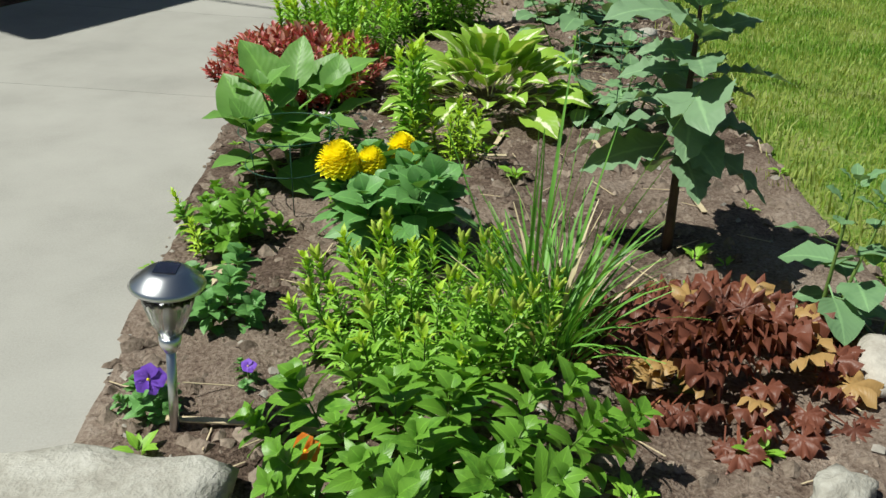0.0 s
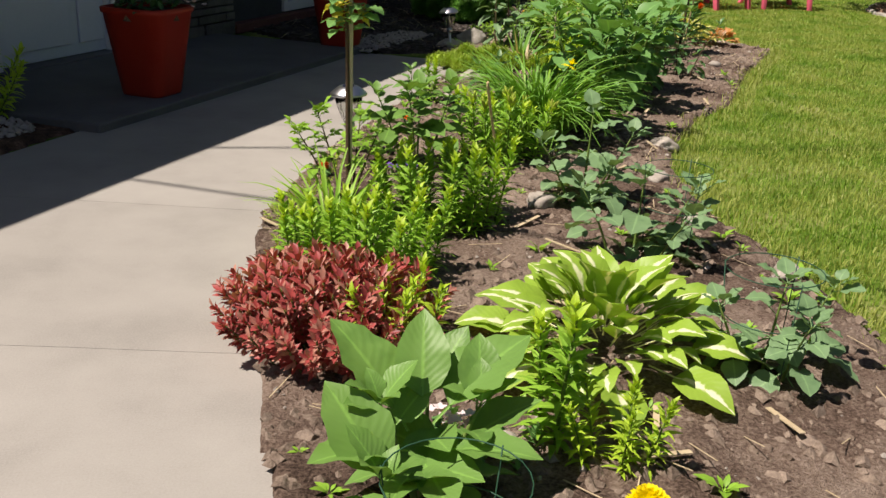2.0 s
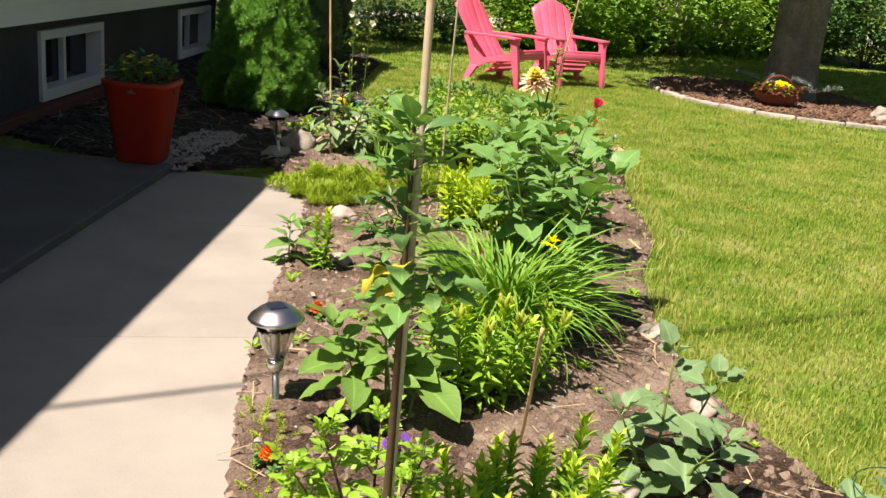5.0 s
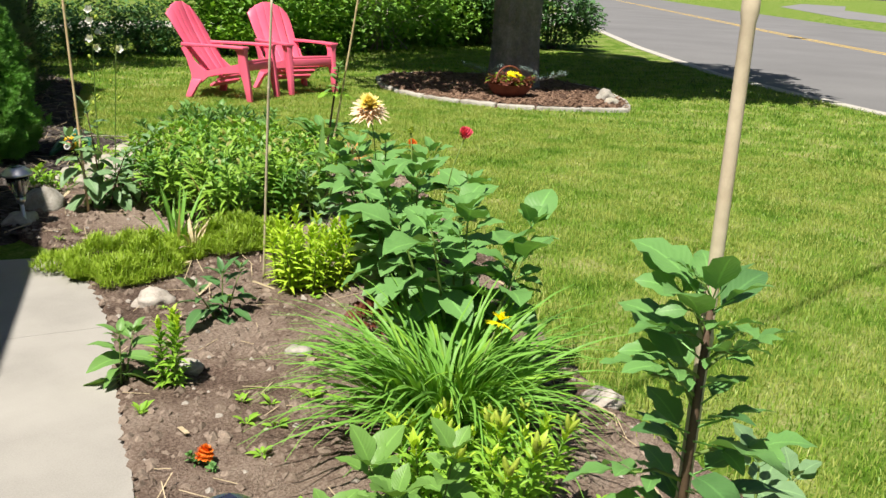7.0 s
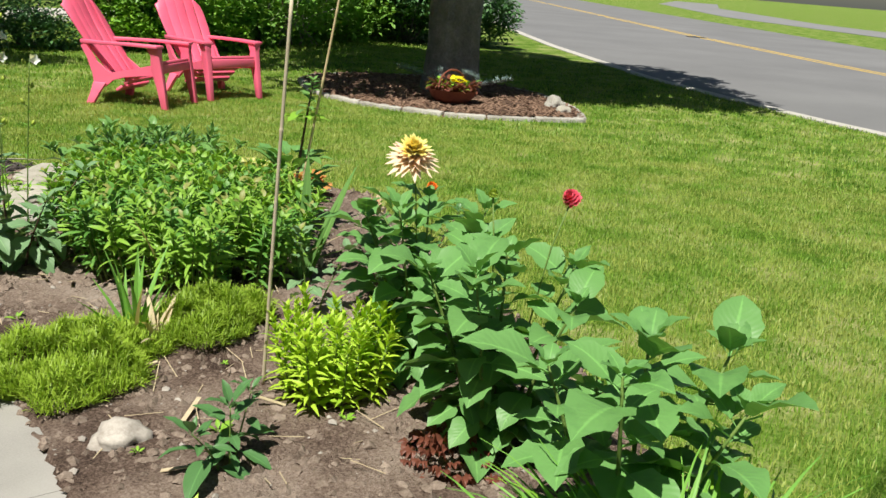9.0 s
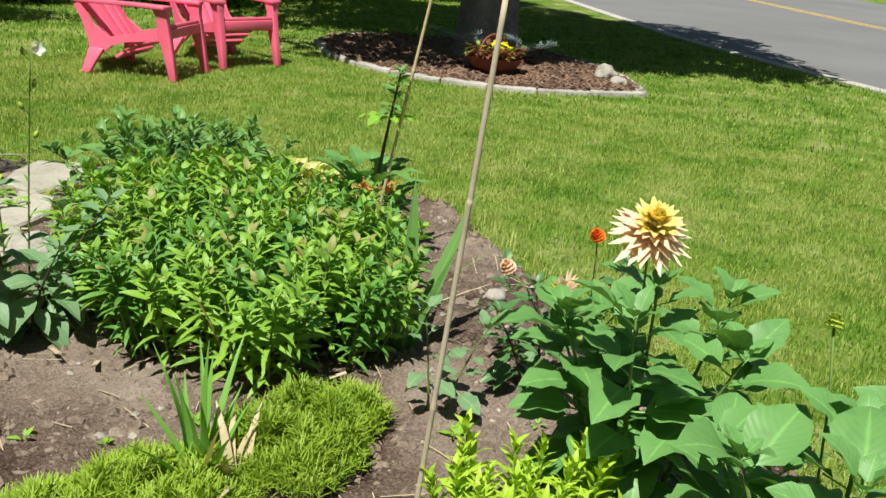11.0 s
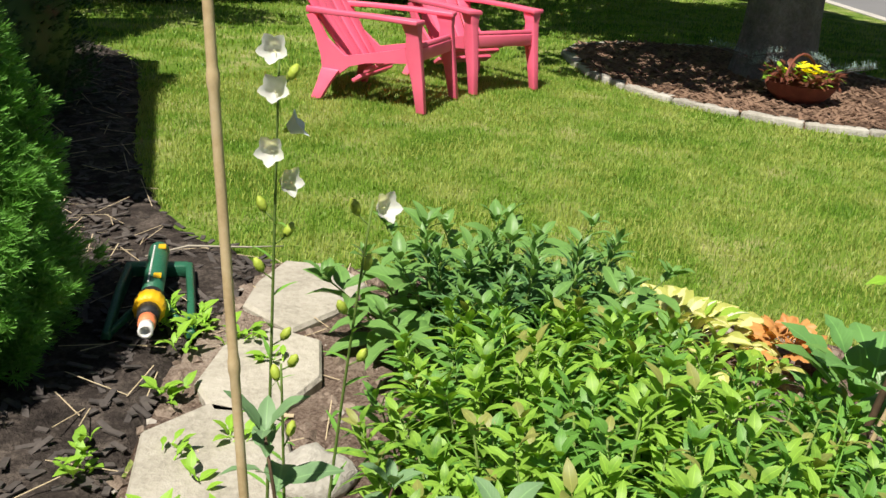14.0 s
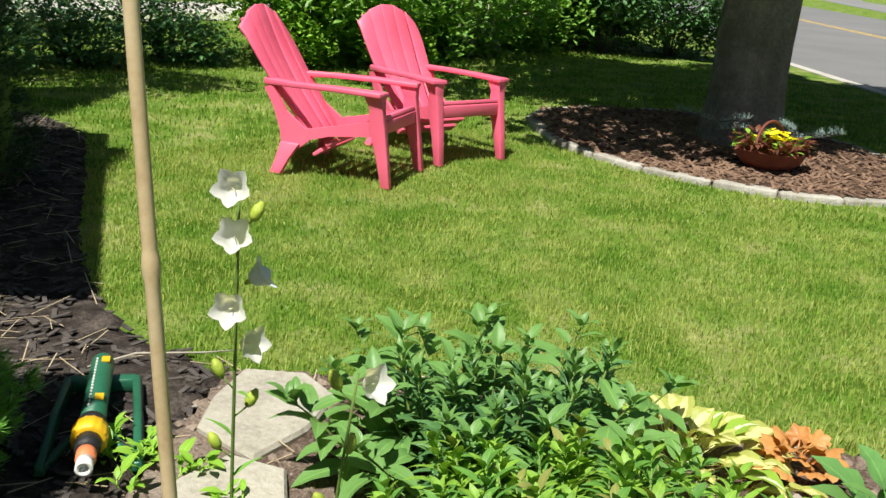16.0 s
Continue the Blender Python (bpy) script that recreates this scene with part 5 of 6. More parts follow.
leafy("caged_plant", "bushy bluish green plant beside a wire cage", "plant", 0.60, 4.20, [(0, 0, 0.30, 0.02, 0.02), (0.1, 0, 0.26, 0.12, 0), (-0.1, 0.0, 0.27, -0.12, 0), (0.05, -0.1, 0.22, 0.05, -0.12), (0.16, 0.03, 0.22, 0.1, 0.02)], V_ROUND, S_GREEN, 10, 0.15, (0.65, 0.95), 0.005, 0.15, seed=27)
# tall staked dahlia: bare stem below, foliage above
ds = leafy("staked_dahlia", "tall dahlia with bare stem tied to a stake", "dahlia", -0.414, 4.61, [(0, 0, 1.14, -0.02, -0.02)], V_DAHLIA[:4] + V_COMP[:2] + V_DARKL[:2], S_DARK, 46, 0.66, (0.75, 1.1), 0.010, 0.1, seed=28, extra=None, top_small=0.7)
r_ = random.Random(4)
for k in range(8):
    part("leaf", r_.choice(V_YEL), ds, aim((0.0, -0.02, 0.80 + 0.010 * k), 2.2 + 0.45 * (k % 4) + (2.6 if k % 3 == 2 else 0.0), -0.35, r_.uniform(-0.3, 0.3), r_.uniform(0.55, 0.8)))
leafy("dahlia_shoots", "low side shoots of the dahlia with soft pale leaves", "dahlia", -0.42, 4.72, [(0, 0, 0.42, -0.10, 0.02), (0.03, 0.02, 0.40, 0.04, 0.06), (-0.02, 0.0, 0.36, -0.16, 0.0), (0.02, -0.02, 0.36, 0.10, -0.03)], V_COMPL, S_DARK, 10, 0.6, (0.6, 0.9), 0.005, seed=29)
leafy("bean_plant", "leafy plant with broad light green leaves", "plant", -0.02, 5.40, [(0, 0, 0.38, -0.04, 0.02), (0.07, 0.02, 0.40, 0.1, 0.02), (-0.06, 0.03, 0.36, -0.12, 0.05), (0.02, 0.08, 0.36, 0.02, 0.1)], V_SOFT, S_GREEN, 15, 0.4, (0.6, 0.85), 0.005, 0.1, seed=30)
of = clump("small_orange_flower", "small low plant with a bright orange bloom", "flower", -0.46, 5.28, 0.03, 0.03, 4, V_SMALL, (0.04, 0.06), 0.6, seed=31)
flower_on(of, pompon(random.Random(3), 0.026, P_ORANGE, 6), 0, 0, 0.06, (0, 0, 0), 0, 0.2, 1.0, "flower_head")
p3 = clump("pansy", "purple pansies between the stems", "pansy", -0.13, 5.22, 0.06, 0.04, 6, V_SMALL, (0.04, 0.06), 0.6, seed=32)
for dx, dy in ((-0.04, 0.0), (0.0, -0.02), (0.04, 0.02), (0.07, 0.0)):
    flower_on(p3, F_PANSY, dx, dy, 0.07, (0, 0, 0), -1.2, 0.8, 0.62)
clump("lily_clump", "loose lily clump before a grass tussock", "lily", 0.44, 5.60, 0.20, 0.16, 22, V_LILYB, (0.24, 0.34), 0.25, "lilies", 33)
dl = tuft("daylily", "large arching green daylily tussock with yellow bloom", "daylily", 0.74, 5.98, 460, (0.42, 0.72), 0.013, 0.13, 1.9, L_GRASS, L_LILY, 34, seg=8)
flower_on(dl, spiky(random.Random(5), 0.05, P_YELLOW, P_YELLOW, 3), 0.12, -0.10, 0.42, (0, -0.05, 0.1), 0, 0.4, 1.0, "flower_head")
# farther along
fan = lambda n, r, h, out: [(r * math.cos(k * 2.4) * (k > 0), r * math.sin(k * 2.4) * (k > 0), h * (1 - 0.08 * (k % 4)), out * math.cos(k * 2.4) * (k > 0), out * math.sin(k * 2.4) * (k > 0)) for k in range(n)]
leafy("dahlia", "leafy dahlia with broad dull green leaves by the lawn", "dahlia", 1.08, 6.22, fan(6, 0.06, 0.68, 0.18), V_BROAD, S_GREEN, 18, 0.25, (0.65, 0.95), 0.008, 0.15, "dahlias", 35, top_small=0.95)
DB = leafy("dahlia", "bushy dahlia with a small crimson bloom", "dahlia", 1.50, 6.86, fan(7, 0.06, 0.66, 0.18), V_BROAD[:4], S_GREEN, 20, 0.15, (0.75, 1.0), 0.008, 0.15, "dahlias", 57, top_small=0.95)
DA = leafy("dahlia", "tall dahlia with a large peach and cream bloom", "dahlia", 1.84, 7.40, fan(7, 0.06, 0.68, 0.17), V_BROAD[:3] + V_DAHLIA[3:], S_GREEN, 22, 0.12, (0.8, 1.1), 0.007, 0.15, "dahlias", 36, top_small=0.9)
flower_on(DA, spiky(random.Random(6), 0.098, P_PEACH, P_CREAM, 7), -0.12, 0.0, 0.83, (-0.03, 0.02, 0.5), -2.4, 0.45, 1.0, "flower_head")
flower_on(DA, spiky(random.Random(7), 0.05, P_PEACH, P_CREAM, 4), -0.02, 0.22, 0.62, (0, 0.05, 0.3), 2.6, 1.5, 1.0, "flower_head")
flower_on(DB, pompon(random.Random(8), 0.03, P_ROSE, 6), 0.17, -0.11, 0.83, (0.08, -0.05, 0.4), 2.6, 0.7, 1.0, "flower_head")
flower_on(DB, pompon(random.Random(9), 0.018, S_BUD, 5), 0.05, 0.1, 0.82, (0.03, 0.05, 0.4), 0, 0.3, 1.0, "flower_bud")
clump("lily_clump", "compact lime green lily clump", "lily", 1.45, 7.49, 0.17, 0.15, 28, V_LILYL, (0.26, 0.35), 0.2, "lilies", 37)
rosette("heuchera", "low reddish heuchera under the dahlia", "heuchera", 1.36, 6.92, V_HEUCH, 40, (0.0, 0.9), (0.6, 0.9), 0.12, "", 38)
leafy("dark_seedling", "small dark leafy plant on bare soil", "plant", 0.86, 7.36, [(0, 0, 0.2, 0, 0), (0.04, 0.02, 0.18, 0.1, 0.04), (-0.04, 0, 0.16, -0.1, 0)], V_DARKL, S_GREEN, 9, 0.15, (0.6, 0.9), 0.004, seed=39)
clump("lily_shoot", "single short lily shoot with yellow tip", "lily", 0.33, 6.93, 0.025, 0.025, 3, V_LILY, (0.25, 0.30), 0.15, "lilies", 40)
leafy("dark_seedling", "small green plant at the edge of the walk", "plant", 0.22, 7.07, [(0, 0, 0.2, 0, 0), (0.03, 0.02, 0.17, 0.06, 0.04)], V_PEONY, S_GREEN, 9, 0.15, (0.7, 1.0), 0.004, seed=41)
of2 = clump("small_orange_flower", "small low plant with a ragged orange bloom", "flower", 0.10, 6.38, 0.03, 0.03, 3, V_SMALL, (0.04, 0.06), 0.6, seed=42)
flower_on(of2, pompon(random.Random(3), 0.03, P_ORANGE, 5), 0, 0, 0.05, (0, 0, 0), 0, 0.2, 1.0, "flower_head")
ip = tuft("iris_clump", "iris fan with some dry leaves above moss phlox", "iris", 1.27, 8.33, 16, (0.25, 0.42), 0.022, 0.04, 0.35, L_GRASS, L_BROWN, 43, upright=0.2)
tuft("dry_leaves", "withered straw-coloured leaves fallen over the moss", "dead leaves", 1.32, 8.24, 7, (0.18, 0.28), 0.022, 0.04, 2.0, L_BROWN, None, 44)
r_ = random.Random(9)
for nm, mx_, my_, rx, ry, cnt in (("moss_phlox", 0.98, 8.30, 0.40, 0.28, 8200), ("moss_phlox", 1.56, 8.24, 0.28, 0.20, 4200)):
    b = Build()
    for k in range(cnt):
        d, a = math.sqrt(r_.random()), r_.uniform(0, 6.28)
        hh = 0.105 * (1 - d ** 2.2) + 0.012
        d *= 1 + 0.22 * math.sin(3 * a + mx_) * d + 0.10 * math.sin(8 * a) * d
        px, py = rx * d * math.cos(a), ry * d * math.sin(a)
        hh *= 0.75 + 0.9 * fbm(px + mx_, py + my_, 11, 2)
        for q in range(2):
            v, f, uv = leaf(r_.uniform(0.025, 0.065), 0.0045, lance, 0.6, 0.1, seg=2, cols=1)
            b.add(v, f, L_MOSS, uv, aim((px, py, hh + 0.012), r_.uniform(0, 6.28), r_.uniform(0.2, 1.4)))
    b.lathe([(min(rx, ry) * 0.84, -0.03), (min(rx, ry) * 0.74, 0.006), (min(rx, ry) * 0.5, 0.035), (0.02, 0.055)], L_MOSS, 24, Matrix.Diagonal((rx / min(rx, ry), ry / min(rx, ry), 1, 1)))
    single(nm, b, pose(mx_, my_, gz(mx_, my_)), "soft yellow-green cushion of moss phlox", "ground cover", "", "stuff")
leafy("tall_leafy_plant", "tall leafy plant beside a bamboo stake", "plant", 1.50, 9.52, [(0, 0, 0.6, -0.05, 0.05), (0.06, -0.06, 0.46, 0.18, -0.16), (-0.08, -0.05, 0.46, -0.18, -0.08), (0.0, -0.1, 0.36, 0.02, -0.16), (0.1, 0.02, 0.36, 0.16, 0.04)], V_LONG, S_DARK, 20, 0.12, (0.75, 1.05), 0.006, 0.35, seed=46)
bush = clump("bushy_perennial", "wide mass of bushy green perennials with reddish tips", "perennial", 2.24, 9.19, 0.80, 0.55, 230, V_MINT, (0.38, 0.46), 0.35, seed=47, turn=62, dome=0.16)
ir2 = root("iris_clump", 2.31, 8.44, gz(2.31, 8.44) - 0.01, 0, "iris with two broad upright blades", "iris")
for az, pit, ln in ((0.6, 1.44, 0.62), (-0.25, 1.12, 0.62), (2.5, 1.3, 0.46), (-0.9, 1.25, 0.44)):
    v, f, uv = leaf(ln, 0.058, strap, 0.10, 0.3, seg=6, cols=2, twist=0.2)
    part("blade", Build().add(v, f, L_PEONY, uv).mesh("blade"), ir2, aim((0.02 * math.cos(az), 0.02 * math.sin(az), 0), az, pit, 0.3))
tuft("grass_spikes", "thin pale iris leaves and seed stems among the perennials", "grass", 2.15, 8.90, 34, (0.45, 0.62), 0.012, 0.42, 0.25, L_GRASS, L_BROWN, 49, upright=0.3)
rs = leafy("rose_bush", "low rose bush with dark leaves and orange blooms", "rose", 2.42, 7.95, [(0, 0, 0.36, -0.05, 0.03), (0.08, -0.06, 0.42, 0.14, -0.1), (-0.08, 0.02, 0.3, -0.14, 0.04), (0.05, 0.1, 0.32, 0.08, 0.14)], V_DARKL + V_BLUE[:2], S_DARK, 24, 0.15, (0.5, 0.8), 0.005, 0.1, seed=50)
flower_on(rs, pompon(random.Random(11), 0.026, P_ORANGE, 6), 0.08, -0.10, 0.54, (0.1, -0.1, 0.3), 2.6, 0.5, 1.0, "flower_head")
flower_on(rs, pompon(random.Random(12), 0.028, P_PEACH, 5), -0.05, 0.14, 0.40, (0, 0, 0.2), 2.6, 0.5, 1.0, "flower_head")
flower_on(rs, pompon(random.Random(13), 0.03, P_PEACH, 5), 0.22, -0.22, 0.36, (0.1, -0.1, 0.2), 2.6, 0.9, 1.0, "flower_head")
leafy("young_rose", "young plant with rounded leaves on bare soil", "plant", 1.98, 8.10, [(0, 0, 0.34, -0.03, 0.02), (0.05, -0.03, 0.26, 0.1, -0.06)], V_BLUE, S_GREEN, 9, 0.25, (0.5, 0.75), 0.004, 0.1, seed=51)
dh = leafy("staked_dahlia", "staked dahlia with dark leaves at its foot", "dahlia", 2.96, 9.13, [(0, 0, 0.84, 0.03, -0.10)], V_PEONY, S_DARK, 18, 0.80, (0.6, 0.85), 0.011, 0.3, seed=52)
r_ = random.Random(12)
for k in range(52):
    a = k * 2.4
    part("leaf", r_.choice(V_PEONY + V_DAHLIA[2:] * 2), dh, aim((0.07 * math.cos(a), 0.07 * math.sin(a), 0.10 + 0.0062 * k), a, 0.25 + r_.uniform(-0.5, 0.6), 0, r_.uniform(0.8, 1.1)))
for k in range(6):
    part("leaf", r_.choice(V_PALE), dh, aim((0.02, -0.06, 0.66), k * 1.05, -0.15, 0, 0.9))
leafy("peony", "dense spreading plant with glossy dark green leaves", "peony", 2.90, 10.26, [(0.075 * math.sqrt(k) * math.cos(k * 2.4), 0.075 * math.sqrt(k) * math.sin(k * 2.4), 0.40 - 0.03 * (k % 3) - 0.004 * k, 0.05 * math.sqrt(k) * math.cos(k * 2.4), 0.05 * math.sqrt(k) * math.sin(k * 2.4)) for k in range(24)], V_PEONY, S_GREEN, 16, 0.2, (0.8, 1.15), 0.005, 0.0, seed=53)
V_DLILY = variants(3, lambda r, k: lily_stem(r, k, n=46, ln=0.30, w=0.055, m_top=L_PEONY, m=L_DARK))
clump("lily_clump", "dark green lily stems behind the perennials", "lily", 2.84, 10.18, 0.26, 0.13, 15, V_DLILY, (0.36, 0.45), 0.3, "lilies", 61, turn=-20)
rosette("hosta", "small hosta with creamy yellow leaves", "hosta", 3.30, 9.86, V_HOSTAY * 2 + V_HOSTA[:2], 84, (0.0, 0.8), (0.65, 0.95), 0.24, "", 54, 0.05)
rosette("heuchera", "coppery orange heuchera beside the hosta", "heuchera", 3.60, 9.60, V_COPPER, 22, (0.1, 0.9), (0.7, 1.0), 0.06, "", 55, 0.06)


# bellflowers: thin stems, five-pointed white cups
def bellflower(x, y, lean, h, cups, buds, seed):
    r = random.Random(seed)
    p = root("bellflower", x, y, gz(x, y), 0, "slender bellflower stem with white cup blooms and buds", "bellflower", "bellflowers")
    path = stem_path(h, lean, r, 10)
    part("stem", Build().tube(path, [0.004 - 0.0018 * i / 10 for i in range(11)], S_GREEN, 6).mesh("stem"), p)
    at = lambda s: path[min(int(s * 10), 9)].lerp(path[min(int(s * 10), 9) + 1], s * 10 - min(int(s * 10), 9))
    for s, az, pit, me in cups:
        q = at(s)
        part("flower", me, p, Matrix.Translation(q + Vector((0.018 * math.cos(az), 0.018 * math.sin(az), 0.0))) @ Matrix.Rotation(az, 4, "Z") @ Matrix.Rotation(pit, 4, "Y") @ Matrix.Scale(0.82, 4))
    for s, az in buds:
        q = at(s)
        part("bud", Build().tube([(0, 0, 0), (0.02, 0, 0.015)], 0.0015, S_GREEN, 5).lathe([(0.004, 0), (0.009, 0.008), (0.009, 0.02), (0.003, 0.03)], S_BUD, 8, Matrix.Translation((0.02, 0, 0.015)) @ Matrix.Rotation(0.5, 4, "Y")).mesh("bud"), p, Matrix.Translation(q) @ Matrix.Rotation(az, 4, "Z"))
    for k in range(16):
        s = 0.03 + 0.75 * (k / 16) ** 1.4
        v, f, uv = leaf(0.10 * (1 - 0.75 * s), 0.010, lance, 0.7, 0.2, seg=4, cols=2)
        part("leaf", Build().add(v, f, L_GRASS, uv).mesh("leaf"), p, aim(at(s), k * 2.4, 0.5 + r.uniform(-0.3, 0.3)))
    return p


bellflower(1.66, 9.84, (-0.02, -0.03), 1.165, [(0.985, -2.5, 1.15, F_BELL), (0.925, -2.4, 1.0, F_BELL), (0.868, -0.7, 1.0, F_BELLB), (0.838, -2.5, 1.35, F_BELL), (0.79, -1.5, 1.35, F_BELL)], [(0.93, -0.3), (0.72, 2.0), (0.68, -0.4), (0.62, 2.4), (0.5, -0.8)], 3)
bellflower(1.70, 9.71, (-0.02, -0.11), 0.925, [(0.99, -1.6, 1.15, F_BELL)], [(0.95, 2.0), (0.83, 0.4), (0.75, 3.0), (0.64, -1.0)], 4)
bellflower(1.62, 9.72, (-0.05, -0.03), 0.62, [], [(0.98, -1.4), (0.9, 1.4), (0.8, 3.0), (0.7, 0.4)], 5)

# ---- sprinkler ----
sp = root("lawn_sprinkler", 2.19, 11.20, 0.02, -34, "green oscillating lawn sprinkler with yellow dial on mulch", "sprinkler")
sp.matrix_basis = sp.matrix_basis @ Matrix.Scale(1.06, 4)
for sx in (-1, 1):
    part("sled_rail", loft([[(sx * 0.105, -0.26, 0), (sx * 0.14, -0.26, 0), (sx * 0.132, -0.26, 0.03), (sx * 0.11, -0.26, 0.03)], [(sx * 0.10, 0.0, 0.0), (sx * 0.13, 0.0, 0.0), (sx * 0.122, 0.0, 0.055), (sx * 0.10, 0.0, 0.055)], [(sx * 0.085, 0.24, 0), (sx * 0.12, 0.24, 0), (sx * 0.11, 0.24, 0.05), (sx * 0.085, 0.24, 0.05)]], M_SPRG).mesh("sled_rail"), sp)
    part("brace", loft([[(sx * 0.11, -0.25, 0.004), (sx * 0.11, -0.215, 0.004), (sx * 0.11, -0.215, 0.03), (sx * 0.11, -0.25, 0.03)], [(sx * 0.025, -0.13, 0.045), (sx * 0.025, -0.09, 0.045), (sx * 0.025, -0.09, 0.075), (sx * 0.025, -0.13, 0.075)]], M_SPRG).mesh("brace"), sp)
part("crossbar", Build().box(-0.10, 0.10, 0.205, 0.25, 0.005, 0.05, M_SPRG, bev=0.008).mesh("crossbar"), sp)
TX = Matrix.Rotation(-math.pi / 2, 4, "X")
at_tube = Matrix.Translation((0, 0, 0.085)) @ TX
part("spray_tube", Build().lathe([(0.022, -0.13), (0.034, -0.125), (0.034, 0.25), (0.028, 0.268), (0.004, 0.272)], M_SPRG, 20, at_tube).mesh("spray_tube"), sp)
for k in range(16):
    part("nozzle", Build().lathe([(0.004, 0), (0.003, 0.006)], M_WHPL, 8).mesh("nozzle"), sp, Matrix.Translation((-0.012, -0.09 + k * 0.02, 0.116)))
for y0 in (-0.06, 0.19):
    part("mark", Build().box(0.0, 0.024, y0, y0 + 0.035, 0.1165, 0.1205, M_SPRY).mesh("mark", False), sp)
part("gear_box", Build().lathe([(0.02, -0.172), (0.036, -0.170), (0.038, -0.135), (0.03, -0.131)], M_DARKPL, 20, at_tube).mesh("gear_box"), sp)
part("dial", Build().lathe([(0.038, -0.235), (0.047, -0.23), (0.047, -0.18), (0.038, -0.173)], M_SPRY, 42, at_tube, lambda w, z: 1 + 0.03 * math.cos(14 * w)).mesh("dial"), sp, None, "yellow ribbed dial")
part("swivel", Build().lathe([(0.018, -0.29), (0.032, -0.287), (0.034, -0.24), (0.03, -0.236)], M_DARKPL, 20, at_tube).mesh("swivel"), sp)
part("hose_coupling", Build().lathe([(0.02, -0.335), (0.026, -0.33), (0.026, -0.295), (0.02, -0.291)], M_ORPL, 16, at_tube).mesh("hose_coupling"), sp, None, "orange hose coupling")
part("connector", Build().lathe([(0.013, -0.352), (0.013, -0.375), (0.022, -0.375), (0.022, -0.336)], M_WHPL, 16, at_tube).mesh("connector"), sp)

# ---- stones ----
def rock(name, x, y, z, sx, sy, sz, m, label, seed, turn=0.0, flat=False, category="rock", group=""):
    r = random.Random(seed)
    bm = bmesh.new()
    bmesh.ops.create_icosphere(bm, subdivisions=3 if max(sx, sy) > 0.06 else 2, radius=1)
    o = Vector((r.uniform(0, 50), r.uniform(0, 50), r.uniform(0, 50)))
    for v in bm.verts:
        c = v.co.copy()
        k = 1 + 0.42 * noise.noise(c * 1.3 + o) + 0.16 * noise.noise(c * 3.2 + o)
        v.co = Vector((c.x * k, c.y * k, c.z * k))
        if flat:
            v.co.z = max(-0.6, min(v.co.z, 0.55 + 0.08 * noise.noise(c * 2.5 + o)))
        v.co = Vector((v.co.x * sx, v.co.y * sy, v.co.z * sz))
    bm.verts.index_update()
    b = Build().add([tuple(v.co) for v in bm.verts], [[v.index for v in f.verts] for f in bm.faces], m)
    bm.free()
    return single(name, b, pose(x, y, z, 0, 0, turn), label, category, group)


def flagstone(x, y, pts, turn, z=0.05):
    o = [(a, b) for a, b in pts]
    bl = Build().prism(o, -0.06, 0.0, M_FLAG, None, 0.012)
    return single("flagstone", bl, pose(x, y, z, 0, 0, turn), "flat pale natural flagstone edging the mulch", "flagstone", "edging flagstones", smooth=False)


rock("boulder", -0.62, 1.16, 0.02, 0.26, 0.19, 0.13, M_ROCK, "flat pale rock at the corner of the bed", 1, 20, True)
flagstone(2.62, 10.96, [(-0.28, -0.15), (-0.05, -0.2), (0.2, -0.17), (0.30, 0.0), (0.22, 0.2), (-0.02, 0.17), (-0.2, 0.10)], 20)
flagstone(2.18, 10.58, [(-0.26, -0.12), (0.0, -0.19), (0.24, -0.12), (0.28, 0.06), (0.1, 0.16), (-0.14, 0.15), (-0.28, 0.04)], 35)
flagstone(1.80, 10.26, [(-0.3, -0.14), (-0.05, -0.22), (0.22, -0.16), (0.28, 0.05), (0.12, 0.2), (-0.2, 0.17)], 48)
rock("boulder", 1.20, 9.66, 0.03, 0.15, 0.12, 0.09, M_ROCK, "pale edging rock beside the flagstones", 2, 40)
rock("boulder", 1.95, 10.05, 0.03, 0.11, 0.09, 0.07, M_ROCK, "pale edging rock beside the flagstones", 3, 10)
rock("boulder", 0.92, 9.36, 0.02, 0.10, 0.08, 0.06, M_ROCK, "small pale rock where the walk ends", 4, 10)
for k, (x, y, s) in enumerate(((0.02, 2.40, 0.055), (0.42, 4.80, 0.055), (1.12, 5.20, 0.05), (0.46, 7.0, 0.045), (0.75, 7.73, 0.07), (2.98, 8.46, 0.045), (0.70, 1.28, 0.05), (0.93, 1.66, 0.08), (1.4, 5.8, 0.06), (0.86, 6.86, 0.04), (-0.2, 3.0, 0.03), (1.05, 3.9, 0.05), (0.98, 4.5, 0.04))):
    rock("stone", x, y, gz(x, y) + s * 0.25, s * 1.3, s, s * 0.7, M_PEBBLE if k % 3 else M_ROCK, "pale field stone lying on the soil", 40 + k, 37 * k, group="field stones")
# curb stones round the tree
crng = random.Random(2)
pts = TREE_BED + TREE_BED[:1]
dist = 0.0
for (x0, y0), (x1, y1) in zip(pts, pts[1:]):
    ln = math.hypot(x1 - x0, y1 - y0)
    n = max(1, round(ln / 0.5))
    for k in range(n):
        s = (k + 0.5) / n
        c = Build().box(-ln / n / 2 + 0.008, ln / n / 2 - 0.008, -0.055, 0.055, -0.06, 0.04, M_ROCK, bev=0.016)
        single("curb_stone", c, pose(x0 + (x1 - x0) * s, y0 + (y1 - y0) * s, crng.uniform(-0.008, 0.008), crng.uniform(-2, 2), 0, math.degrees(math.atan2(y1 - y0, x1 - x0)) + crng.uniform(-3, 3)), "pale concrete curb stone round the tree bed", "curb stone", "tree bed curb")
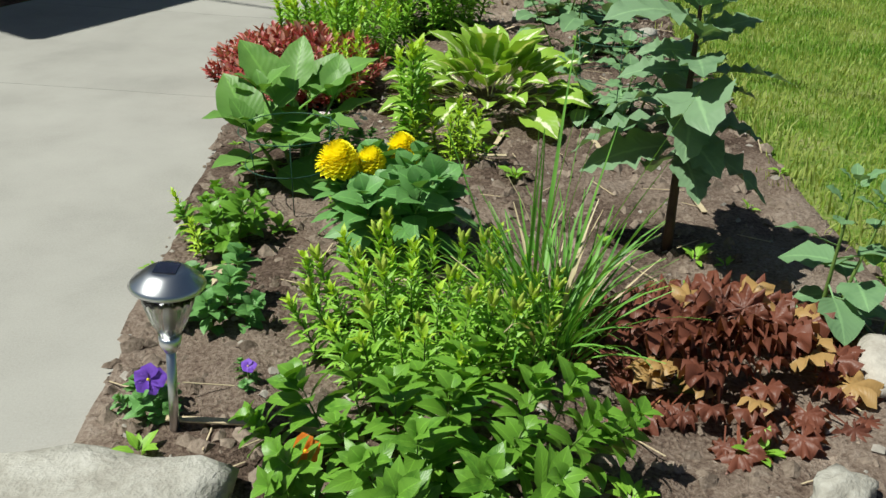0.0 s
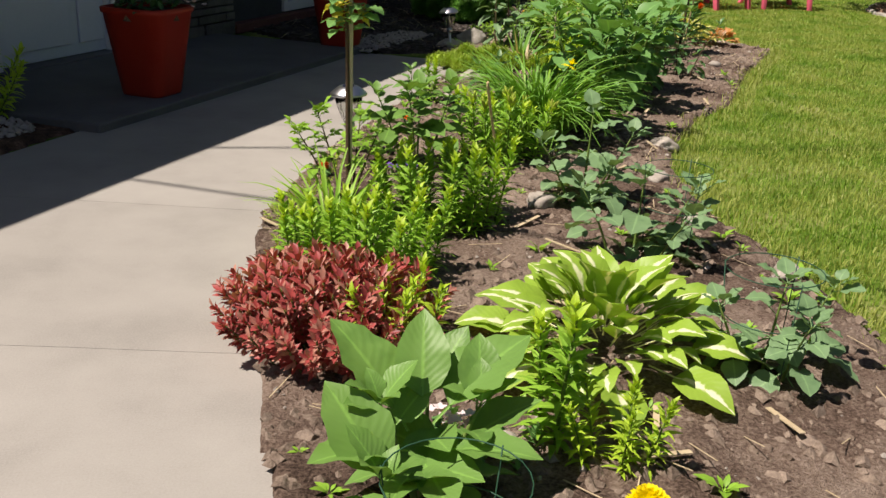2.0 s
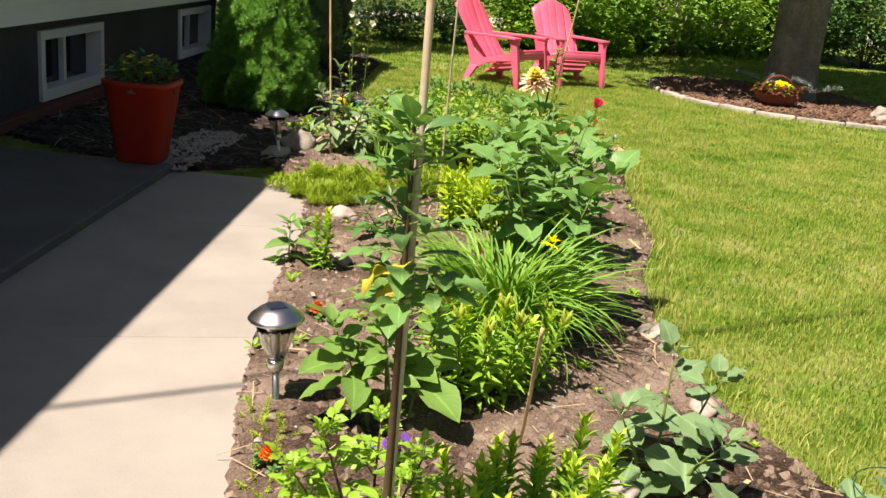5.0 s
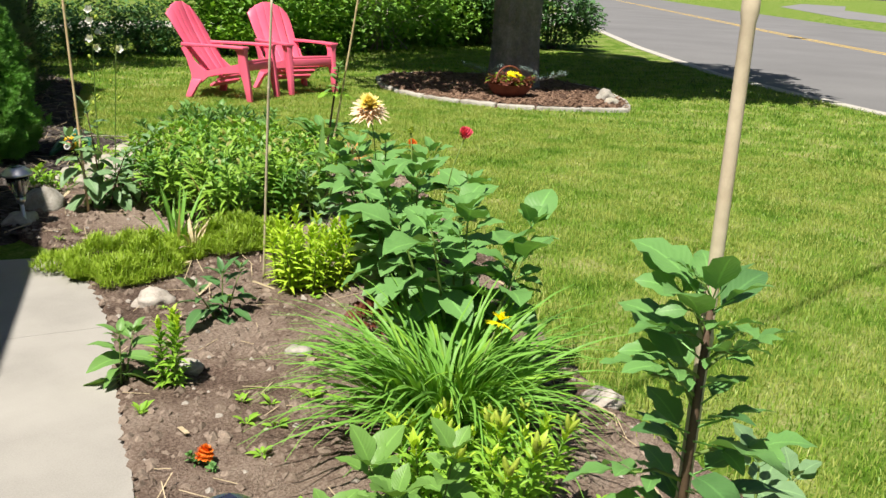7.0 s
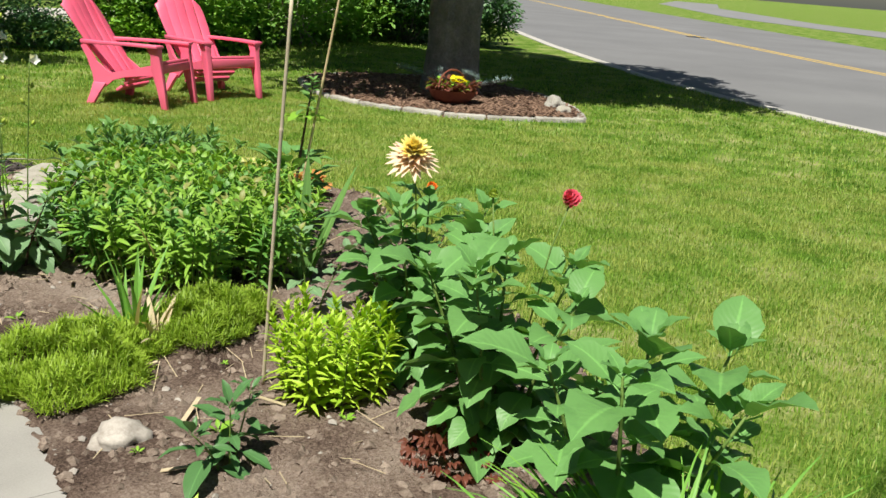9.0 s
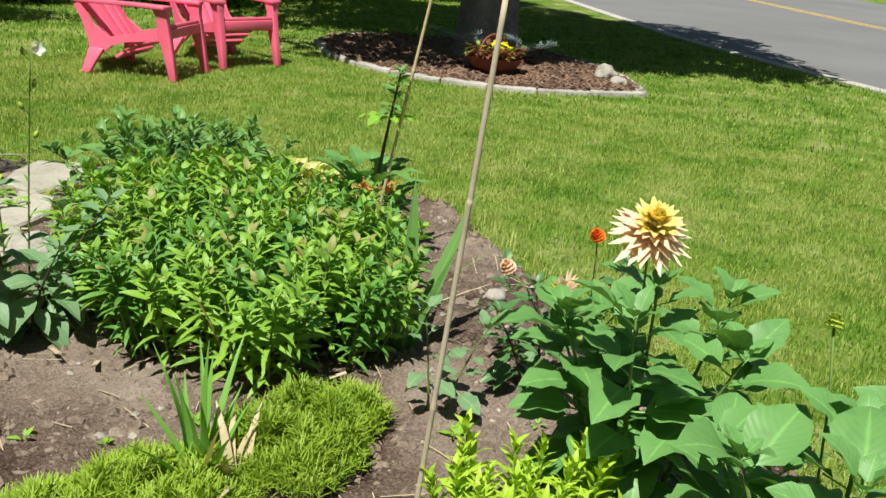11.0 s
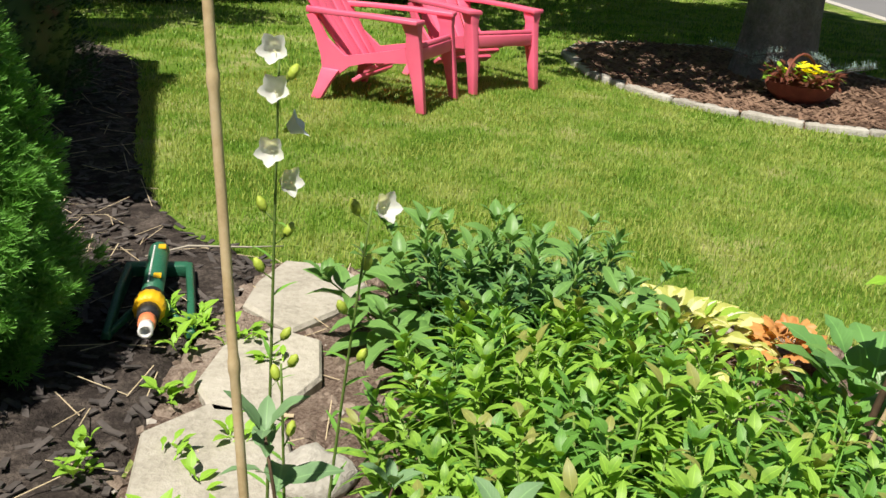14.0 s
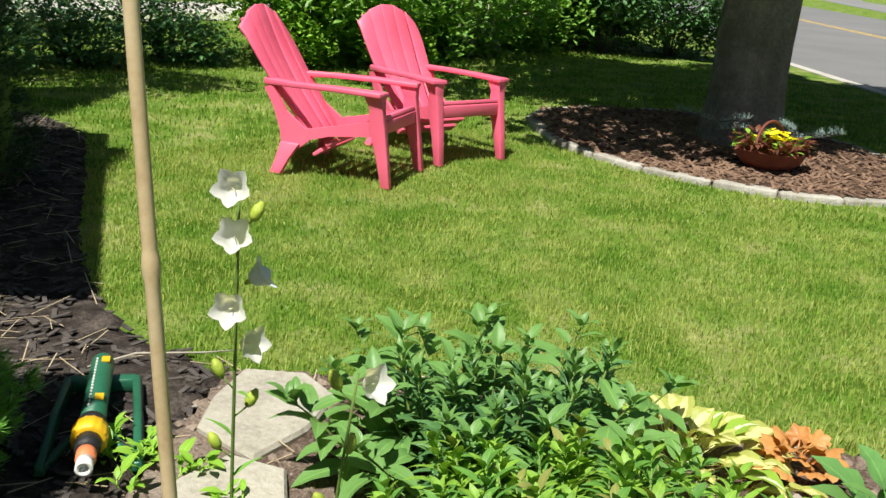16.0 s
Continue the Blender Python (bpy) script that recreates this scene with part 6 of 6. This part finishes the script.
rock("boulder", 9.32, 10.92, 0.05, 0.17, 0.12, 0.12, M_ROCK, "weathered grey boulder on the tree bed", 5, 30)
rock("boulder", 9.02, 10.62, 0.04, 0.12, 0.09, 0.07, M_FLAG, "weathered grey boulder on the tree bed", 6, 30)

# ---- trees, spruces, hedge ----
def spruce(name, x, y, r, h, n, label, seed, zlow=0.05, m=None, big=1.0, e=0.8):
    """A dense conical dwarf spruce: trunk and a crown of short tufted shoots."""
    q = random.Random(seed)
    m = m or L_SPRUCE
    p = root(name, x, y, 0.0, 0, label, "spruce")
    part("trunk", Build().tube([(0, 0, -0.05), (0, 0, h * 0.5), (0, 0, h * 0.96)], [0.05, 0.035, 0.008], M_BARK, 8).mesh("trunk"), p)
    b = Build()
    core = lambda z: r * (1 - (z / h)) ** e * (0.92 if z > 0.15 * h else 0.75 + z / h)
    b.lathe([(max(core(h * t) * 0.88, 0.01), h * t + zlow) for t in np.linspace(0.0, 0.99, 12)], m, 22, None, lambda w, z: 1 + 0.07 * math.sin(5 * w + 9 * z))
    tufts = []
    for k in range(4):
        t = []
        for i in range(16):
            v, f, uv = leaf(q.uniform(0.028, 0.048), 0.007, lance, 0.5, 0.0, seg=1, cols=1)
            t.append((v, uv, aim((0, 0, 0), q.uniform(0, 6.28), q.uniform(0.15, 1.5))))
        V = np.concatenate([v @ np.array(mx)[:3, :3].T for v, _, mx in t])
        UV = np.concatenate([u for _, u, _ in t])
        F = [(4 * i, 4 * i + 1, 4 * i + 3, 4 * i + 2) for i in range(16)]
        tufts.append((V, F, UV))
    for k in range(n):
        t = 1 - math.sqrt(q.random() * 0.999)
        z = h * t + zlow
        a = q.uniform(0, 6.28)
        lump = 1 + 0.34 * fbm(math.cos(a) * 2.2, math.sin(a) * 2.2 + z * 3.2, 2.3, seed)
        rr = core(h * t) * lump * q.uniform(0.86, 1.04)
        V, F, UV = tufts[k % 4]
        b.add(V * big, F, m, UV, Matrix.Translation((rr * math.cos(a), rr * math.sin(a), z)) @ Matrix.Rotation(a, 4, "Z") @ Matrix.Rotation(1.0, 4, "Y") @ Matrix.Rotation(q.uniform(0, 6), 4, "Z"))
    part("crown", b.mesh("crown"), p)
    return p


spruce("dwarf_spruce", 1.43, 11.30, 0.53, 1.42, 17000, "dense conical dwarf spruce with fresh green shoots", 1, e=0.48)
spruce("spruce", 16.4, 19.2, 1.7, 5.5, 6000, "tall dark spruce at the end of the shrubs", 3, 0.3, L_DARK, 3.0)
# needle colour is near black to carry the shade it stands in
spruce("dwarf_spruce", 2.75, 14.3, 0.85, 3.0, 5000, "tall spruce in the house's shade, its needles coloured shade-dark", 2, m=L_SPRUCE_SHADE)

# added out of view to throw shadow past the house's far corner
spruce("spruce", 3.2, 16.4, 1.0, 4.6, 4000, "added tall spruce, out of view, that shades the far lawn corner", 6, 0.1, L_SPRUCE_SHADE, 2.2)


def leaf_cloud(b, q, centers, count, size, m, squash=0.85, hang=0.0):
    """Leaves scattered in the outer part of rough clumps."""
    for cx, cy, cz, cr in centers:
        for _ in range(count):
            d = Vector((q.gauss(0, 1), q.gauss(0, 1), q.gauss(0, 1))).normalized() * cr * (0.45 + 0.6 * math.sqrt(q.random()))
            d *= 1 + 0.25 * noise.noise(Vector((d.x * 2 + cx, d.y * 2 + cy, d.z * 2)))
            s = size * q.uniform(0.7, 1.3)
            v, f, uv = leaf(s, s * 0.55, ovate, 0.5, 0.2, seg=2, cols=2)
            b.add(v, f, m, uv, aim((cx + d.x, cy + d.y, cz + d.z * squash), q.uniform(0, 6.28), q.uniform(-0.8, 0.7) - hang, q.uniform(-0.6, 0.6)))


def shrub(x, y, w, h, seed, label, count=420, size=0.09, m=L_SHRUB, low=0.13):
    q = random.Random(seed)
    p = root("shrub", x, y, 0.0, 0, label, "shrub", "boundary shrubs")
    cs = []
    for k in range(11):
        a = k * 2.4 + q.uniform(-0.3, 0.3)
        d = w * 0.6 * math.sqrt((k + 0.3) / 11)
        z = low * h + h * 0.62 * ((k * 0.618) % 1.0)
        top = (d * math.cos(a), d * math.sin(a), z)
        cs.append((*top, w * q.uniform(0.34, 0.5)))
        part("limb", Build().tube([(0.05 * math.cos(a), 0.05 * math.sin(a), -0.05), (top[0] * 0.4, top[1] * 0.4, z * 0.5), top], [0.025, 0.018, 0.008], M_BARK, 6).mesh("limb"), p)
    b = Build()
    leaf_cloud(b, q, cs, count, size, m)
    part("crown", b.mesh("crown"), p)
    return p


for k, (x, y, w, h) in enumerate(((9.0, 18.3, 1.5, 2.4), (10.6, 18.6, 1.7, 2.9), (12.2, 18.9, 1.5, 2.2), (13.6, 19.0, 1.7, 2.6), (15.3, 19.3, 1.8, 3.0), (11.4, 20.2, 2.0, 3.4), (14.2, 20.6, 2.0, 3.4), (17.0, 20.0, 1.8, 3.0))):
    shrub(x, y, w, h, 60 + k, "leafy green boundary shrub behind the lawn", 620, 0.13)
shrub(15.6, 17.9, 1.4, 3.2, 70, "dense dark shrub beside the tree", 620, 0.11, L_DARK)
shrub(16.9, 17.3, 1.3, 3.0, 71, "dense dark shrub beside the tree", 620, 0.11, L_DARK)
shrub(8.4, 17.9, 0.75, 1.1, 80, "small bright green shrub before the hedge", 260, 0.08, L_LILY)
shrub(9.9, 17.6, 0.7, 0.9, 81, "small bright green shrub before the hedge", 260, 0.08, L_LILY)
for k, (x, y) in enumerate(((3.6, 18.6), (4.8, 18.5), (6.0, 18.5), (7.2, 18.5))):
    shrub(x, y, 0.9, 0.85, 90 + k, "low dark hedge plant along the back lawn", 420, 0.07, L_DARK, 0.15)
shrub(4.6, 17.4, 1.6, 4.2, 97, "tall shrub reaching over the corner of the lawn", 380, 0.10, L_SHRUB, 0.55)

# bare arching twigs before the shrubs
tr = random.Random(8)
tw = root("bare_branches", 12.2, 17.7, 0.0, 0, "bare pale dead branches arching out of the shrubs", "branches")
for k in range(12):
    a, h = tr.uniform(2.0, 5.6), tr.uniform(0.5, 1.4)
    part("branch", Build().tube([(tr.uniform(-0.7, 0.7), 0.3, 0), (0.4 * math.cos(a), 0.1, h * 0.8), (0.9 * math.cos(a), -0.1, h), (1.3 * math.cos(a), -0.2, h * 0.7)], [0.016, 0.013, 0.01, 0.004], M_TWIG, 5).mesh("branch"), tw)

# the lawn tree: trunk with flared foot, limbs and a high crown
tree = root("lawn_tree", 9.28, 12.42, 0.0, 0, "large lawn tree with thick grey furrowed trunk", "tree")
tb = Build()
prof = [(0.42, -0.1), (0.385, 0.06), (0.35, 0.25), (0.325, 0.6), (0.32, 1.2), (0.31, 2.2), (0.28, 3.2), (0.22, 4.6), (0.1, 6.2)]
pr = [(np.interp(z, [q[1] for q in prof], [q[0] for q in prof]), z) for z in np.linspace(-0.1, 6.2, 60)]
tb.lathe(pr, M_BARK, 64, None, lambda w, z: 1 + 0.035 * math.sin(13 * w + 1.2 * math.sin(2.2 * z)) + 0.02 * math.sin(31 * w + 3 * z) + 0.05 * math.cos(4 * w) * math.exp(-max(z, 0) * 2.5))
part("trunk", tb.mesh("trunk"), tree)
tq = random.Random(5)
cs = []
for k in range(36):
    a, z = k * 2.4, 2.3 + 4.0 * (k / 36)
    d = tq.uniform(1.4, 4.0) * (1 - 0.35 * (k / 36))
    top = (d * math.cos(a) + 1.4, d * math.sin(a) + 1.1, z + 0.5)
    cs.append((*top, tq.uniform(0.9, 1.3)))
    part("limb", Build().tube([(0, 0, z * 0.55 + 1.2), (top[0] * 0.5, top[1] * 0.5, z + 0.3), top], [0.10, 0.06, 0.02], M_BARK, 7).mesh("limb"), tree)
for k in range(9):
    top = (-0.6 - 0.16 * k, 0.45 * math.sin(k * 2.4), 2.9 + 0.22 * k)
    cs.append((*top, 0.75))
    part("limb", Build().tube([(0, 0, 1.9 + 0.15 * k), (top[0] * 0.5, top[1] * 0.5, top[2] - 0.15), top], [0.07, 0.045, 0.015], M_BARK, 7).mesh("limb"), tree)
cb = Build()
leaf_cloud(cb, tq, cs, 640, 0.25, L_SHRUB)
part("crown", cb.mesh("crown"), tree)

# low blue spruce boughs before the trunk
bs = root("blue_spruce_bough", 8.84, 12.08, 0.03, 0, "low blue-grey spruce seedlings before the trunk", "spruce")
for k in range(12):
    b = Build()
    for i in range(90):
        s = i / 90
        v, f, uv = leaf(0.07, 0.020, lance, 0.2, 0, seg=1, cols=1)
        b.add(v, f, L_BSPR, uv, aim((0, s * 0.55, 0.02 * math.sin(3 * s)), tq.uniform(0, 6.28), tq.uniform(-0.2, 1.3)))
    b.tube([(0, 0, 0), (0, 0.55, 0.0)], [0.008, 0.003], M_BARK, 5)
    part("bough", b.mesh("bough"), bs, aim((-0.13 + 0.28 * (k % 2), 0.28 - 0.56 * (k % 2), 0.16 + 0.02 * (k % 5)), k * 1.05, 0.25, 0, 0.75))

# overhead cables, whose shadows cross walk and lawn
for a, b in (((-3.9, 5.35, 5.0), (40.0, 4.2, 6.0)), ((-4.2, 4.95, 5.0), (34.0, -16.5, 6.0))):
    A, B = Vector(a), Vector(b)
    single("overhead_cable", Build().tube([Vector((0, 0, -1.6))] + [A.lerp(B, k / 12) - A for k in range(13)], 0.013, M_DARKPL, 6), Matrix.Translation(A), "black overhead cable crossing above the garden", "cable")

# ---- loose cover: weeds, clods, chips, straw, grass ----
q = random.Random(77)
V_WEED = [leaf_mesh("leaf", L_LILY, length=0.035 + 0.012 * k, width=0.016 + 0.006 * k, prof=ovate, curl=0.7, fold=0.2, stalk=0.012, seg=3, cols=2) for k in range(3)]
weeds = 0
while weeds < 150:
    x, y = q.uniform(-0.75, 3.0), q.uniform(1.2, 9.0)
    if inside(BED, np.array(x), np.array(y)):
        p = root("weed", x, y, gz(x, y), 0, "tiny green weed rosette on the soil", "weed", "weeds in the bed")
        ws = q.uniform(0.35, 0.95)
        for k in range(q.randint(5, 9)):
            part("leaf", q.choice(V_WEED), p, aim((0, 0, 0.004), k * 2.4, q.uniform(0.1, 0.9), 0, ws * q.uniform(0.8, 1.2)))
        weeds += 1
for k in range(26):
    x, y = q.uniform(1.25, 2.3), 0.0
    y = 9.75 + (x - 1.25) * 0.95 + q.uniform(-0.12, 0.5)
    p = root("weed", x, y, 0.02, 0, "leafy green weed between the flagstones", "weed", "weeds by the flagstones")
    for i in range(q.randint(6, 11)):
        part("leaf", q.choice(V_WEED), p, aim((q.uniform(-0.03, 0.03), q.uniform(-0.03, 0.03), 0.01 + q.uniform(0, 0.04)), i * 2.4, q.uniform(0.1, 0.9), 0, q.uniform(0.8, 1.4)))
# low plants along the edge of the walk
for k in range(13):
    t = k / 12
    y = 4.0 + 1.6 * t
    x = np.interp(y, [p[1] for p in WALK_EDGE], [p[0] for p in WALK_EDGE]) + q.uniform(0.05, 0.13)
    clump("edging_plant", "low yellow-green alyssum seedling along the walk", "plant", x, y, 0.05, 0.05, 7, V_LILYL, (0.035, 0.07), 0.9, "edging plants", 200 + k)


def scatter(name, poly, n, make, m, label, category, seed, height, keep=None):
    """Many small pieces lying on a patch of ground, in one mesh."""
    g = np.random.default_rng(seed)
    p = np.array(poly)
    b = Build()
    k = 0
    while k < n:
        x, y = g.uniform(p[:, 0].min(), p[:, 0].max()), g.uniform(p[:, 1].min(), p[:, 1].max())
        if not inside(poly, np.array(x), np.array(y)):
            continue
        k += 1
        v, f = make(g)
        a = g.uniform(0, 6.28)
        v = v @ np.array([[math.cos(a), math.sin(a), 0], [-math.sin(a), math.cos(a), 0], [0, 0, 1]])
        b.add(v + np.array([x, y, height(x, y)]), f, m)
    return single(name, b, None, label, category, "", "stuff", False)


OCT = np.array([(1, 0, 0), (0, 1, 0), (-1, 0, 0), (0, -1, 0), (0, 0, 0.8), (0, 0, -0.5), (0.6, 0.6, 0.4), (-0.6, -0.5, 0.45)])
OCTF = [(0, 6, 4), (6, 1, 4), (0, 1, 6), (1, 2, 4), (2, 7, 4), (7, 3, 4), (2, 3, 7), (3, 0, 4), (1, 0, 5), (2, 1, 5), (3, 2, 5), (0, 3, 5)]


def clod(lo, hi):
    def f(g):
        s = lo + (hi - lo) * g.random() ** 3
        return OCT * s * g.uniform(0.7, 1.3, 3) + g.uniform(-0.15, 0.15, OCT.shape) * s, OCTF
    return f


def chip(ln, w, t):
    def f(g):
        l, a = ln * g.uniform(0.5, 1.3), g.uniform(-0.35, 0.35)
        v = np.array([(-l, -w, 0), (l, -w, 0), (l, w, 0), (-l, w, 0), (-l, -w, t), (l, -w, t), (l, w, t), (-l, w, t)]) * 0.5
        v[:, 2] += v[:, 0] * math.tan(a) + abs(math.tan(a)) * l * 0.3
        return v, [(3, 2, 1, 0), (4, 5, 6, 7), (0, 1, 5, 4), (1, 2, 6, 5), (2, 3, 7, 6), (3, 0, 4, 7)]
    return f


scatter("soil_clods", BED, 19000, clod(0.004, 0.028), M_CLOD, "crumbly clods of dry soil over the bed", "soil clods", 1, gz)
scatter("pebbles", BED, 1100, clod(0.004, 0.018), M_PEBBLE, "scattered pale pebbles on the soil", "pebbles", 2, lambda x, y: gz(x, y) + 0.004)
scatter("dry_straw", BED, 420, chip(0.12, 0.003, 0.003), M_STRAW, "bits of dry straw on the soil", "straw", 3, lambda x, y: gz(x, y) + 0.008)
scatter("wood_pieces", BED, 70, chip(0.13, 0.016, 0.006), M_STRAW, "pale split pieces of dry stalk on the soil", "debris", 9, lambda x, y: gz(x, y) + 0.012)
scatter("bark_chips", TREE_BED, 4200, chip(0.10, 0.025, 0.012), M_CHIP, "brown bark chips round the tree", "bark chips", 4, lambda x, y: 0.035)
scatter("bark_chips", SPRUCE_BED, 5200, chip(0.06, 0.018, 0.010), M_DCHIP, "dark bark chips by the flagstones", "bark chips", 5, lambda x, y: 0.015)
scatter("dry_straw", SPRUCE_BED, 500, chip(0.16, 0.003, 0.003), M_STRAW, "bits of dry straw on the mulch", "straw", 6, lambda x, y: 0.022)
scatter("white_gravel", [(0.15, 8.9), (0.9, 10.0), (0.6, 10.2), (-0.1, 9.3), (-0.3, 9.2)], 900, clod(0.012, 0.03), M_PEBBLE, "pale gravel at the end of the entry slab", "gravel", 7, lambda x, y: 0.02)
scatter("white_gravel", [(-2.9, 4.6), (-1.85, 6.2), (-2.1, 6.6), (-3.2, 5.0)], 900, clod(0.012, 0.03), M_PEBBLE, "pale gravel beside the walk", "gravel", 8, lambda x, y: 0.02)
single("dead_branch", Build().tube([(-0.28, 0.16, 0.0), (-0.12, 0.12, 0.02), (0.08, 0.0, 0.012), (0.22, -0.04, 0.0)], [0.003, 0.005, 0.004, 0.002], M_TWIG, 6), pose(2.65, 11.42, 0.03), "long dry twig along the edge of the mulch", "twig")
eb = clump("yellow_shrub", "small yellow-leaved plant in the shaded entry bed", "plant", -2.25, 6.55, 0.14, 0.14, 14, V_LILYL, (0.28, 0.4), 0.5, seed=300)


def blades(name, n, area, seed, ln, w, m, label, clear):
    """Grass blades as one mesh: two bent quads a blade."""
    g = np.random.default_rng(seed)
    x, y = g.uniform(area[0], area[1], n), g.uniform(area[2], area[3], n)
    keep = clear(x, y)
    x, y = x[keep], y[keep]
    k = len(x)
    a, l, ww = g.uniform(0, 6.283, k), g.uniform(*ln, k), w * g.uniform(0.7, 1.3, k)
    b = a + g.uniform(-0.9, 0.9, k)
    lean = g.uniform(0.15, 1.0, k)
    wx, wy = np.cos(a) * ww / 2, np.sin(a) * ww / 2
    dx, dy = -np.sin(b), np.cos(b)
    V = np.empty((k, 5, 3), np.float32)
    z0 = -0.012
    for i, (s, t) in enumerate(((-1, 0), (1, 0), (0.8, 0.55), (-0.8, 0.55), (0, 1))):
        hz = np.where(t == 0, 0, l * (t - 0.35 * lean * t * t))
        out = l * lean * 0.6 * t * t
        V[:, i, 0], V[:, i, 1], V[:, i, 2] = x + s * wx + dx * out, y + s * wy + dy * out, z0 + hz
    base = (np.arange(k) * 5)[:, None]
    me = bpy.data.meshes.new(name)
    me.vertices.add(k * 5)
    me.vertices.foreach_set("co", V.ravel())
    loops = (base + np.array([0, 1, 2, 3, 3, 2, 4])).ravel()
    me.loops.add(k * 7)
    me.loops.foreach_set("vertex_index", loops.astype(np.int32))
    me.polygons.add(k * 2)
    st = (np.arange(k) * 7)[:, None] + np.array([0, 4])
    me.polygons.foreach_set("loop_start", st.ravel().astype(np.int32))
    me.materials.append(m)
    me.update(calc_edges=True)
    me.validate()
    return tagged(new(name, me), label, "grass", "", "stuff")


def lawn_clear(x, y):
    g = np.random.default_rng(len(x))
    jx, jy = g.normal(0, 0.05, len(x)) + 0.05 * np.sin(x * 9 + y * 13), g.normal(0, 0.05, len(x)) + 0.05 * np.sin(y * 11 - x * 7)
    bad = inside(BED, x + jx, y + jy) | inside(SPRUCE_BED, x, y) | inside(TREE_BED, x, y)
    ex, ey = np.array([p[0] for p in ROAD]), np.array([p[1] for p in ROAD])
    bad |= x > np.interp(y, ey, ex) - 0.2
    bad |= (x < np.interp(y, [0.6, 3, 6, 8.6, 11, 17], [0.6, 1.0, 0.9, 1.8, 2.7, 3.0]))
    return ~bad


blades("lawn_grass", 400000, (1.0, 7.5, 1.0, 14.5), 1, (0.022, 0.044), 0.0042, L_LAWN, "mown green lawn grass", lawn_clear)
blades("lawn_grass", 90000, (1.0, 8.0, 1.0, 14.5), 2, (0.02, 0.042), 0.004, L_LAWNY, "dry yellowish grass in the lawn", lambda x, y: lawn_clear(x, y) & (np.array([fbm(a, b, 0.55, 6) for a, b in zip(x, y)]) > 0.02))
blades("lawn_grass", 150000, (3.0, 16.0, 2.0, 24.0), 3, (0.03, 0.055), 0.010, L_LAWN, "mown green lawn grass farther off", lambda x, y: lawn_clear(x, y) & ((x > 7.3) | (y > 14.3)))
edge_near = lambda x, y: lawn_clear(x, y) & (inside(BED, x - 0.12, y) | inside(BED, x - 0.1, y + 0.1))
blades("rough_grass", 40000, (1.0, 4.2, 1.0, 11.0), 4, (0.05, 0.10), 0.005, L_LAWNY, "longer uncut grass at the edge of the bed", edge_near)
